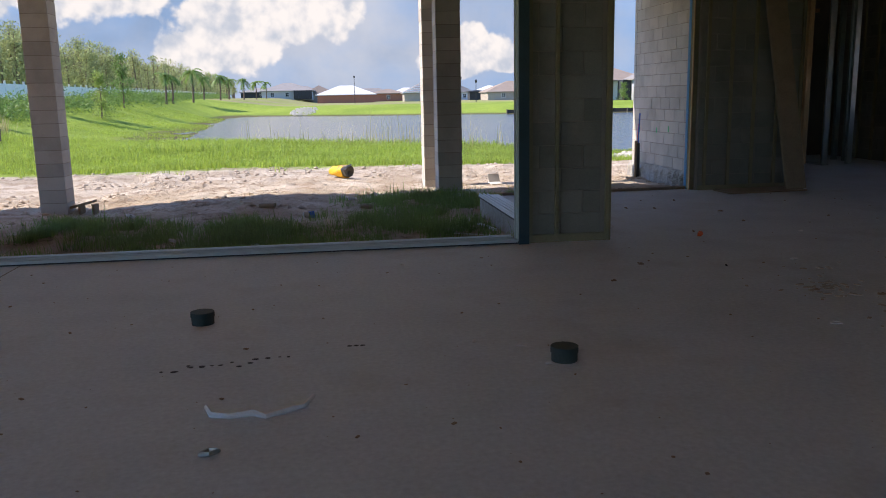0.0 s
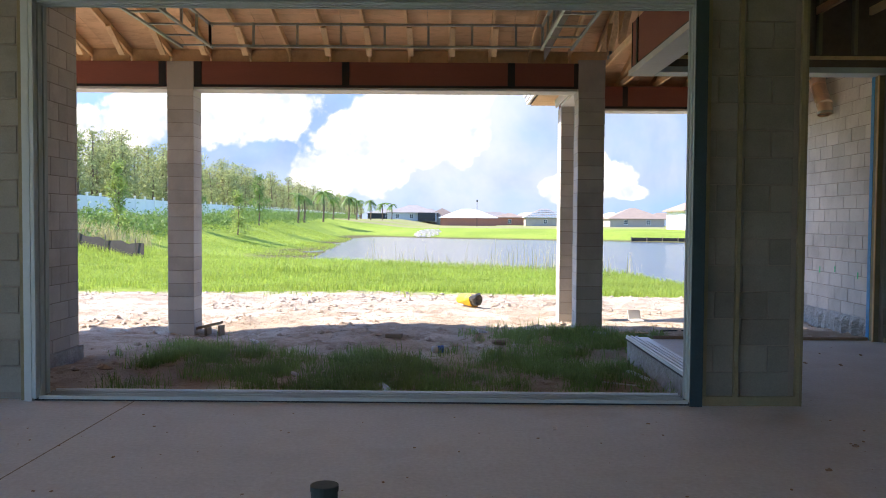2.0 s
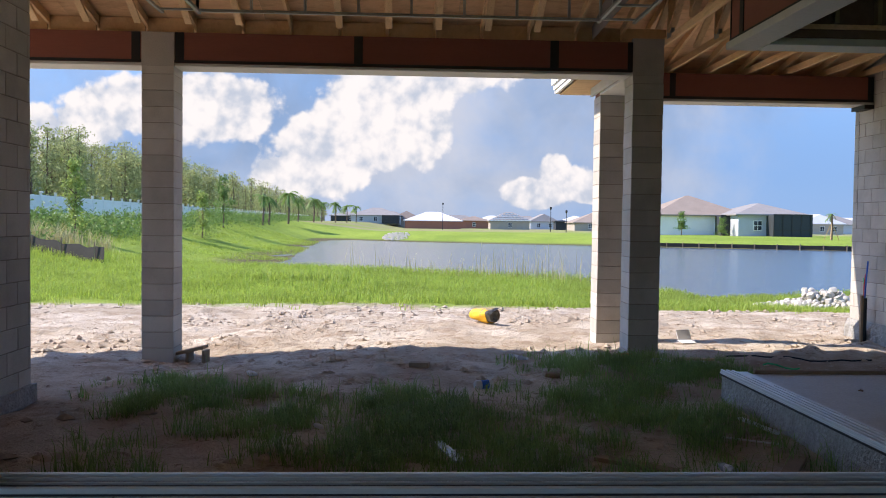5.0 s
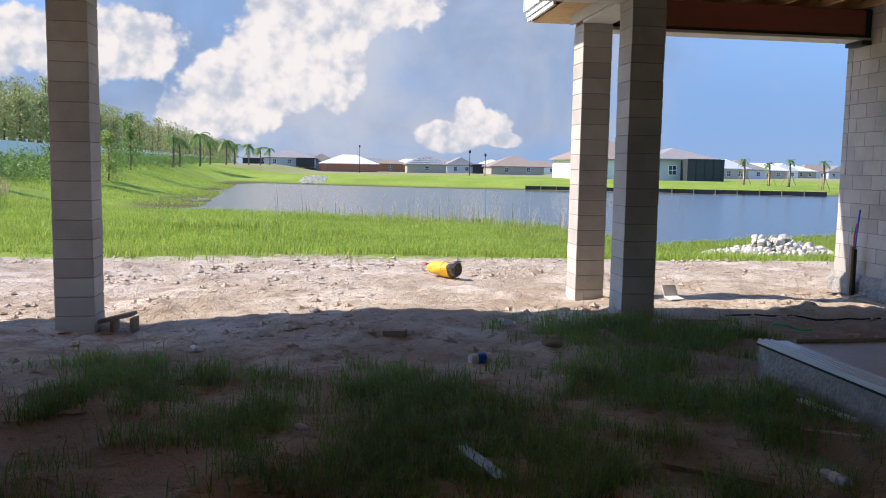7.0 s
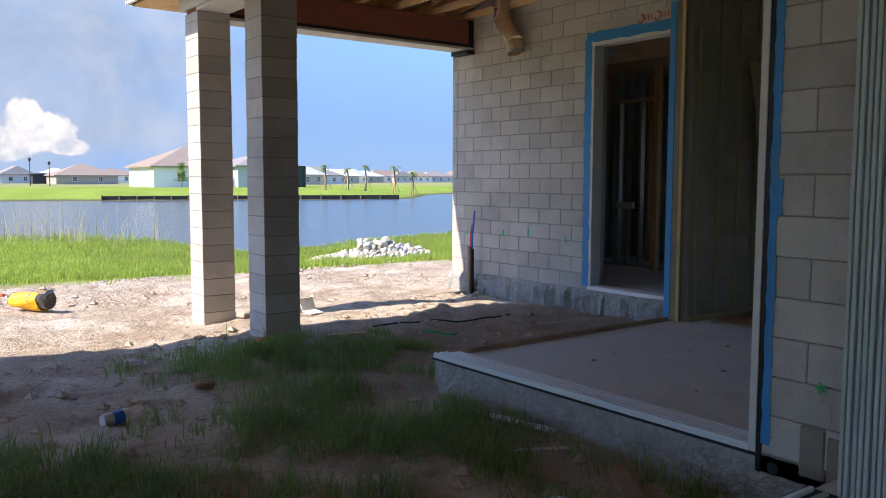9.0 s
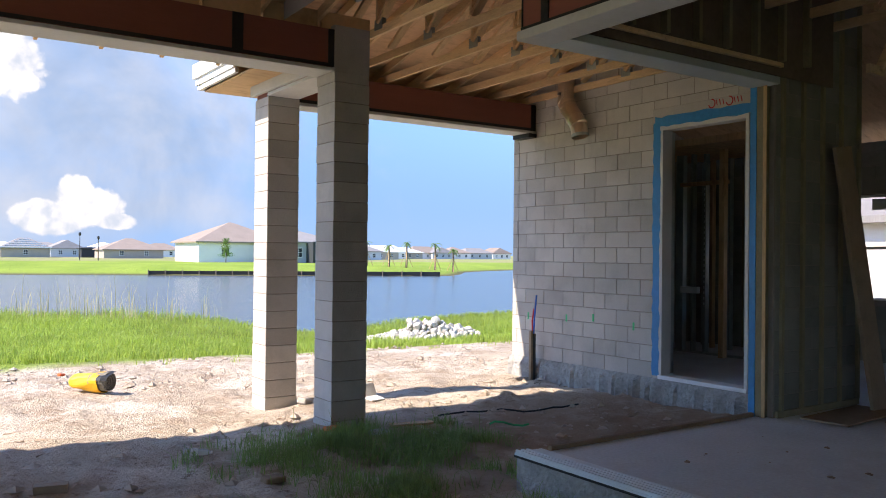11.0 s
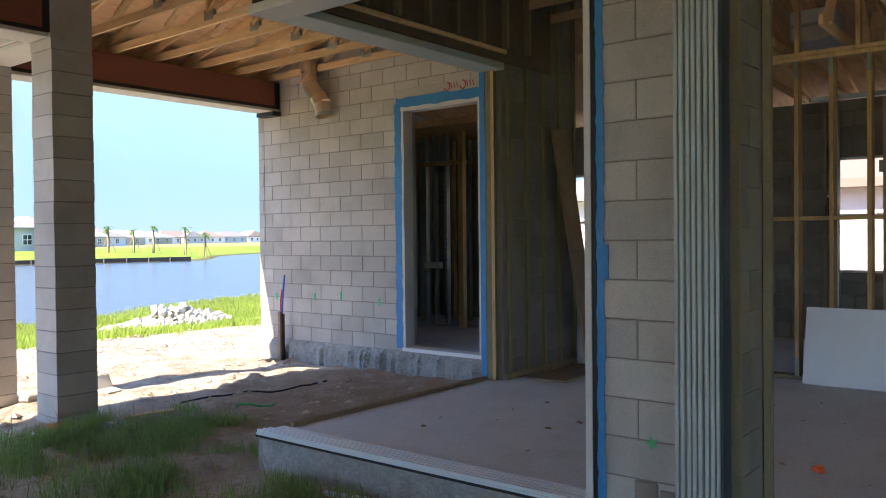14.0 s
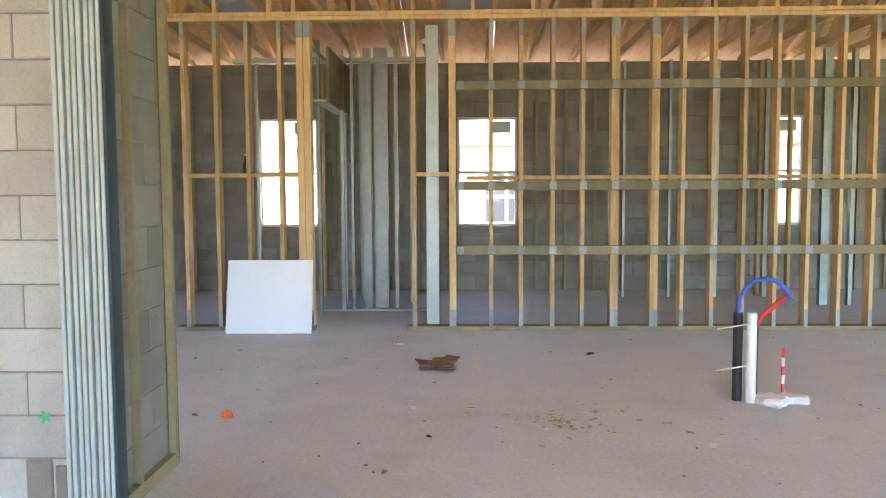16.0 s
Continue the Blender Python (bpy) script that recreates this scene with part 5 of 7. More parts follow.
# ---------------------------------------------------------------- planting and the far shore
FAR_KINDS = {"woods", "hedge", "young_tree", "palm_tree", "meadow_grass", "bank_grass", "tall_weeds", "dry_reeds", "dry_clump", "edge_grass",
             "rock_pile", "riprap", "vinyl_fence", "silt_fence", "shore_silt_fence", "house", "street_lamp"}


def clumps(centres, radius, per, size, seed, flat=0.8):
    """Leaf clumps: small triangles scattered round each centre."""
    r = np.random.default_rng(seed)
    n = len(centres) * per
    c = np.repeat(centres, per, 0) + r.normal(0, 1, (n, 3)) * np.repeat(radius, per)[:, None] * np.array([0.5, 0.5, 0.5 * flat])
    s = (np.repeat(size, per) if isinstance(size, np.ndarray) else size) * r.uniform(0.5, 1.3, n)
    a, b = r.normal(0, 1, (n, 3)), r.normal(0, 1, (n, 3))
    a /= np.linalg.norm(a, axis=1)[:, None]
    b /= np.linalg.norm(b, axis=1)[:, None]
    return np.stack([c - a * s[:, None], c + a * s[:, None] * 0.6 + b * s[:, None] * 0.5, c + b * s[:, None]], 1)


def crown_points(x, y, z0, z1, rad, n, r):
    """Clump centres of an uneven crown."""
    t = r.uniform(0, 1, n)
    lobes = 0.65 + 0.5 * np.sin(t * 13 + r.uniform(0, 6))
    w = rad * np.clip(1.15 - t, 0.12, 1) ** 0.6 * lobes * np.sqrt(r.uniform(0.05, 1, n))
    a = r.uniform(0, 6.283, n)
    return np.c_[x + w * np.cos(a), y + w * np.sin(a), z0 + (z1 - z0) * t]


def woods():
    r = np.random.default_rng(21)
    leaf, trunk = [], Build()
    for k in range(400):
        y = 40 + 360 * (k / 400.0) ** 1.45 + r.uniform(-2, 2)
        x = -31 - 0.056 * (y - 50) - abs(r.normal(0, 7)) - 1.5
        g = gz(x, y)
        h = r.uniform(6.2, 9.6) 
        lean = r.normal(0, 0.3, 2)
        trunk.tube([(x, y, g - 0.3), (x + lean[0] * 0.5, y + lean[1] * 0.5, g + h * 0.5), (x + lean[0], y + lean[1], g + h * 0.96)], [0.16, 0.12, 0.03], 5, False)
        for q in range(5):
            a, hz = r.uniform(0, 6.28), r.uniform(0.45, 0.9) * h
            trunk.tube([(x, y, g + hz), (x + 1.3 * math.cos(a), y + 1.3 * math.sin(a), g + hz + 0.5)], [0.05, 0.015], 3, False)
        far = y > 150
        n = 30 if far else 80
        c = crown_points(x + lean[0], y + lean[1], g + h * r.uniform(0.22, 0.4), g + h, r.uniform(1.4, 2.2), n, r)
        leaf.append(clumps(c, np.full(n, 0.75), 9 if far else 12, 0.34 if far else 0.22, 1000 + k, 0.6))
    us = []
    for k in range(2600):
        y = 40 + 260 * r.random() ** 1.6
        us.append((-30.5 - 0.056 * (y - 50) - r.random() * 14, y, 0))
    us = np.array(us)
    us[:, 2] = ground_z(us[:, 0], us[:, 1]) + r.uniform(0.3, 4.8, len(us))
    leaf.append(clumps(us, np.full(len(us), 1.3), 14, 0.26, 5))
    w = loose_tris("woods", np.concatenate(leaf), "pine", "tall thin pine woods behind a white fence", "woods")
    t = part("trunks", trunk, "bark", w)
    t["kind"] = "stuff"


woods()
# shrubs along the fence
r = np.random.default_rng(4)
hy = 36 + 150 * r.random(1300) ** 1.5
hx = -20.5 - 0.05 * (hy - 45) + r.normal(0, 1.3, len(hy))
hz = ground_z(hx, hy) + r.uniform(0.02, 0.55, len(hy)) * (0.5 + 0.8 * np.sin(hy * 0.9) ** 2)
loose_tris("hedge", clumps(np.c_[hx, hy, hz], np.full(len(hy), 0.7), 44, 0.17, 6), "leaf", "thick green shrubs planted along the bank", "hedge")


def young_tree(x, y, h, rad, seed, label, mat="leaf", clear=0.25):
    g = gz(x, y)
    t = thing("young_tree", x, y, g, label, "tree", "young trees")
    rr = np.random.default_rng(seed)
    b = Build().tube([(x, y, g - 0.1), (x + 0.05, y, g + h * 0.5), (x, y + 0.04, g + h * 0.95)], [0.05 + h * 0.006, 0.04, 0.01], 7, False)
    for q in range(9):
        a, z = rr.uniform(0, 6.28), g + h * rr.uniform(0.3, 0.85)
        b.tube([(x, y, z), (x + rad * 0.8 * math.cos(a), y + rad * 0.8 * math.sin(a), z + h * 0.12)], [0.022, 0.006], 4, False)
    part("trunk", b, "bark", t)
    n = 90
    c = crown_points(x, y, g + h * clear, g + h, rad, n, rr)
    me = clumps(c, np.full(n, rad * 0.3), 14, 0.10 + 0.012 * h, seed)
    crown = loose_tris("crown", me, mat, "", "")
    for k in ("label", "category", "kind"):
        if k in crown:
            del crown[k]
    crown.parent = t
    crown.matrix_parent_inverse = t.matrix_basis.inverted()


young_tree(-18.6, 43.4, 3.9, 0.75, 31, "slender young tree with pale green leaves by the fence", "pale_leaf", 0.12)
young_tree(-16.9, 60.0, 3.4, 1.1, 32, "round leafy young tree on the grass bank", "pale_leaf", 0.12)
young_tree(-19.5, 58.0, 4.2, 0.9, 33, "slender young tree beside the shrubs")
young_tree(-19.5, 76.0, 4.6, 1.2, 34, "leafy young tree beside the fence")
young_tree(34.8, 118.5, 3.4, 1.0, 35, "small staked tree before the white house")
young_tree(41.5, 121.0, 2.6, 1.1, 36, "round shrub beside the screened porch", clear=0.05)


def palm(x, y, h, seed, label, fronds=16, stakes=False, group="palms"):
    g = gz(x, y)
    t = thing("palm_tree", x, y, g, label, "palm", group)
    rr = np.random.default_rng(seed)
    part("trunk", Build().tube([(x, y, g - 0.1), (x + 0.08, y, g + h * 0.5), (x, y, g + h)], [0.14, 0.11, 0.10], 8, False), "bark", t)
    tri = []
    for k in range(fronds):
        a, up = rr.uniform(0, 6.28), rr.uniform(-0.5, 0.9)
        L = h * 0.42 * rr.uniform(0.8, 1.15) if not stakes else 0.8 * rr.uniform(0.7, 1.1)
        pts = [np.array([x + L * s * math.cos(a), y + L * s * math.sin(a), g + h + L * (up * s - 0.75 * s * s)]) for s in np.linspace(0, 1, 9)]
        side = np.array([-math.sin(a), math.cos(a), 0])
        for i in range(1, 8):
            for sg in (-1, 1):
                tip = pts[i] + side * sg * L * 0.26 + (pts[i] - pts[i - 1]) * 1.2 - np.array([0, 0, L * 0.14])
                tri.append([pts[i - 1], pts[i], tip])
    cr = loose_tris("crown", np.array(tri), "leaf", "", "")
    for k in ("label", "category", "kind"):
        if k in cr:
            del cr[k]
    cr.parent = t
    cr.matrix_parent_inverse = t.matrix_basis.inverted()
    if stakes:
        for k in range(3):
            part("stake", Build().tube([(x + 0.9 * math.cos(k * 2.1), y + 0.9 * math.sin(k * 2.1), g), (x, y, g + 1.9)], 0.04, 4, False), "lumber", t)


for k, (x, y, h) in enumerate(((-20.5, 98, 3.3), (-21.0, 104, 3.0), (-20.0, 112, 4.0), (-21.0, 126, 3.2), (-20.4, 138, 3.9), (-21, 152, 3.4), (-20.6, 170, 4.0), (-21, 196, 3.9), (-21.5, 225, 4.3))):
    palm(x, y, h, 50 + k, "cabbage palm in a row along the grass bank")
for k, (x, y, h) in enumerate(((44.3, 94, 2.9), (47.1, 93.5, 2.5), (49.6, 93.5, 3.0), (53.5, 93, 3.3), (55.9, 92.5, 2.8))):
    palm(x, y, h, 70 + k, "newly planted palm held by wooden stakes", 12, True, "staked palms")

# meadow, yard weeds, reeds
r = np.random.default_rng(11)


def scatter(n, x0, x1, y0, y1, keep):
    p = np.c_[r.uniform(x0, x1, n), r.uniform(y0, y1, n)]
    p = p[keep(p[:, 0], p[:, 1])]
    return np.c_[p, ground_z(p[:, 0], p[:, 1]) - 0.01]


edge = lambda x: 19.7 + 1.5 * lumps(x, x * 0 + 3.3, 2.6) + 0.8 * lumps(x, x * 0 + 9, 0.8)
mead = scatter(34000, -17, 21, 18.8, 37.5, lambda x, y: (y > edge(x)) & (pond_distance(x, y) > 0.05) & (r.random(len(x)) < np.clip(1.4 - (y - 19) / 22, 0.35, 1)))
hm = 0.10 + 0.14 * (lumps(mead[:, 0], mead[:, 1], 2.4) + 0.5) + 0.10 * (lumps(mead[:, 0], mead[:, 1], 0.7) + 0.5) + 0.25 * sm(31, 36, mead[:, 1])
loose_tris("meadow_grass", blades(mead, hm, 0.08, 6, 0.8, 0.008, 1), "blade", "bright green tall grass along the pond bank", "grass")
bank = scatter(14000, -24, -4, 22, 95, lambda x, y: (pond_distance(x, y) > 0.1) & (y > 23) & (lumps(x, y, 5.0) > -0.12))
loose_tris("bank_grass", blades(bank, 0.10 + 0.16 * (lumps(bank[:, 0], bank[:, 1], 3.0) + 0.5), 0.12, 5, 0.8, 0.014, 2), "blade", "green grass on the sloping bank", "grass")
tuft = scatter(1500, -8, 0, 24.5, 28.5, lambda x, y: ((x + 5.2) / 2.6) ** 2 + ((y - 26.5) / 1.5) ** 2 < r.random(len(x)) * 1.1)
loose_tris("tall_weeds", blades(tuft, np.full(len(tuft), 0.45), 0.08, 5, 0.8, 0.012, 9), "blade", "patch of taller weeds in the meadow", "weeds")
reeds = scatter(420, -7, 12, 32.0, 37.0, lambda x, y: (pond_distance(x, y) > 0.0) & (pond_distance(x, y) < 3.5))
loose_tris("dry_reeds", blades(reeds, r.uniform(0.9, 1.75, len(reeds)), 0.1, 2, 0.35, 0.009, 3), "reed", "thin dry seed stems at the water edge", "reeds")
dry = scatter(120, -18.5, -14.5, 36, 38.5, lambda x, y: x < 0)
loose_tris("dry_clump", blades(dry, np.full(len(dry), 1.2), 0.1, 5, 0.6, 0.012, 8), "reed", "dry straw-coloured grass clump by the fence", "grass")
fringe = scatter(2500, -14, 16, 17.2, 20.5, lambda x, y: (y > edge(x) - 1.6 * r.random(len(x)) ** 2) & (lumps(x, y, 0.6) > 0.02))
loose_tris("edge_grass", blades(fringe, np.full(len(fringe), 0.16), 0.06, 5, 0.9, 0.009, 4), "blade", "short grass creeping over the sand", "grass")


def weed_keep(x, y):
    d = -0.10 + 0.9 * lumps(x, y, 1.0) + 1.1 * lumps(x + 31, y + 7, 0.36) + 0.9 * lumps(x, y + 90, 0.16)
    d = d + 0.75 * np.exp(-(((x + 0.4) / 2.6) ** 2 + ((y - 8.9) / 1.3) ** 2)) + 0.55 * np.exp(-(((x - 1.4) / 1.2) ** 2 + ((y - 11.6) / 0.9) ** 2))
    d = d + 0.7 * np.exp(-(((x - 2.6) / 0.7) ** 2 + ((y - 11.6) / 0.6) ** 2)) - 0.9 * sm(-3.0, -4.2, x) - 1.2 * sm(11.0, 12.3, y) * sm(0.5, -0.5, x) - 1.6 * sm(12.5, 13.0, y)
    d = d - 1.0 * np.exp(-(((x + 1.2) / 1.1) ** 2 + ((y - 11.3) / 0.6) ** 2))
    d = d - 0.9 * sm(3.0, 3.7, x) * sm(10.0, 10.2, y)
    clear = (x > PIER_X - 0.08) & (y < NOOK_Y + 0.1) | (x > WALL_R - 0.15)
    return (d > 0.02 + 0.75 * r.random(len(x))) & ~clear


weeds = scatter(36000, -4.1, 5.7, 6.95, 13.0, weed_keep)
loose_tris("yard_weeds", blades(weeds, 0.08 + 0.15 * (lumps(weeds[:, 0], weeds[:, 1], 0.8) + 0.5) * 0.7 + 0.07 * r.random(len(weeds)), 0.045, 5, 1.3, 0.0036, 12), "blade_dark", "patches of green weeds growing in the shaded sand", "weeds")

tall = scatter(1500, -4.0, 5.5, 7.0, 13.0, weed_keep)
loose_tris("tall_yard_grass", blades(tall, r.uniform(0.2, 0.42, len(tall)), 0.03, 3, 1.2, 0.004, 15), "blade_dark", "single taller grass stalks among the weeds", "grass")

# clods and small stones on the sand
cl = scatter(7000, -9, 8, 12.2, 19.6, lambda x, y: lumps(x, y, 1.3) + 0.5 * lumps(x, y + 50, 0.5) > 0.08)
cl2 = scatter(1800, -4, 5.5, 7.0, 12.6, lambda x, y: ~((x > PIER_X - 0.1) & (y < NOOK_Y + 0.1)))
pts = np.concatenate([cl, cl2])
ico = np.array([(0, 0, 1), (0.9, 0, 0), (0, 0.9, 0), (-0.9, 0, 0), (0, -0.9, 0), (0, 0, -1)], float)
face = [(0, 1, 2), (0, 2, 3), (0, 3, 4), (0, 4, 1), (5, 2, 1), (5, 3, 2), (5, 4, 3), (5, 1, 4)]
tri = []
for p in pts:
    s = 0.008 + 0.055 * r.random() ** 3.4
    v = ico * s * r.uniform(0.6, 1.4, (6, 3)) * np.array([1.3, 1, 0.55]) + p + np.array([0, 0, s * 0.3])
    tri += [v[list(f)] for f in face]
M["clod"] = material("dirt_clod", (0.52, 0.43, 0.34), 0.95, vary=0.25, scale=5, fine=40, bump=0.4, stain=(0.2, 0.14, 0.09), stain_amt=0.8, stain_scale=2.5)
loose_tris("soil_clods", np.array(tri), "clod", "scattered clods and stones on the sand", "soil")

# rock pile and riprap
straw = scatter(500, -8, 7.5, 12.8, 19.3, lambda x, y: lumps(x, y, 1.3) > -0.1)
sv = []
for p in straw:
    a, L = r.uniform(0, 6.28), 0.04 + 0.22 * r.random() ** 3
    dx, dy = math.cos(a) * L, math.sin(a) * L
    q = np.array([p[0] + dx, p[1] + dy, gz(p[0] + dx, p[1] + dy) + 0.02])
    w = np.array([-dy, dx, 0]) / L * 0.008
    h = np.array([0, 0, 0.012])
    p = p + np.array([0, 0, 0.012])
    sv += [[p - w, q, p + w], [p - w, p + h, q], [p + h, p + w, q]]
loose_tris("dry_sticks", np.array(sv), "scrap", "broken sticks and bark scattered on the sand", "sticks")
rock_meshes = []
for k in range(7):
    rr = random.Random(k)
    bmr = bmesh.new()
    bmesh.ops.create_icosphere(bmr, subdivisions=2, radius=1.0)
    for v in bmr.verts:
        n = noise.noise(v.co * 1.3 + Vector((k * 5, 0, 0)))
        v.co *= 0.85 + 0.45 * n
        for c in range(3):
            v.co[c] = max(-0.72 + 0.1 * k % 0.3, min(0.72, v.co[c]))
    me = bpy.data.meshes.new("rock")
    bmr.to_mesh(me)
    bmr.free()
    me.materials.append(M["rock"])
    rock_meshes.append(me)
M["rock"].node_tree.nodes["Principled BSDF"].inputs["Roughness"].default_value = 0.9


def heap_of_rocks(name, cx, cy, rx, ry, top, n, size, label):
    t = thing(name, cx, cy, gz(cx, cy), label, "rocks")
    rr = random.Random(3)
    for k in range(n):
        a, q = rr.uniform(0, 6.28), math.sqrt(rr.random())
        x, y = cx + rx * q * math.cos(a), cy + ry * q * math.sin(a)
        z = gz(x, y) + top * (1 - q) * rr.uniform(0.55, 1.05) * (1.0 if x > cx - rx * 0.2 else 0.5) + size * 0.3
        ob = new("rock", rr.choice(rock_meshes))
        ob.parent = t
        ob.matrix_parent_inverse = t.matrix_basis.inverted()
        s = size * rr.uniform(0.6, 1.35)
        ob.matrix_basis = pose(x, y, z, rr.uniform(0, 360), rr.uniform(0, 360), rr.uniform(0, 360)) @ Matrix.Diagonal((s, s, s * 0.85, 1))


heap_of_rocks("rock_pile", 9.35, 23.4, 1.75, 0.85, 0.60, 290, 0.11, "heap of pale limestone rocks on the grassy bank")
heap_of_rocks("riprap", -5.2, 104.0, 1.7, 4.0, 0.05, 220, 0.15, "pale riprap stones running down the far bank")

# fences
vf = thing("vinyl_fence", -27, 52, 1.0, "long white vinyl privacy fence before the woods", "fence")
panel = Build().soft(0, 2.36, -0.03, 0.03, 0.08, 1.95, 0.01)
panel_me = panel.mesh("panel", "vinyl")
post_me = Build().soft(-0.07, 0.07, -0.07, 0.07, 0, 2.12, 0.01).soft(-0.1, 0.1, -0.1, 0.1, 2.12, 2.2, 0.03).mesh("post", "vinyl")
y = 34.0
d = Vector((-0.056, 1, 0)).normalized()
ang = math.degrees(math.atan2(d.y, d.x))
while y < 250:
    x = -27 - 0.056 * (y - 52)
    for me, nm in ((panel_me, "panel"), (post_me, "post")):
        ob = new(nm, me)
        ob.parent = vf
        ob.matrix_parent_inverse = vf.matrix_basis.inverted()
        ob.matrix_basis = pose(x, y, 1.0, 0, 0, ang)
    y += 2.43
sf = thing("silt_fence", -14.5, 33.4, gz(-14.5, 33.4), "sagging black silt fence on wooden stakes in the grass", "silt fence")
for k in range(9):
    b = Build()
    x0, x1 = -16.4 + k * 0.42, -16.4 + (k + 1) * 0.42
    y0, y1 = 34.4 - k * 0.26, 34.4 - (k + 1) * 0.26
    s0, s1 = 0.62 - 0.12 * math.sin(k * 1.1) ** 2, 0.62 - 0.12 * math.sin((k + 1) * 1.1) ** 2
    b.add([(x0, y0, gz(x0, y0)), (x1, y1, gz(x1, y1)), (x1, y1 + 0.05, gz(x1, y1) + s1), (x0, y0 + 0.05, gz(x0, y0) + s0),
           (x0, y0 + 0.02, gz(x0, y0)), (x1, y1 + 0.02, gz(x1, y1)), (x1, y1 + 0.07, gz(x1, y1) + s1), (x0, y0 + 0.07, gz(x0, y0) + s0)], [(0, 1, 2, 3), (7, 6, 5, 4), (3, 2, 6, 7)])
    part("fabric", b, "silt", sf)
for k in (0, 4, 8):
    x0, y0 = -16.4 + k * 0.42, 34.4 - k * 0.26
    part("stake", Build().box(x0 - 0.02, x0 + 0.02, y0 - 0.06, y0 - 0.02, gz(x0, y0) - 0.1, gz(x0, y0) + 0.75), "scrap", sf)
rf = thing("shore_silt_fence", 30, 85, WATER_Z, "black silt fence along the far shore", "silt fence")
for (xa, ya), (xb, yb) in (((17.6, 89.4), (30, 85.7)), ((30, 85.7), (46.5, 80.8))):
    n = 8
    for k in range(n):
        p, q = [(xa + (xb - xa) * s / n, ya + (yb - ya) * s / n) for s in (k, k + 1)]
        part("fabric", Build().beam((p[0], p[1], WATER_Z + 0.2), (q[0], q[1], WATER_Z + 0.2), 0.05, 0.5), "silt", rf)
        part("stake", Build().box(p[0] - 0.05, p[0] + 0.05, p[1] - 0.1, p[1] - 0.03, WATER_Z, WATER_Z + 0.55), "scrap", rf)


# houses across the pond
def far_house(x, y, w, d, h, rise, wall, roof, label, hip=1.0, wins=3, screen=0.0, rot=0.0, stripes=False, base=None, name="house"):
    g = gz(x, y) - 0.05 if base is None else base
    t = thing(name, x, y, g, label, "house", "far houses")
    m = pose(x, y, g, 0, 0, rot)

    def up(b):
        b.v = [tuple(m @ Vector(p)) for p in b.v]
        return b

    part("wall", up(Build().box(-w / 2, w / 2, 0, d, -0.4, h)), wall, t)
    o, i = 0.6, min(w, d) / 2 * hip
    rb = Build()
    c = [(-w / 2 - o, -o, h), (w / 2 + o, -o, h), (w / 2 + o, d + o, h), (-w / 2 - o, d + o, h)]
    if w >= d:
        r0, r1 = (-w / 2 + i, d / 2, h + rise), (w / 2 - i, d / 2, h + rise)
        fs = [(0, 1, 5, 4), (1, 2, 5), (2, 3, 4, 5), (3, 0, 4)]
    else:
        r0, r1 = (0, i, h + rise), (0, d - i, h + rise)
        fs = [(0, 1, 4), (1, 2, 5, 4), (2, 3, 5), (3, 0, 4, 5)]
    rb.add(c + [r0, r1] + [(p[0], p[1], p[2] - 0.2) for p in c], fs + [(6, 7, 1, 0), (7, 8, 2, 1), (8, 9, 3, 2), (9, 6, 0, 3), (9, 8, 7, 6)])
    roof_ob = part("roof", up(rb), roof, t)
    if stripes:
        for k in range(5):
            f = k / 5.0
            hw = (w / 2 + o) * (1 - f) * 0.98
            yy, zz = -o + (d / 2 + o) * f - 0.06, h + rise * f + 0.02
            part("batten", up(Build().box(-hw, hw, yy - 0.1, yy + 0.1, zz - 0.02, zz + 0.22)), "white", roof_ob)
    for k in range(wins):
        xc = -w / 2 + w * (k + 0.7) / (wins + 0.4)
        wi = part("window", up(Build().box(xc - 0.62, xc + 0.62, -0.06, 0.02, 0.8, 2.3)), "white", t)
        for q in (-0.29, 0.29):
            part("pane", up(Build().box(xc + q - 0.25, xc + q + 0.25, -0.075, -0.06, 0.9, 1.5).box(xc + q - 0.25, xc + q + 0.25, -0.075, -0.06, 1.58, 2.2)), "pane", wi)
    if screen:
        sx0, sx1 = (w / 2 - screen, w / 2)
        part("screen", up(Build().box(sx0, sx1, -2.6, -0.08, 0, h - 0.1)), "screen", t, "dark screened porch")
        for k in range(int(screen / 1.3) + 1):
            xx = sx0 + k * 1.3
            part("screen_post", up(Build().box(xx - 0.05, xx + 0.05, -2.68, -2.6, 0, h)), "bronze", t)
        part("screen_rail", up(Build().box(sx0, sx1, -2.68, -2.6, h - 0.12, h).box(sx0, sx1, -2.67, -2.61, 0.9, 1.0)), "bronze", t)
    return t


def bearing(px, Y):
    return -1.17 + (Y - 3.97) * math.tan(radians(6.8) + math.atan((px - 784) / 1420.0))


def distant(px, Y, w, d, *rest, **more):
    """A house on the plain beyond the far bank, on the line of sight through px from the yard."""
    Y *= 1.4
    return far_house(bearing(px, Y), Y, w * 1.3, d * 1.15, *rest, **more)


distant(515, 205, 13, 12, 2.9, 2.7, "stucco_blue", "roof_grey", "far grey house with a dark screened porch", screen=6)
distant(570, 212, 9, 14, 2.9, 3.2, "stucco_tan", "roof_tan", "far tan roofed house", hip=0.4)
distant(618, 190, 14, 12, 2.7, 2.9, "brick", "roof_white", "far unfinished house with white roof underlay over red block walls", wins=0)
distant(690, 218, 9, 9, 3.0, 1.6, "brick", "roof_tan", "far small unfinished house with brown walls", wins=1)
distant(753, 195, 10, 9, 2.9, 3.0, "stucco_tan", "roof_grey", "far house under construction with striped roof battens", wins=1, stripes=True)
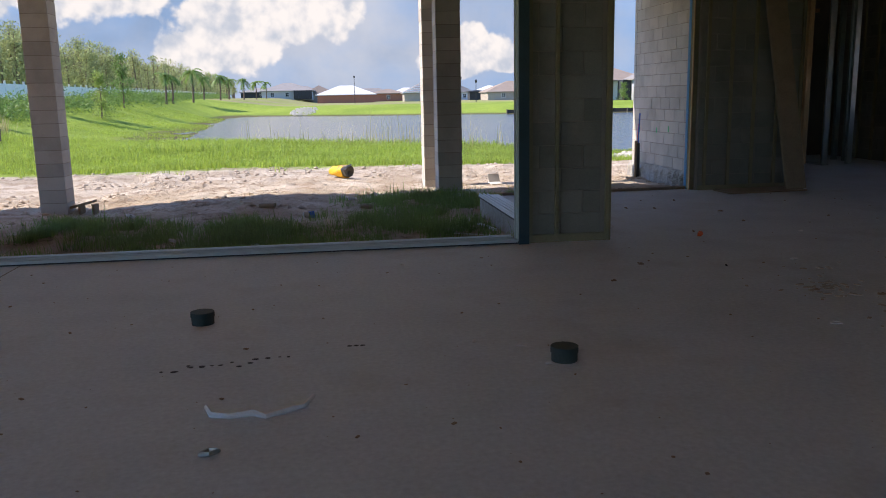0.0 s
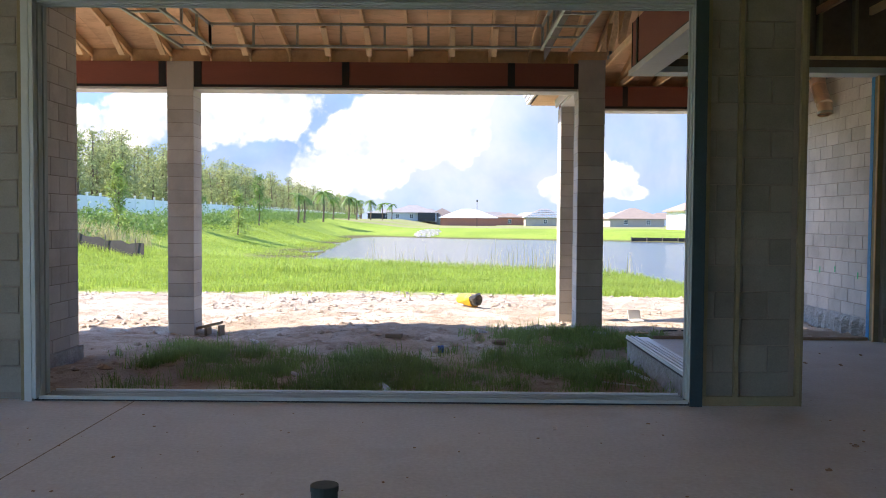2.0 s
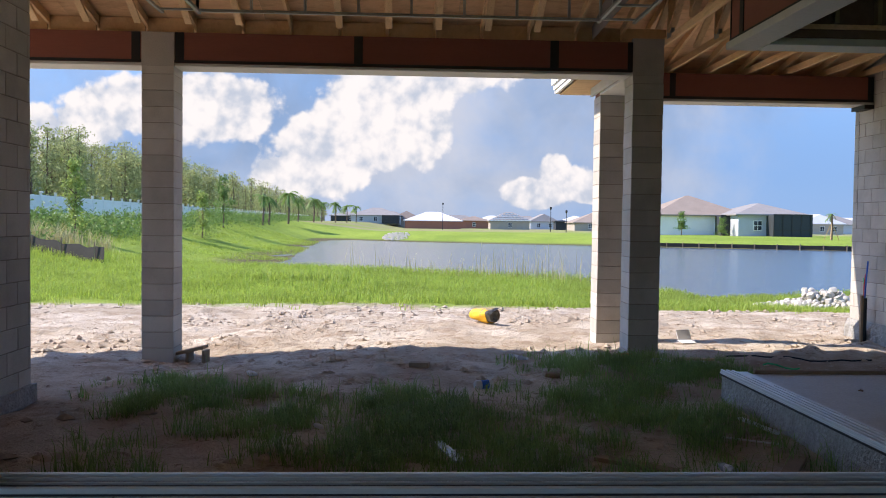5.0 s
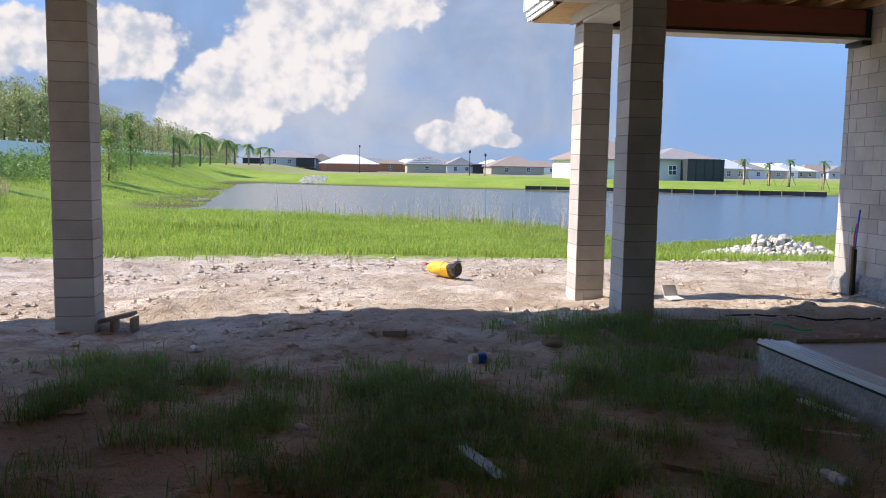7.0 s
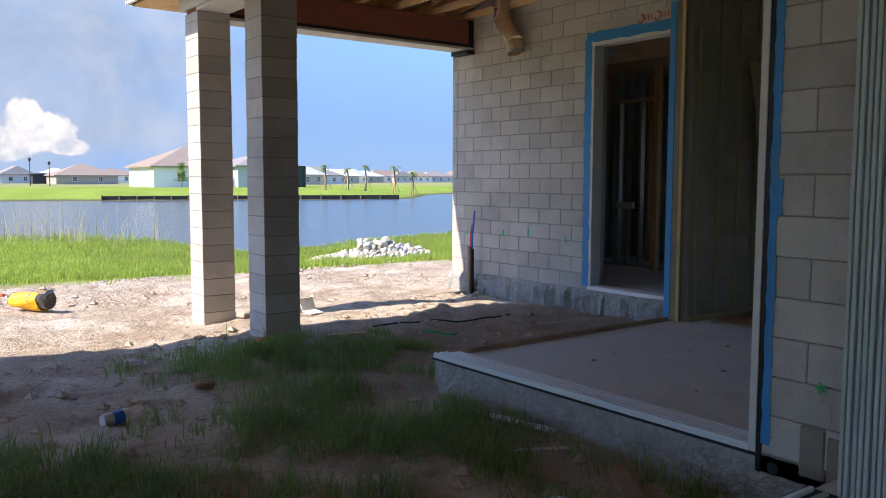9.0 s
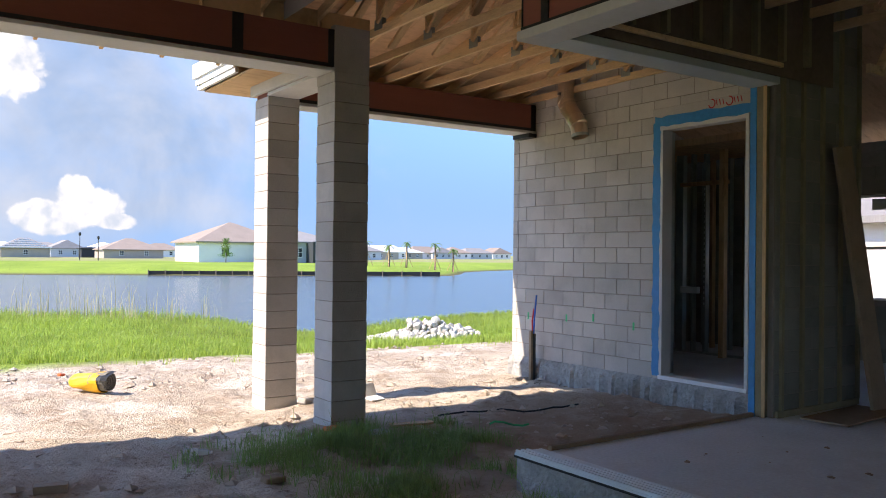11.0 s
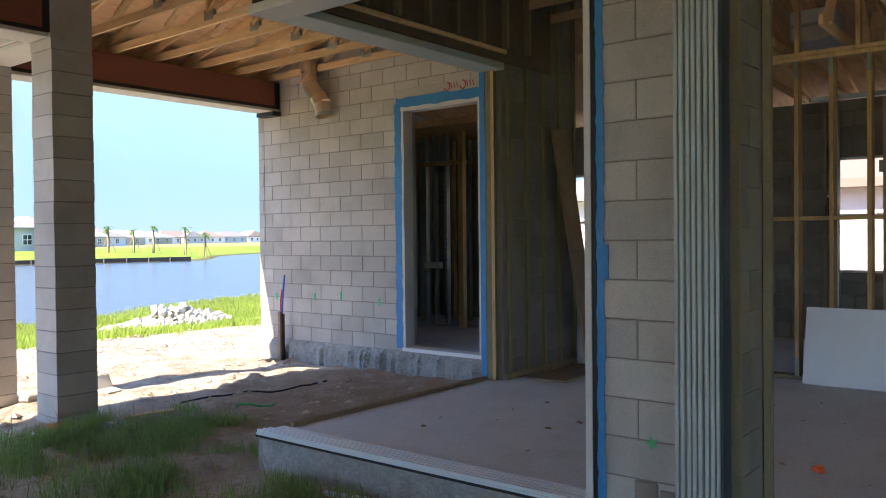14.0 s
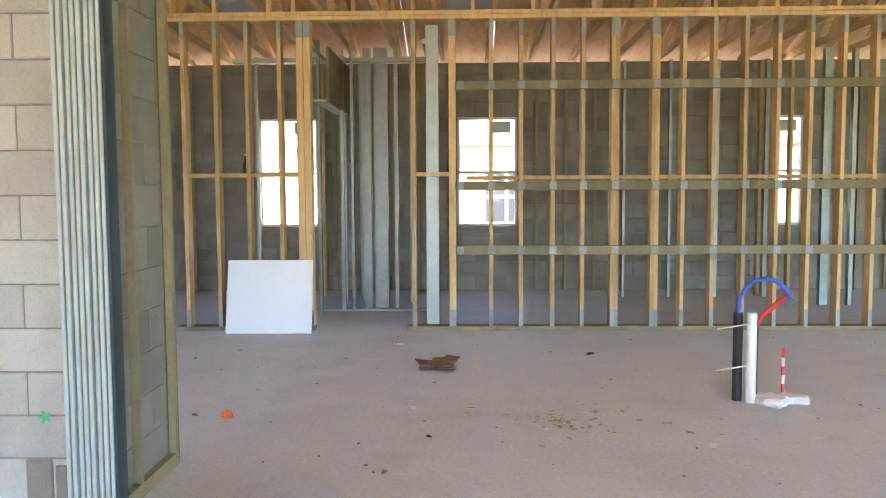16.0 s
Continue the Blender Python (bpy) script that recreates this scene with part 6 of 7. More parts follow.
distant(812, 218, 8, 12, 3.0, 2.8, "stucco_blue", "roof_grey", "far pale blue gabled house", hip=0.2, wins=2)
distant(845, 200, 4, 5, 3.0, 0.5, "screen", "bronze", "far dark screened pool cage", wins=0)
distant(910, 185, 13, 13, 2.7, 3.4, "stucco_tan", "roof_tan", "far tan house with a broad hipped roof", wins=2)
distant(655, 240, 16, 10, 2.8, 2.4, "stucco_tan", "roof_grey", "far house behind the others", wins=2)
distant(470, 232, 12, 10, 2.4, 1.6, "screen", "roof_grey", "far low house beside the woods", wins=1)
distant(540, 262, 12, 10, 2.9, 2.6, "stucco", "roof_grey", "far pale house behind the near row", wins=2)
distant(722, 250, 11, 10, 2.9, 2.5, "stucco", "roof_white", "far pale house with a light roof", wins=2)
distant(780, 246, 12, 10, 2.9, 2.4, "stucco", "roof_grey", "far white house with a grey roof", wins=3)
distant(868, 236, 10, 10, 2.9, 2.6, "stucco_blue", "roof_white", "far house with pale roof underlay", wins=2)
distant(955, 240, 12, 10, 2.9, 2.6, "stucco", "roof_tan", "far cream house with a tan roof", wins=2)
far_house(39.6, 125, 13.5, 13, 3.1, 3.1, "stucco", "roof_tan", "white stucco house with a brown hipped roof and screened porch", wins=2, screen=4.5)
far_house(bearing(1204, 118), 119, 9.5, 12, 3.2, 1.7, "stucco_blue", "roof_grey", "grey-blue house with a bronze screened porch by the water", wins=2, screen=5.5)
row = [(1275, 160, "stucco_tan", "roof_white"), (1305, 178, "stucco_blue", "roof_grey"), (1340, 200, "stucco_tan", "roof_white"), (1372, 232, "stucco", "roof_white"), (1400, 236, "stucco_tan", "roof_white"),
       (1437, 240, "stucco", "roof_tan"), (1470, 238, "stucco_blue", "roof_grey"), (1505, 242, "stucco", "roof_tan"), (1550, 246, "stucco_blue", "roof_grey"), (1600, 250, "stucco", "roof_tan")]
for k, (px, yy, wm_, rm_) in enumerate(row):
    distant(px, yy, 9 + (k % 3) * 1.5, 11, 3.0, 2.6 + 0.4 * (k % 2), wm_, rm_, ("far house with a pale unfinished roof" if rm_ == "roof_white" else "far house in a row beyond the water"), hip=(0.3, 1.0, 0.5)[k % 3], wins=3)
far_house(19.5, 4.5, 14, 9, 3.0, 2.4, "stucco", "roof_tan", "neighbouring white house seen through the windows", rot=-90, wins=3, base=-0.3)
far_house(21.0, 14.5, 10, 9, 3.0, 2.4, "stucco", "roof_grey", "neighbouring pale house with a grey roof", rot=-90, wins=2, base=-0.3)
for px, Y, h in ((636, 200, 6.0), (826, 150, 4.0), (853, 150, 3.4), (1022, 165, 4.0)):
    x = bearing(px, Y)
    t = thing("street_lamp", x, Y, gz(x, Y), "thin dark lamp post across the pond", "lamp post", "street lamps")
    g = gz(x, Y)
    part("pole", Build().tube([(x, Y, g - 0.1), (x, Y, g + h)], [0.09, 0.05], 6), "bronze", t)
    part("lantern", Build().tube([(x, Y, g + h), (x, Y, g + h + 0.25), (x, Y, g + h + 0.5), (x, Y, g + h + 0.6)], [0.1, 0.22, 0.2, 0.05], 6), "bronze", t)

# ---------------------------------------------------------------- yard things
def put(x, y, dz=0.0):
    return gz(x, y) + dz


def litter_strip(name, a, b, w, mat, label, category, lift=0.015, thick=0.012, bend=0.0):
    bl = Build()
    a, b = Vector((a[0], a[1], put(*a) + lift)), Vector((b[0], b[1], put(*b) + lift))
    mid = (a + b) / 2 + Vector((0, 0, bend))
    d = (b - a).normalized()
    s = d.cross(Vector((0, 0, 1))).normalized()
    for p, q in ((a, mid), (mid, b)):
        bl.beam(p, q, w, thick)
    return single(name, bl, mat, label, category)


# bucket on its side, with a torn paper lining
M["mat"] = material("grey_matting", (0.20, 0.18, 0.14), 0.9, vary=0.2, scale=12, fine=80, bump=0.4)
bx_, by_, bz_ = 0.58, 16.35, put(0.58, 16.35)
bk = thing("bucket", bx_, by_, bz_, "yellow plastic bucket lying on its side in the sand", "bucket")
ax_ = Vector((0.62, -0.78, 0.03)).normalized()
o = Vector((bx_, by_, bz_ + 0.145))
side_ = ax_.cross(Vector((0, 0, 1))).normalized()
up_ = side_.cross(ax_)


def round_shell(stations, n, squash, a0=0.0, a1=6.2832):
    """A crushed round skin along the axis; stations are (offset, radius)."""
    b = Build()
    vs, fs = [], []
    m = n + 1
    for s, rad in stations:
        for k in range(m):
            a = a0 + (a1 - a0) * k / n
            rr = rad * (1 + squash * 0.06 * math.sin(3 * a + 9 * s) + squash * 0.04 * math.sin(5 * a - 14 * s))
            vs.append(o + ax_ * s + side_ * rr * math.cos(a) + up_ * (rr * math.sin(a) * (1 - 0.12 * squash)))
    for i in range(len(stations) - 1):
        for k in range(n):
            fs.append((i * m + k, (i + 1) * m + k, (i + 1) * m + k + 1, i * m + k + 1))
    return b.add(vs, fs)


part("shell", round_shell([(-0.44, 0.02), (-0.43, 0.085), (-0.38, 0.105), (-0.28, 0.115), (-0.16, 0.13), (-0.04, 0.145), (0.05, 0.152), (0.052, 0.145), (-0.02, 0.14)], 22, 1.0), "yellow", bk)
part("label_patch", round_shell([(-0.20, 0.131), (-0.10, 0.143)], 5, 1.0, 1.9, 2.8), "litter", bk, "torn white paper label")
spiral, ns = Build(), 110
vs, fs = [], []
for k in range(ns):
    a, rad = k * 0.26, 0.142 - 0.00118 * k
    for s, dr in ((-0.1, 0), (0.135 - 0.0004 * k, 0), (0.135 - 0.0004 * k, -0.012), (-0.1, -0.012)):
        vs.append(o + ax_ * s + (side_ * math.cos(a) + up_ * math.sin(a) * 0.94) * max(rad + dr, 0.003))
for k in range(ns - 1):
    for i in range(4):
        fs.append((4 * k + i, 4 * k + (i + 1) % 4, 4 * k + 4 + (i + 1) % 4, 4 * k + 4 + i))
part("rolled_mat", spiral.add(vs, fs), "mat", bk, "rolled grey-brown matting inside")
part("torn_flap", round_shell([(0.05, 0.153), (0.12, 0.165), (0.19, 0.15)], 9, 1.6, 0.3, 1.9), "dark", bk, "dark torn flap over the mouth")

of = Build().soft(-0.05, 0.05, -0.04, 0.04, 0, 0.05, 0.015, pose(0.47, 18.5, put(0.47, 18.5) - 0.005, 0, 10, 30))
single("orange_marker", of, "orange", "small orange plastic scrap on the sand", "litter")

cn = thing("drink_can", -0.03, 10.75, put(-0.03, 10.75), "crushed blue and white drink can on the ground", "can")
c0, c1 = Vector((-0.13, 10.73, put(-0.03, 10.75) + 0.05)), Vector((0.06, 10.78, put(-0.03, 10.75) + 0.055))
part("body", Build().tube([c0, c0.lerp(c1, 0.1), c0.lerp(c1, 0.5), c0.lerp(c1, 0.9), c1], [0.042, 0.05, 0.044, 0.05, 0.042], 12), "litter", cn)
part("band", Build().tube([c0.lerp(c1, 0.35), c0.lerp(c1, 0.5), c0.lerp(c1, 0.75)], [0.0475, 0.0465, 0.0495], 12, False), "pex_blue", cn, "blue printed band")


def bottle(x, y, rot, label, crush=1.0):
    z = put(x, y) + 0.035
    t = thing("plastic_bottle", x, y, z - 0.035, label, "bottle", "plastic bottles")
    m = pose(x, y, z, 0, 4, rot)
    L = [(-0.12, 0.026), (-0.11, 0.033), (-0.02, 0.029 * crush), (0.04, 0.033), (0.09, 0.02), (0.105, 0.013)]
    b = Build().tube([m @ Vector((p, 0, 0)) for p, _ in L], [q for _, q in L], 10)
    part("body", b, clear_plastic, t)
    part("cap", Build().tube([m @ Vector((0.105, 0, 0)), m @ Vector((0.125, 0, 0))], 0.015, 10), "litter", t)
    part("label_band", Build().tube([m @ Vector((-0.06, 0, 0)), m @ Vector((0.0, 0, 0))], [0.0325, 0.0305], 10, False), "litter", t)


clear_plastic = bpy.data.materials.new("clear_plastic")
clear_plastic.use_nodes = True
cp = clear_plastic.node_tree.nodes["Principled BSDF"]
cp.inputs["Base Color"].default_value = (0.78, 0.82, 0.86, 1)
cp.inputs["Roughness"].default_value, cp.inputs["Alpha"].default_value = 0.15, 0.55
bottle(0.54, 12.35, -20, "crushed clear plastic bottle on shaded sand", 0.7)
bottle(1.66, 12.45, 60, "clear plastic bottle beside a column")
bottle(1.35, 7.75, 95, "clear plastic bottle among the weeds")
bottle(2.32, 12.3, 10, "small clear bottle near the sunlit sand", 0.8)

litter_strip("metal_offcut", (-0.60, 8.42), (-0.46, 7.92), 0.08, "steel", "short galvanised metal offcut lying in weeds", "offcut", 0.035)
litter_strip("metal_offcut", (2.02, 9.15), (2.12, 8.65), 0.05, "alu", "thin silver track offcut beside the slab", "offcut", 0.02, 0.02)
litter_strip("wood_offcut", (0.55, 8.15), (1.0, 7.75), 0.09, "scrap", "brown board offcut lying in weeds", "offcut", 0.02, 0.03)
litter_strip("wood_offcut", (1.60, 12.66), (2.3, 12.52), 0.06, "scrap", "flat weathered stick near the column", "offcut", 0.01, 0.02)
litter_strip("wood_offcut", (2.62, 12.60), (3.05, 12.45), 0.10, "lumber", "pale board scrap beside weeds", "offcut", 0.012, 0.02)
litter_strip("wood_offcut", (2.93, 12.55), (2.78, 11.92), 0.03, "soffit", "long pale lath lying on dirt", "offcut", 0.02, 0.012)
litter_strip("wood_offcut", (-0.58, 11.86), (-0.80, 11.92), 0.10, "scrap", "dark wood chunk on the sand", "offcut", 0.03, 0.06)
litter_strip("wood_offcut", (2.0, 8.05), (1.62, 7.5), 0.10, "scrap", "brown board piece in the weeds", "offcut", 0.02, 0.03)
litter_strip("white_strip", (1.62, 8.55), (2.0, 8.35), 0.035, "litter", "white plastic strip on the dirt", "litter", 0.02, 0.006)
wc = Build()
zc = put(-3.6, 12.95)
wc.soft(0, 0.42, -0.09, 0.09, 0.10, 0.14, 0.004, pose(-3.80, 12.95, zc - 0.02, 0, -14, -8)).soft(0, 0.04, -0.09, 0.09, -0.02, 0.15, 0.004, pose(-3.45, 12.93, zc, 0, 0, -8)).soft(0, 0.04, -0.09, 0.09, -0.02, 0.13, 0.004, pose(-3.66, 12.95, zc, 0, 0, -8))
single("wooden_crate_piece", wc, "scrap", "broken wooden crate piece leaning by the column", "crate")
zb = put(3.22, 14.1)
single("metal_sheet", Build().soft(-0.11, 0.11, -0.09, 0.09, 0.0, 0.012, 0.003, pose(3.23, 14.15, zb + 0.11, 62, 0, 12)).soft(-0.11, 0.11, -0.16, 0.0, 0, 0.012, 0.003, pose(3.22, 14.09, zb + 0.045, 8, 0, 12)), "white", "bent white metal sheet standing on sand", "sheet metal")
single("concrete_chunk", Build().soft(-0.10, 0.10, -0.06, 0.06, 0, 0.07, 0.015, pose(2.44, 14.3, put(2.44, 14.3) - 0.01, 8, 12, 40)), "rock", "pale broken block piece by the column", "rubble")
single("concrete_chunk", Build().soft(-0.10, 0.08, -0.05, 0.05, 0, 0.06, 0.015, pose(2.0, 12.68, put(2.0, 12.68) - 0.01, 8, 2, 10)), "orange", "reddish brick piece by the column", "rubble")
single("brick_piece", Build().soft(-0.09, 0.09, -0.05, 0.05, 0, 0.05, 0.01, pose(0.75, 11.2, put(0.75, 11.2), 5, 3, 10)), "scrap", "brown brick piece in the weeds", "rubble")
single("crumpled_paper", Build().soft(-0.06, 0.06, -0.05, 0.05, 0, 0.05, 0.02, pose(-2.55, 11.35, put(-2.55, 11.35), 12, 20, 40)), "litter", "crumpled white paper on the sand", "litter")
single("crumpled_paper", Build().soft(-0.04, 0.04, -0.03, 0.03, 0, 0.03, 0.01, pose(-1.55, 8.9, put(-1.55, 8.9) + 0.03, 12, 20, 40)), "litter", "small white paper scrap in the weeds", "litter")
hose = []
for k in range(15):
    s = k / 14.0
    x, y = 3.3 + 1.7 * s, 12.72 - 0.45 * s + 0.05 * math.sin(7 * s)
    hose.append((x, y, put(x, y, 0.022)))
single("black_hose", Build().tube(hose, 0.010, 8), "dark", "black hose lying across the dirt", "hose")
gs = [(3.5 + 0.06 * k, 12.05 - 0.03 * k + 0.03 * math.sin(k * 2.0), put(3.5 + 0.06 * k, 12.05, 0.04 + 0.02 * math.sin(k))) for k in range(7)]
single("green_strap", Build().tube(gs, 0.012, 6), "green_ink", "green plastic strap on the dirt", "strap")
gs = [(-3.9 + 0.09 * k, 7.5 - 0.02 * k, put(-3.9 + 0.09 * k, 7.5, 0.03 + 0.05 * abs(math.sin(k * 1.3)))) for k in range(8)]
single("green_strap", Build().tube(gs, 0.009, 6), "green_ink", "thin green tape curled on the dirt", "strap")

# pipes by the block wall
px_, py_ = WALL_R - 0.14, 14.33
sp_ = thing("pipe_stub", px_, py_, put(px_, py_), "grey and black pipe stub with blue and red tubing", "pipes")
zg = put(px_, py_)
part("wooden_stake", Build().soft(px_ - 0.06, px_ - 0.02, py_ - 0.02, py_ + 0.03, zg - 0.1, 0.40, 0.004), "scrap", sp_)
part("black_sleeve", Build().tube([(px_, py_, zg - 0.1), (px_, py_, 0.36)], 0.035, 10), "dark", sp_)
part("red_tube", Build().tube([(px_, py_ + 0.02, 0.3), (px_ + 0.01, py_ + 0.04, 0.55), (px_, py_ - 0.01, 0.72)], 0.012, 8), "pex_red", sp_)
part("blue_tube", Build().tube([(px_, py_, 0.3), (px_, py_ - 0.02, 0.6), (px_, py_ - 0.06, 0.92)], 0.012, 8), "pex_blue", sp_)

# vent elbow high on the wall
vt = thing("vent_pipe", WALL_R, 13.57, 3.4, "galvanised elbow vent pipe under the rafters", "vent pipe")
cx = WALL_R - 0.17
vp = [((cx, 13.66, 4.0), 0.115), ((cx, 13.66, 3.62), 0.115), ((cx, 13.62, 3.54), 0.118), ((cx, 13.48, 3.36), 0.118), ((cx, 13.41, 3.27), 0.115), ((cx, 13.37, 3.10), 0.115)]
for (a, ra), (b2, rb2) in zip(vp[:-1], vp[1:]):
    part("segment", Build().tube([a, b2], [ra, rb2], 18, False), "duct", vt)
for k in (1, 2, 3, 4):
    p = Vector(vp[k][0])
    part("seam", Build().tube([p + Vector((0, 0.008, 0.012)), p - Vector((0, 0.008, 0.012))], 0.124, 18), "duct", vt)
p = Vector(vp[5][0])
part("green_tape", Build().tube([p + Vector((0, 0.006, 0.04)), p], 0.1175, 18, False), "jamb", vt, "pale green tape at the open end")
part("strap", Build().box(cx - 0.13, WALL_R - 0.01, 13.64, 13.69, 3.70, 3.73), "steel", vt)

# marks on the blocks
gmk = Build()
for y, z in ((13.78, 0.62), (13.26, 0.66), (12.54, 0.6), (14.6, 0.6)):
    gmk.box(WALL_R - 0.0125, WALL_R - 0.0095, y - 0.015, y + 0.015, z - 0.05, z + 0.05)
part("green_marks", gmk, "green_ink", wr)
gk = Build()
for k in range(5):
    gk.beam((PIER_X - 0.0115, 6.93 + 0.03 * math.cos(k * 1.26), 0.40 + 0.03 * math.sin(k * 1.26)), (PIER_X - 0.0115, 6.93, 0.40), 0.012, 0.003, (1, 0, 0))
part("green_marks", gk, "green_ink", pier)
pb = Build().soft(PIER_X - 0.014, PIER_X + 0.02, 6.90, 7.03, -0.06, 0.20, 0.01).soft(PIER_X - 0.013, PIER_X + 0.02, 6.72, 6.89, -0.16, 0.17, 0.006)
part("patch", pb, "mortar", pier, "patched grout at the pier base")
part("pipe_hole", Build().tube([(PIER_X - 0.02, 7.16, -0.06), (PIER_X + 0.03, 7.16, -0.06)], 0.03, 12), "dark", pier)
crack = Build().box(WALL_R - 0.0105, WALL_R - 0.0085, 14.84, 14.846, 1.4, 3.2)
part("crack", crack, "tar", wr)

# ---------------------------------------------------------------- things indoors


def pipe_ring(x, y, label):
    t = thing("drain_stub", x, y, 0, label, "drain stub", "drain stubs")
    part("pipe", Build().tube([(x, y, -0.1), (x, y, 0.07), (x, y, 0.074), (x, y, 0.072), (x, y, -0.06)], [0.066, 0.066, 0.064, 0.061, 0.061], 24, False), "pipe_green", t)
    part("collar", Build().tube([(x, y, 0.045), (x, y, 0.075), (x, y, 0.076), (x, y, 0.045)], [0.070, 0.070, 0.0665, 0.0665], 24, False), "pipe_green", t)
    part("plug", Build().tube([(x, y, -0.08), (x, y, -0.05)], 0.058, 20), "dark", t)


pipe_ring(-0.555, 4.36, "short dark green drain pipe stub rising from the slab")
pipe_ring(1.36, 3.28, "short dark green drain pipe stub beside floor litter")
ts = [(px - 0.18, py - 0.25, pz) for px, py, pz in ((-0.155, 3.14, 0.03), (-0.13, 3.10, 0.008), (-0.05, 3.06, 0.012), (0.05, 3.06, 0.02), (0.10, 3.04, 0.008), (0.2, 3.09, 0.012), (0.26, 3.10, 0.02), (0.30, 3.16, 0.04))]
tb = Build().tube(ts, [0.010, 0.014, 0.012, 0.015, 0.012, 0.014, 0.012, 0.009], 6)
single("white_strap", tb, "litter", "curled white packing strap on the concrete", "strap")
single("pipe_clip", Build().tube([(-0.30, 2.44, 0.012), (-0.26, 2.42, 0.02), (-0.23, 2.45, 0.018), (-0.27, 2.48, 0.012), (-0.30, 2.44, 0.012)], 0.009, 6), "steel", "small metal clip on the floor", "clip")
r2 = random.Random(8)
chips = [(0.78, 5.78, 0.05, "litter"), (0.97, 3.67, 0.035, "litter"), (1.2, 3.55, 0.05, "litter"), (1.27, 3.24, 0.03, "litter"), (3.64, 6.72, 0.05, "scrap"), (3.9, 8.3, 0.06, "scrap"), (3.0, 7.2, 0.05, "litter"),
         (6.05, 5.60, 0.085, "litter"), (3.83, 5.33, 0.05, "litter"), (3.60, 6.50, 0.06, "orange"), (3.73, 4.15, 0.06, "scrap"), (4.6, 6.5, 0.04, "litter"), (3.05, 3.6, 0.05, "litter"), (3.4, 4.35, 0.05, "scrap"), (5.6, 3.9, 0.10, "dark"), (4.9, 3.0, 0.06, "scrap"), (4.4, 7.2, 0.05, "scrap"), (2.6, 5.4, 0.05, "scrap"), (3.2, 5.2, 0.04, "dark"), (2.2, 4.9, 0.045, "scrap"), (5.4, 7.3, 0.04, "scrap"),
         (4.4, 8.9, 0.05, "scrap"), (3.6, 8.4, 0.06, "scrap"), (3.1, 9.2, 0.05, "scrap"), (4.5, 7.9, 0.07, "scrap")]
names = {"litter": ("paper_scrap", "torn white paper scrap on dusty concrete", "litter"), "orange": ("plastic_scrap", "small orange plastic scrap on the concrete", "litter"), "scrap": ("wood_chip", "brown wood chip on dusty concrete", "wood chip"), "dark": ("dark_scrap", "dark torn scrap lying on concrete", "litter")}
for x, y, s, mt in chips:
    s *= 0.62 if mt in ("litter", "orange") else 0.42
    nm, lb, ct = names[mt]
    a = r2.uniform(0, 360)
    b = Build().soft(-s, s, -s * 0.5, s * 0.5, 0, 0.008 if mt != "orange" else 0.03, 0.003, pose(x, y, 0.001, r2.uniform(-3, 3), r2.uniform(-3, 3), a))
    b.soft(-s * 0.5, s * 0.6, -s * 0.15, s * 0.55, 0.008, 0.014 if mt != "orange" else 0.04, 0.003, pose(x, y, 0.001, 4, 6, a + 25))
    single(nm, b, mt, lb, ct, "floor litter")
gr = Build()
for k in range(520):
    x, y = r2.uniform(-3.2, 6.5), r2.uniform(1.2, 9.6)
    if y > 6.3 and x < 2.9:
        continue
    s = 0.002 + 0.008 * r2.random() ** 3
    gr.soft(-s * r2.uniform(0.6, 2.2), s, -s, s * 0.7, 0, s * 0.6, s * 0.2, pose(x, y, 0.001, 0, 0, r2.uniform(0, 360)))
single("floor_grit", gr, "scrap", "scattered dirt crumbs and chips over the slab", "grit", kind="stuff")
jt = Build().box(-2.325, -2.315, -3, SILL_IN, 0.0005, 0.0015)
part("saw_joints", jt, "mortar", floor, "thin saw-cut joints")
mud = Build()
for k in range(14):
    x, y, q = -0.62 + 0.045 * k + r2.uniform(-0.02, 0.02), 3.50 + 0.006 * k + r2.uniform(-0.05, 0.05), r2.uniform(0.006, 0.018)
    mud.prism([(x + q * r2.uniform(0.8, 1.5) * math.cos(a * 0.785), y + q * r2.uniform(0.6, 1.0) * math.sin(a * 0.785)) for a in range(8)], 0.0006, 0.003)
for k in range(3):
    x, y = 0.30 + 0.035 * k, 3.72 + r2.uniform(-0.02, 0.02)
    mud.prism([(x + 0.014 * math.cos(a * 0.785), y + 0.01 * math.sin(a * 0.785)) for a in range(8)], 0.0006, 0.003)
single("mud_spots", mud, "dark", "row of dark dried mud drops on the concrete", "mud", kind="stuff")
# spread paper bag
pbg = thing("torn_paper_bag", 5.03, 5.18, 0, "crumpled brown paper bag torn open on concrete", "paper bag")
for k in range(9):
    a = k * 0.7
    part("flap", Build().soft(-0.10, 0.10, -0.06, 0.06, 0, 0.015, 0.004, pose(5.03 + 0.16 * math.cos(a) * r2.random(), 5.18 + 0.2 * math.sin(a) * r2.random(), 0.002 + 0.006 * k, r2.uniform(-14, 14), r2.uniform(-14, 14), r2.uniform(0, 360))), "paper", pbg)
M["dirt_spill"] = material("sandy_spill", (0.42, 0.37, 0.29), 0.95, vary=0.3, scale=9, fine=60, bump=0.4)
ds = Build()
for k in range(90):
    a, q = r2.uniform(0, 6.28), abs(r2.gauss(0, 0.22))
    s = 0.004 + 0.012 * r2.random() ** 2
    ds.soft(-s * 2, s * 2, -s, s, 0, s * 0.5, s * 0.2, pose(3.55 + q * math.cos(a), 4.40 + 1.6 * q * math.sin(a), 0.001, 0, 0, r2.uniform(0, 360)))
single("sawdust_spill", ds, "dirt_spill", "little heap of straw and sawdust on the slab", "debris", kind="stuff")
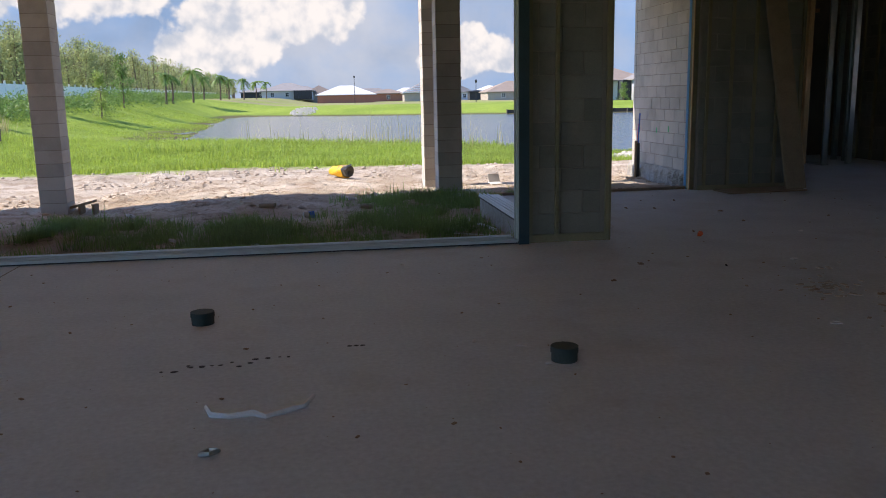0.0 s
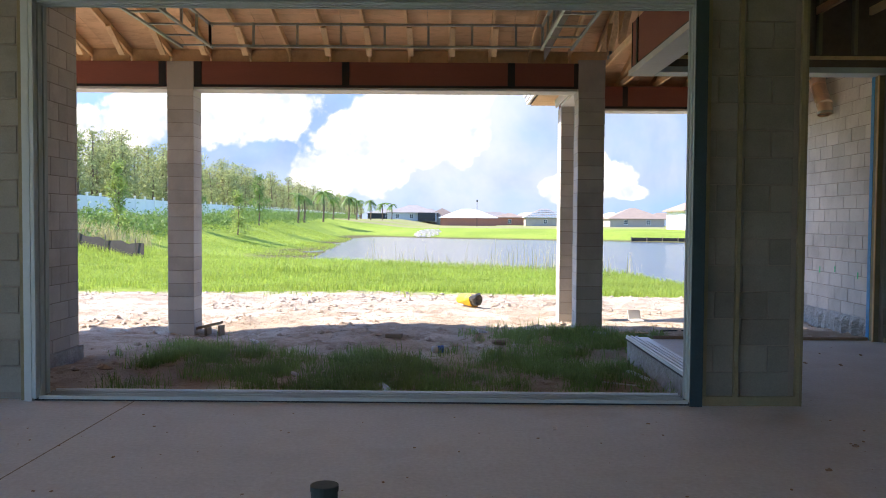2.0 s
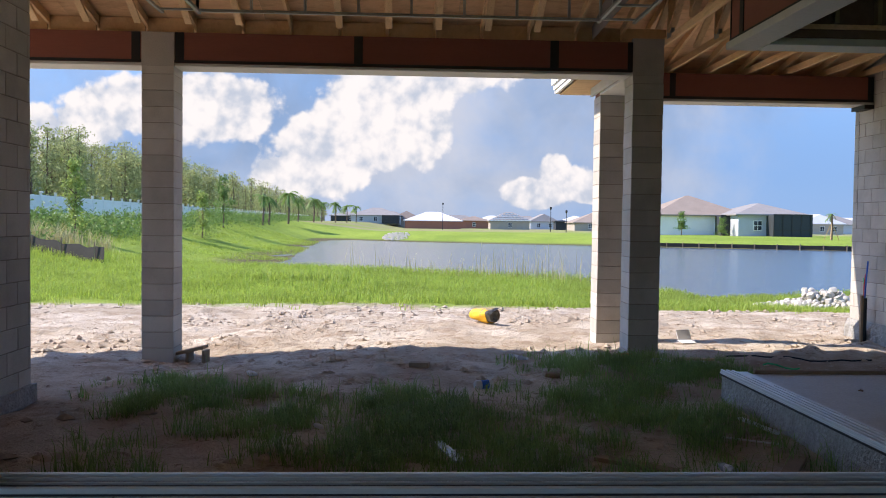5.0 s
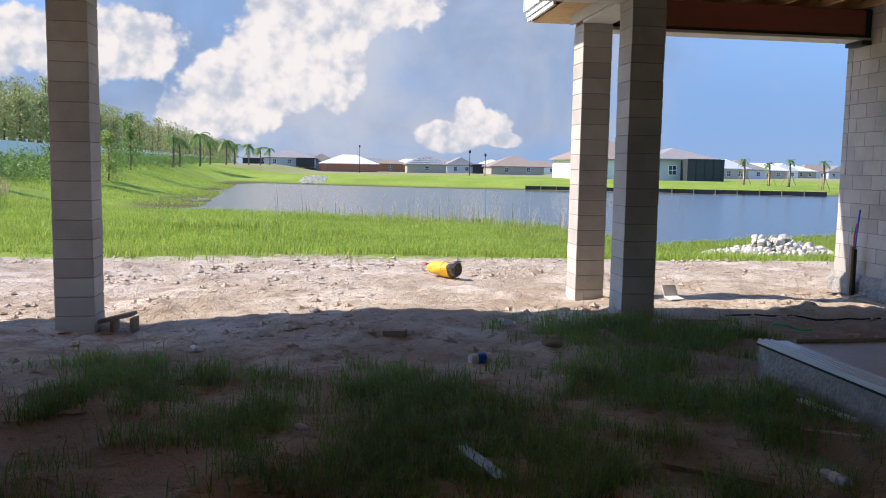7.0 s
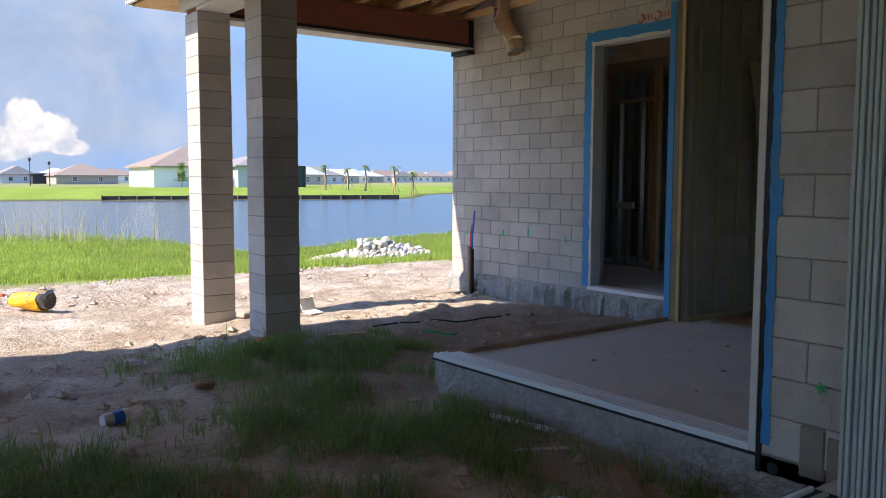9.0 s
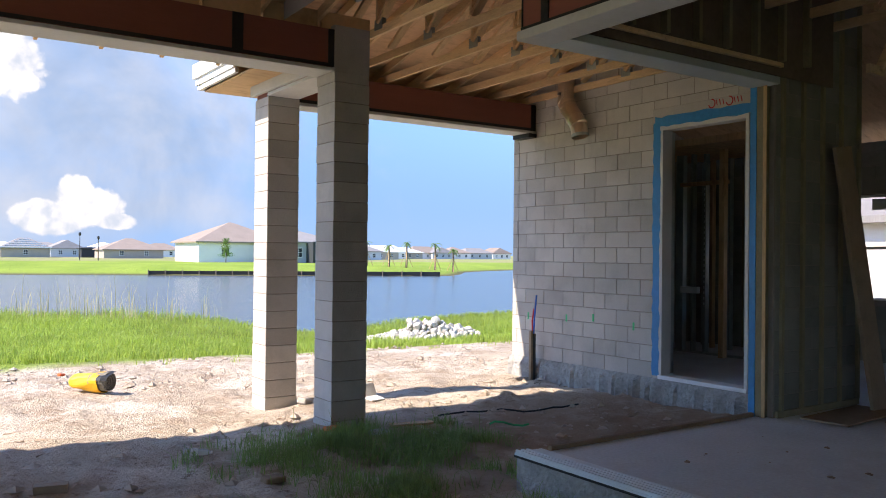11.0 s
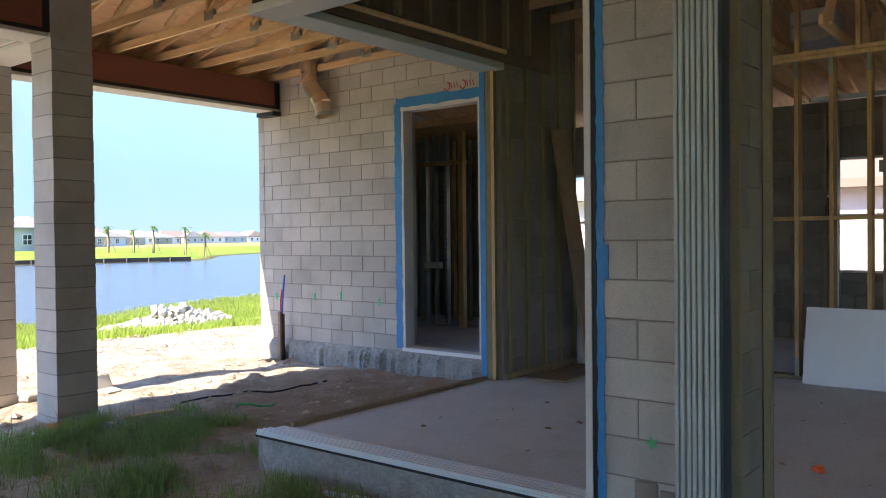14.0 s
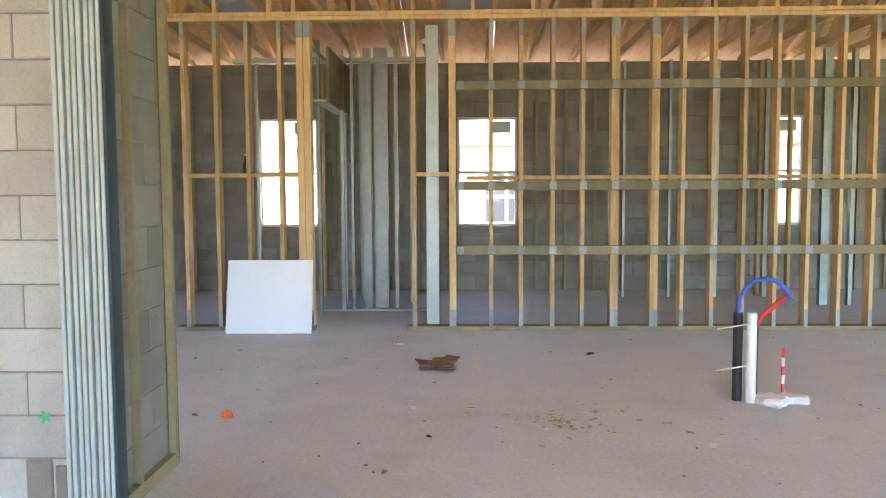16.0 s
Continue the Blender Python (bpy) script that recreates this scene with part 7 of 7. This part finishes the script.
# white board leaning on the studs
single("white_board", Build().soft(-0.435, 0.435, -0.008, 0.008, 0, 0.745, 0.003, pose(6.62, 6.965, 0.0, -13.5, 0, -90)), "gypsum", "square white board leaning against the stud wall", "board")
# plank and plywood by the return wall
single("leaning_plank", Build().soft(-0.14, 0.14, -0.02, 0.02, 0, 2.62, 0.004, pose(6.36, 9.50, 0.0, -5, -7, 0)), "scrap", "wide brown plank leaning against the block wall", "plank")
single("plywood_sheet", Build().soft(-0.55, 0.55, -0.22, 0.22, 0.0, 0.018, 0.003, pose(5.85, 9.50, 0.003, 0, 0, 4)), "scrap", "brown plywood offcut lying on the floor", "plywood")
# plumbing stub in the middle of the room
qx, qy = 4.0, 3.07
pg = thing("plumbing_stub", qx, qy, 0, "cluster of white and black pipes with looped blue tubing", "plumbing")
part("white_pipe", Build().tube([(qx, qy, -0.05), (qx, qy, 0.60), (qx, qy, 0.61)], [0.033, 0.033, 0.026], 14), "pvc", pg)
part("black_pipe", Build().tube([(qx + 0.05, qy + 0.075, -0.05), (qx + 0.05, qy + 0.075, 0.60)], 0.032, 12), "dark", pg)
part("black_pipe", Build().tube([(qx + 0.1, qy - 0.05, -0.05), (qx + 0.09, qy - 0.05, 0.55)], 0.028, 12), "dark", pg)
lp = [(qx + 0.05, qy + 0.075, 0.55)] + [(qx + 0.05 - 0.02 * k, qy + 0.09 - 0.30 * (1 - math.cos(k * 0.42)) / 2 * 1.05, 0.62 + 0.22 * math.sin(k * 0.40)) for k in range(1, 8)]
part("blue_tube", Build().tube(lp, 0.014, 8), "pex_blue", pg, "bent blue water tube")
part("red_tube", Build().tube([(qx + 0.09, qy - 0.06, 0.5), (qx + 0.07, qy - 0.10, 0.58), (qx + 0.03, qy - 0.26, 0.74)], 0.016, 8), "pex_red", pg, "red water tube")
part("tie", Build().tube([(qx - 0.03, qy + 0.24, 0.50), (qx - 0.02, qy + 0.05, 0.53), (qx - 0.03, qy - 0.02, 0.53)], 0.005, 5), "litter", pg)
part("tie", Build().tube([(qx - 0.03, qy + 0.24, 0.22), (qx - 0.02, qy + 0.05, 0.25), (qx - 0.03, qy - 0.02, 0.26)], 0.005, 5), "litter", pg)
rp = thing("striped_stake", qx + 0.07, qy - 0.24, 0, "short red and white striped stake in a rag", "stake")
for k in range(5):
    part("band", Build().tube([(qx + 0.07, qy - 0.24, 0.05 + k * 0.06), (qx + 0.07, qy - 0.24, 0.11 + k * 0.06)], 0.012, 10), "pex_red" if k % 2 == 0 else "litter", rp)
rg = thing("white_rag", qx, qy - 0.14, 0, "crumpled white plastic around the pipes", "rag")
for k in range(8):
    part("fold", Build().soft(-0.09, 0.09, -0.05, 0.05, 0, 0.05, 0.018, pose(qx - 0.05 + r2.uniform(-0.05, 0.05), qy - 0.14 + r2.uniform(-0.16, 0.10), 0.0, r2.uniform(-12, 12), r2.uniform(-12, 12), r2.uniform(0, 360))), "litter", rg)
bl2 = thing("window_bottle", STUD_X, 7.22, 1.60, "dark drink bottle standing on stud blocking", "bottle")
part("body", Build().tube([(STUD_X, 7.22, 1.60), (STUD_X, 7.22, 1.70), (STUD_X, 7.22, 1.74), (STUD_X, 7.22, 1.79)], [0.035, 0.035, 0.018, 0.014], 12), "bronze", bl2)
part("cap", Build().tube([(STUD_X, 7.22, 1.79), (STUD_X, 7.22, 1.81)], 0.016, 10), "litter", bl2)
for y0, w_, nm in ((7.45, 0.42, "air_duct_box"), (4.9, 0.55, "air_duct_box")):
    dcx = thing(nm, STUD_X + 0.5, y0, 3.22, "pale insulated duct box above the partition", "duct", "duct boxes")
    part("box", Build().soft(STUD_X + 0.3, STUD_X + 0.8, y0 - w_ / 2, y0 + w_ / 2, 3.40, 3.72, 0.02), "soffit", dcx)
    part("tape", Build().box(STUD_X + 0.296, STUD_X + 0.3, y0 - w_ / 2, y0 + w_ / 2, 3.54, 3.58), "steel", dcx)
# upper framing over the partition
uf = thing("upper_stud_wall", STUD_X, 6, 3.22, "short studs and plates framing above the partition", "stud wall", kind="structure")
for y in (7.9, 7.5, 6.95, 6.7, 6.1, 5.5, 4.9, 4.3, 3.7, 3.1, 2.5, 1.9, 1.3):
    part("stud", Build().box(STUD_X - 0.05, STUD_X + 0.05, y - 0.02, y + 0.02, STUD_TOP + 0.085, 4.5), "lumber", uf)

# ---------------------------------------------------------------- block faces last
for x, y, label in COLS:
    column(x, y, label)
for job in PENDING:
    wall, origin, along, length, z0, z1, depth, holes, mat, first, as_parts = job
    if length > 0:
        block_wall(wall, origin, along, length, z0, z1, depth, holes, mat, first, as_parts)

# the far land's things take its turn
for ob in list(scene.objects):
    if ob.parent is None and ob.name.split(".")[0] in FAR_KINDS:
        turned(ob)
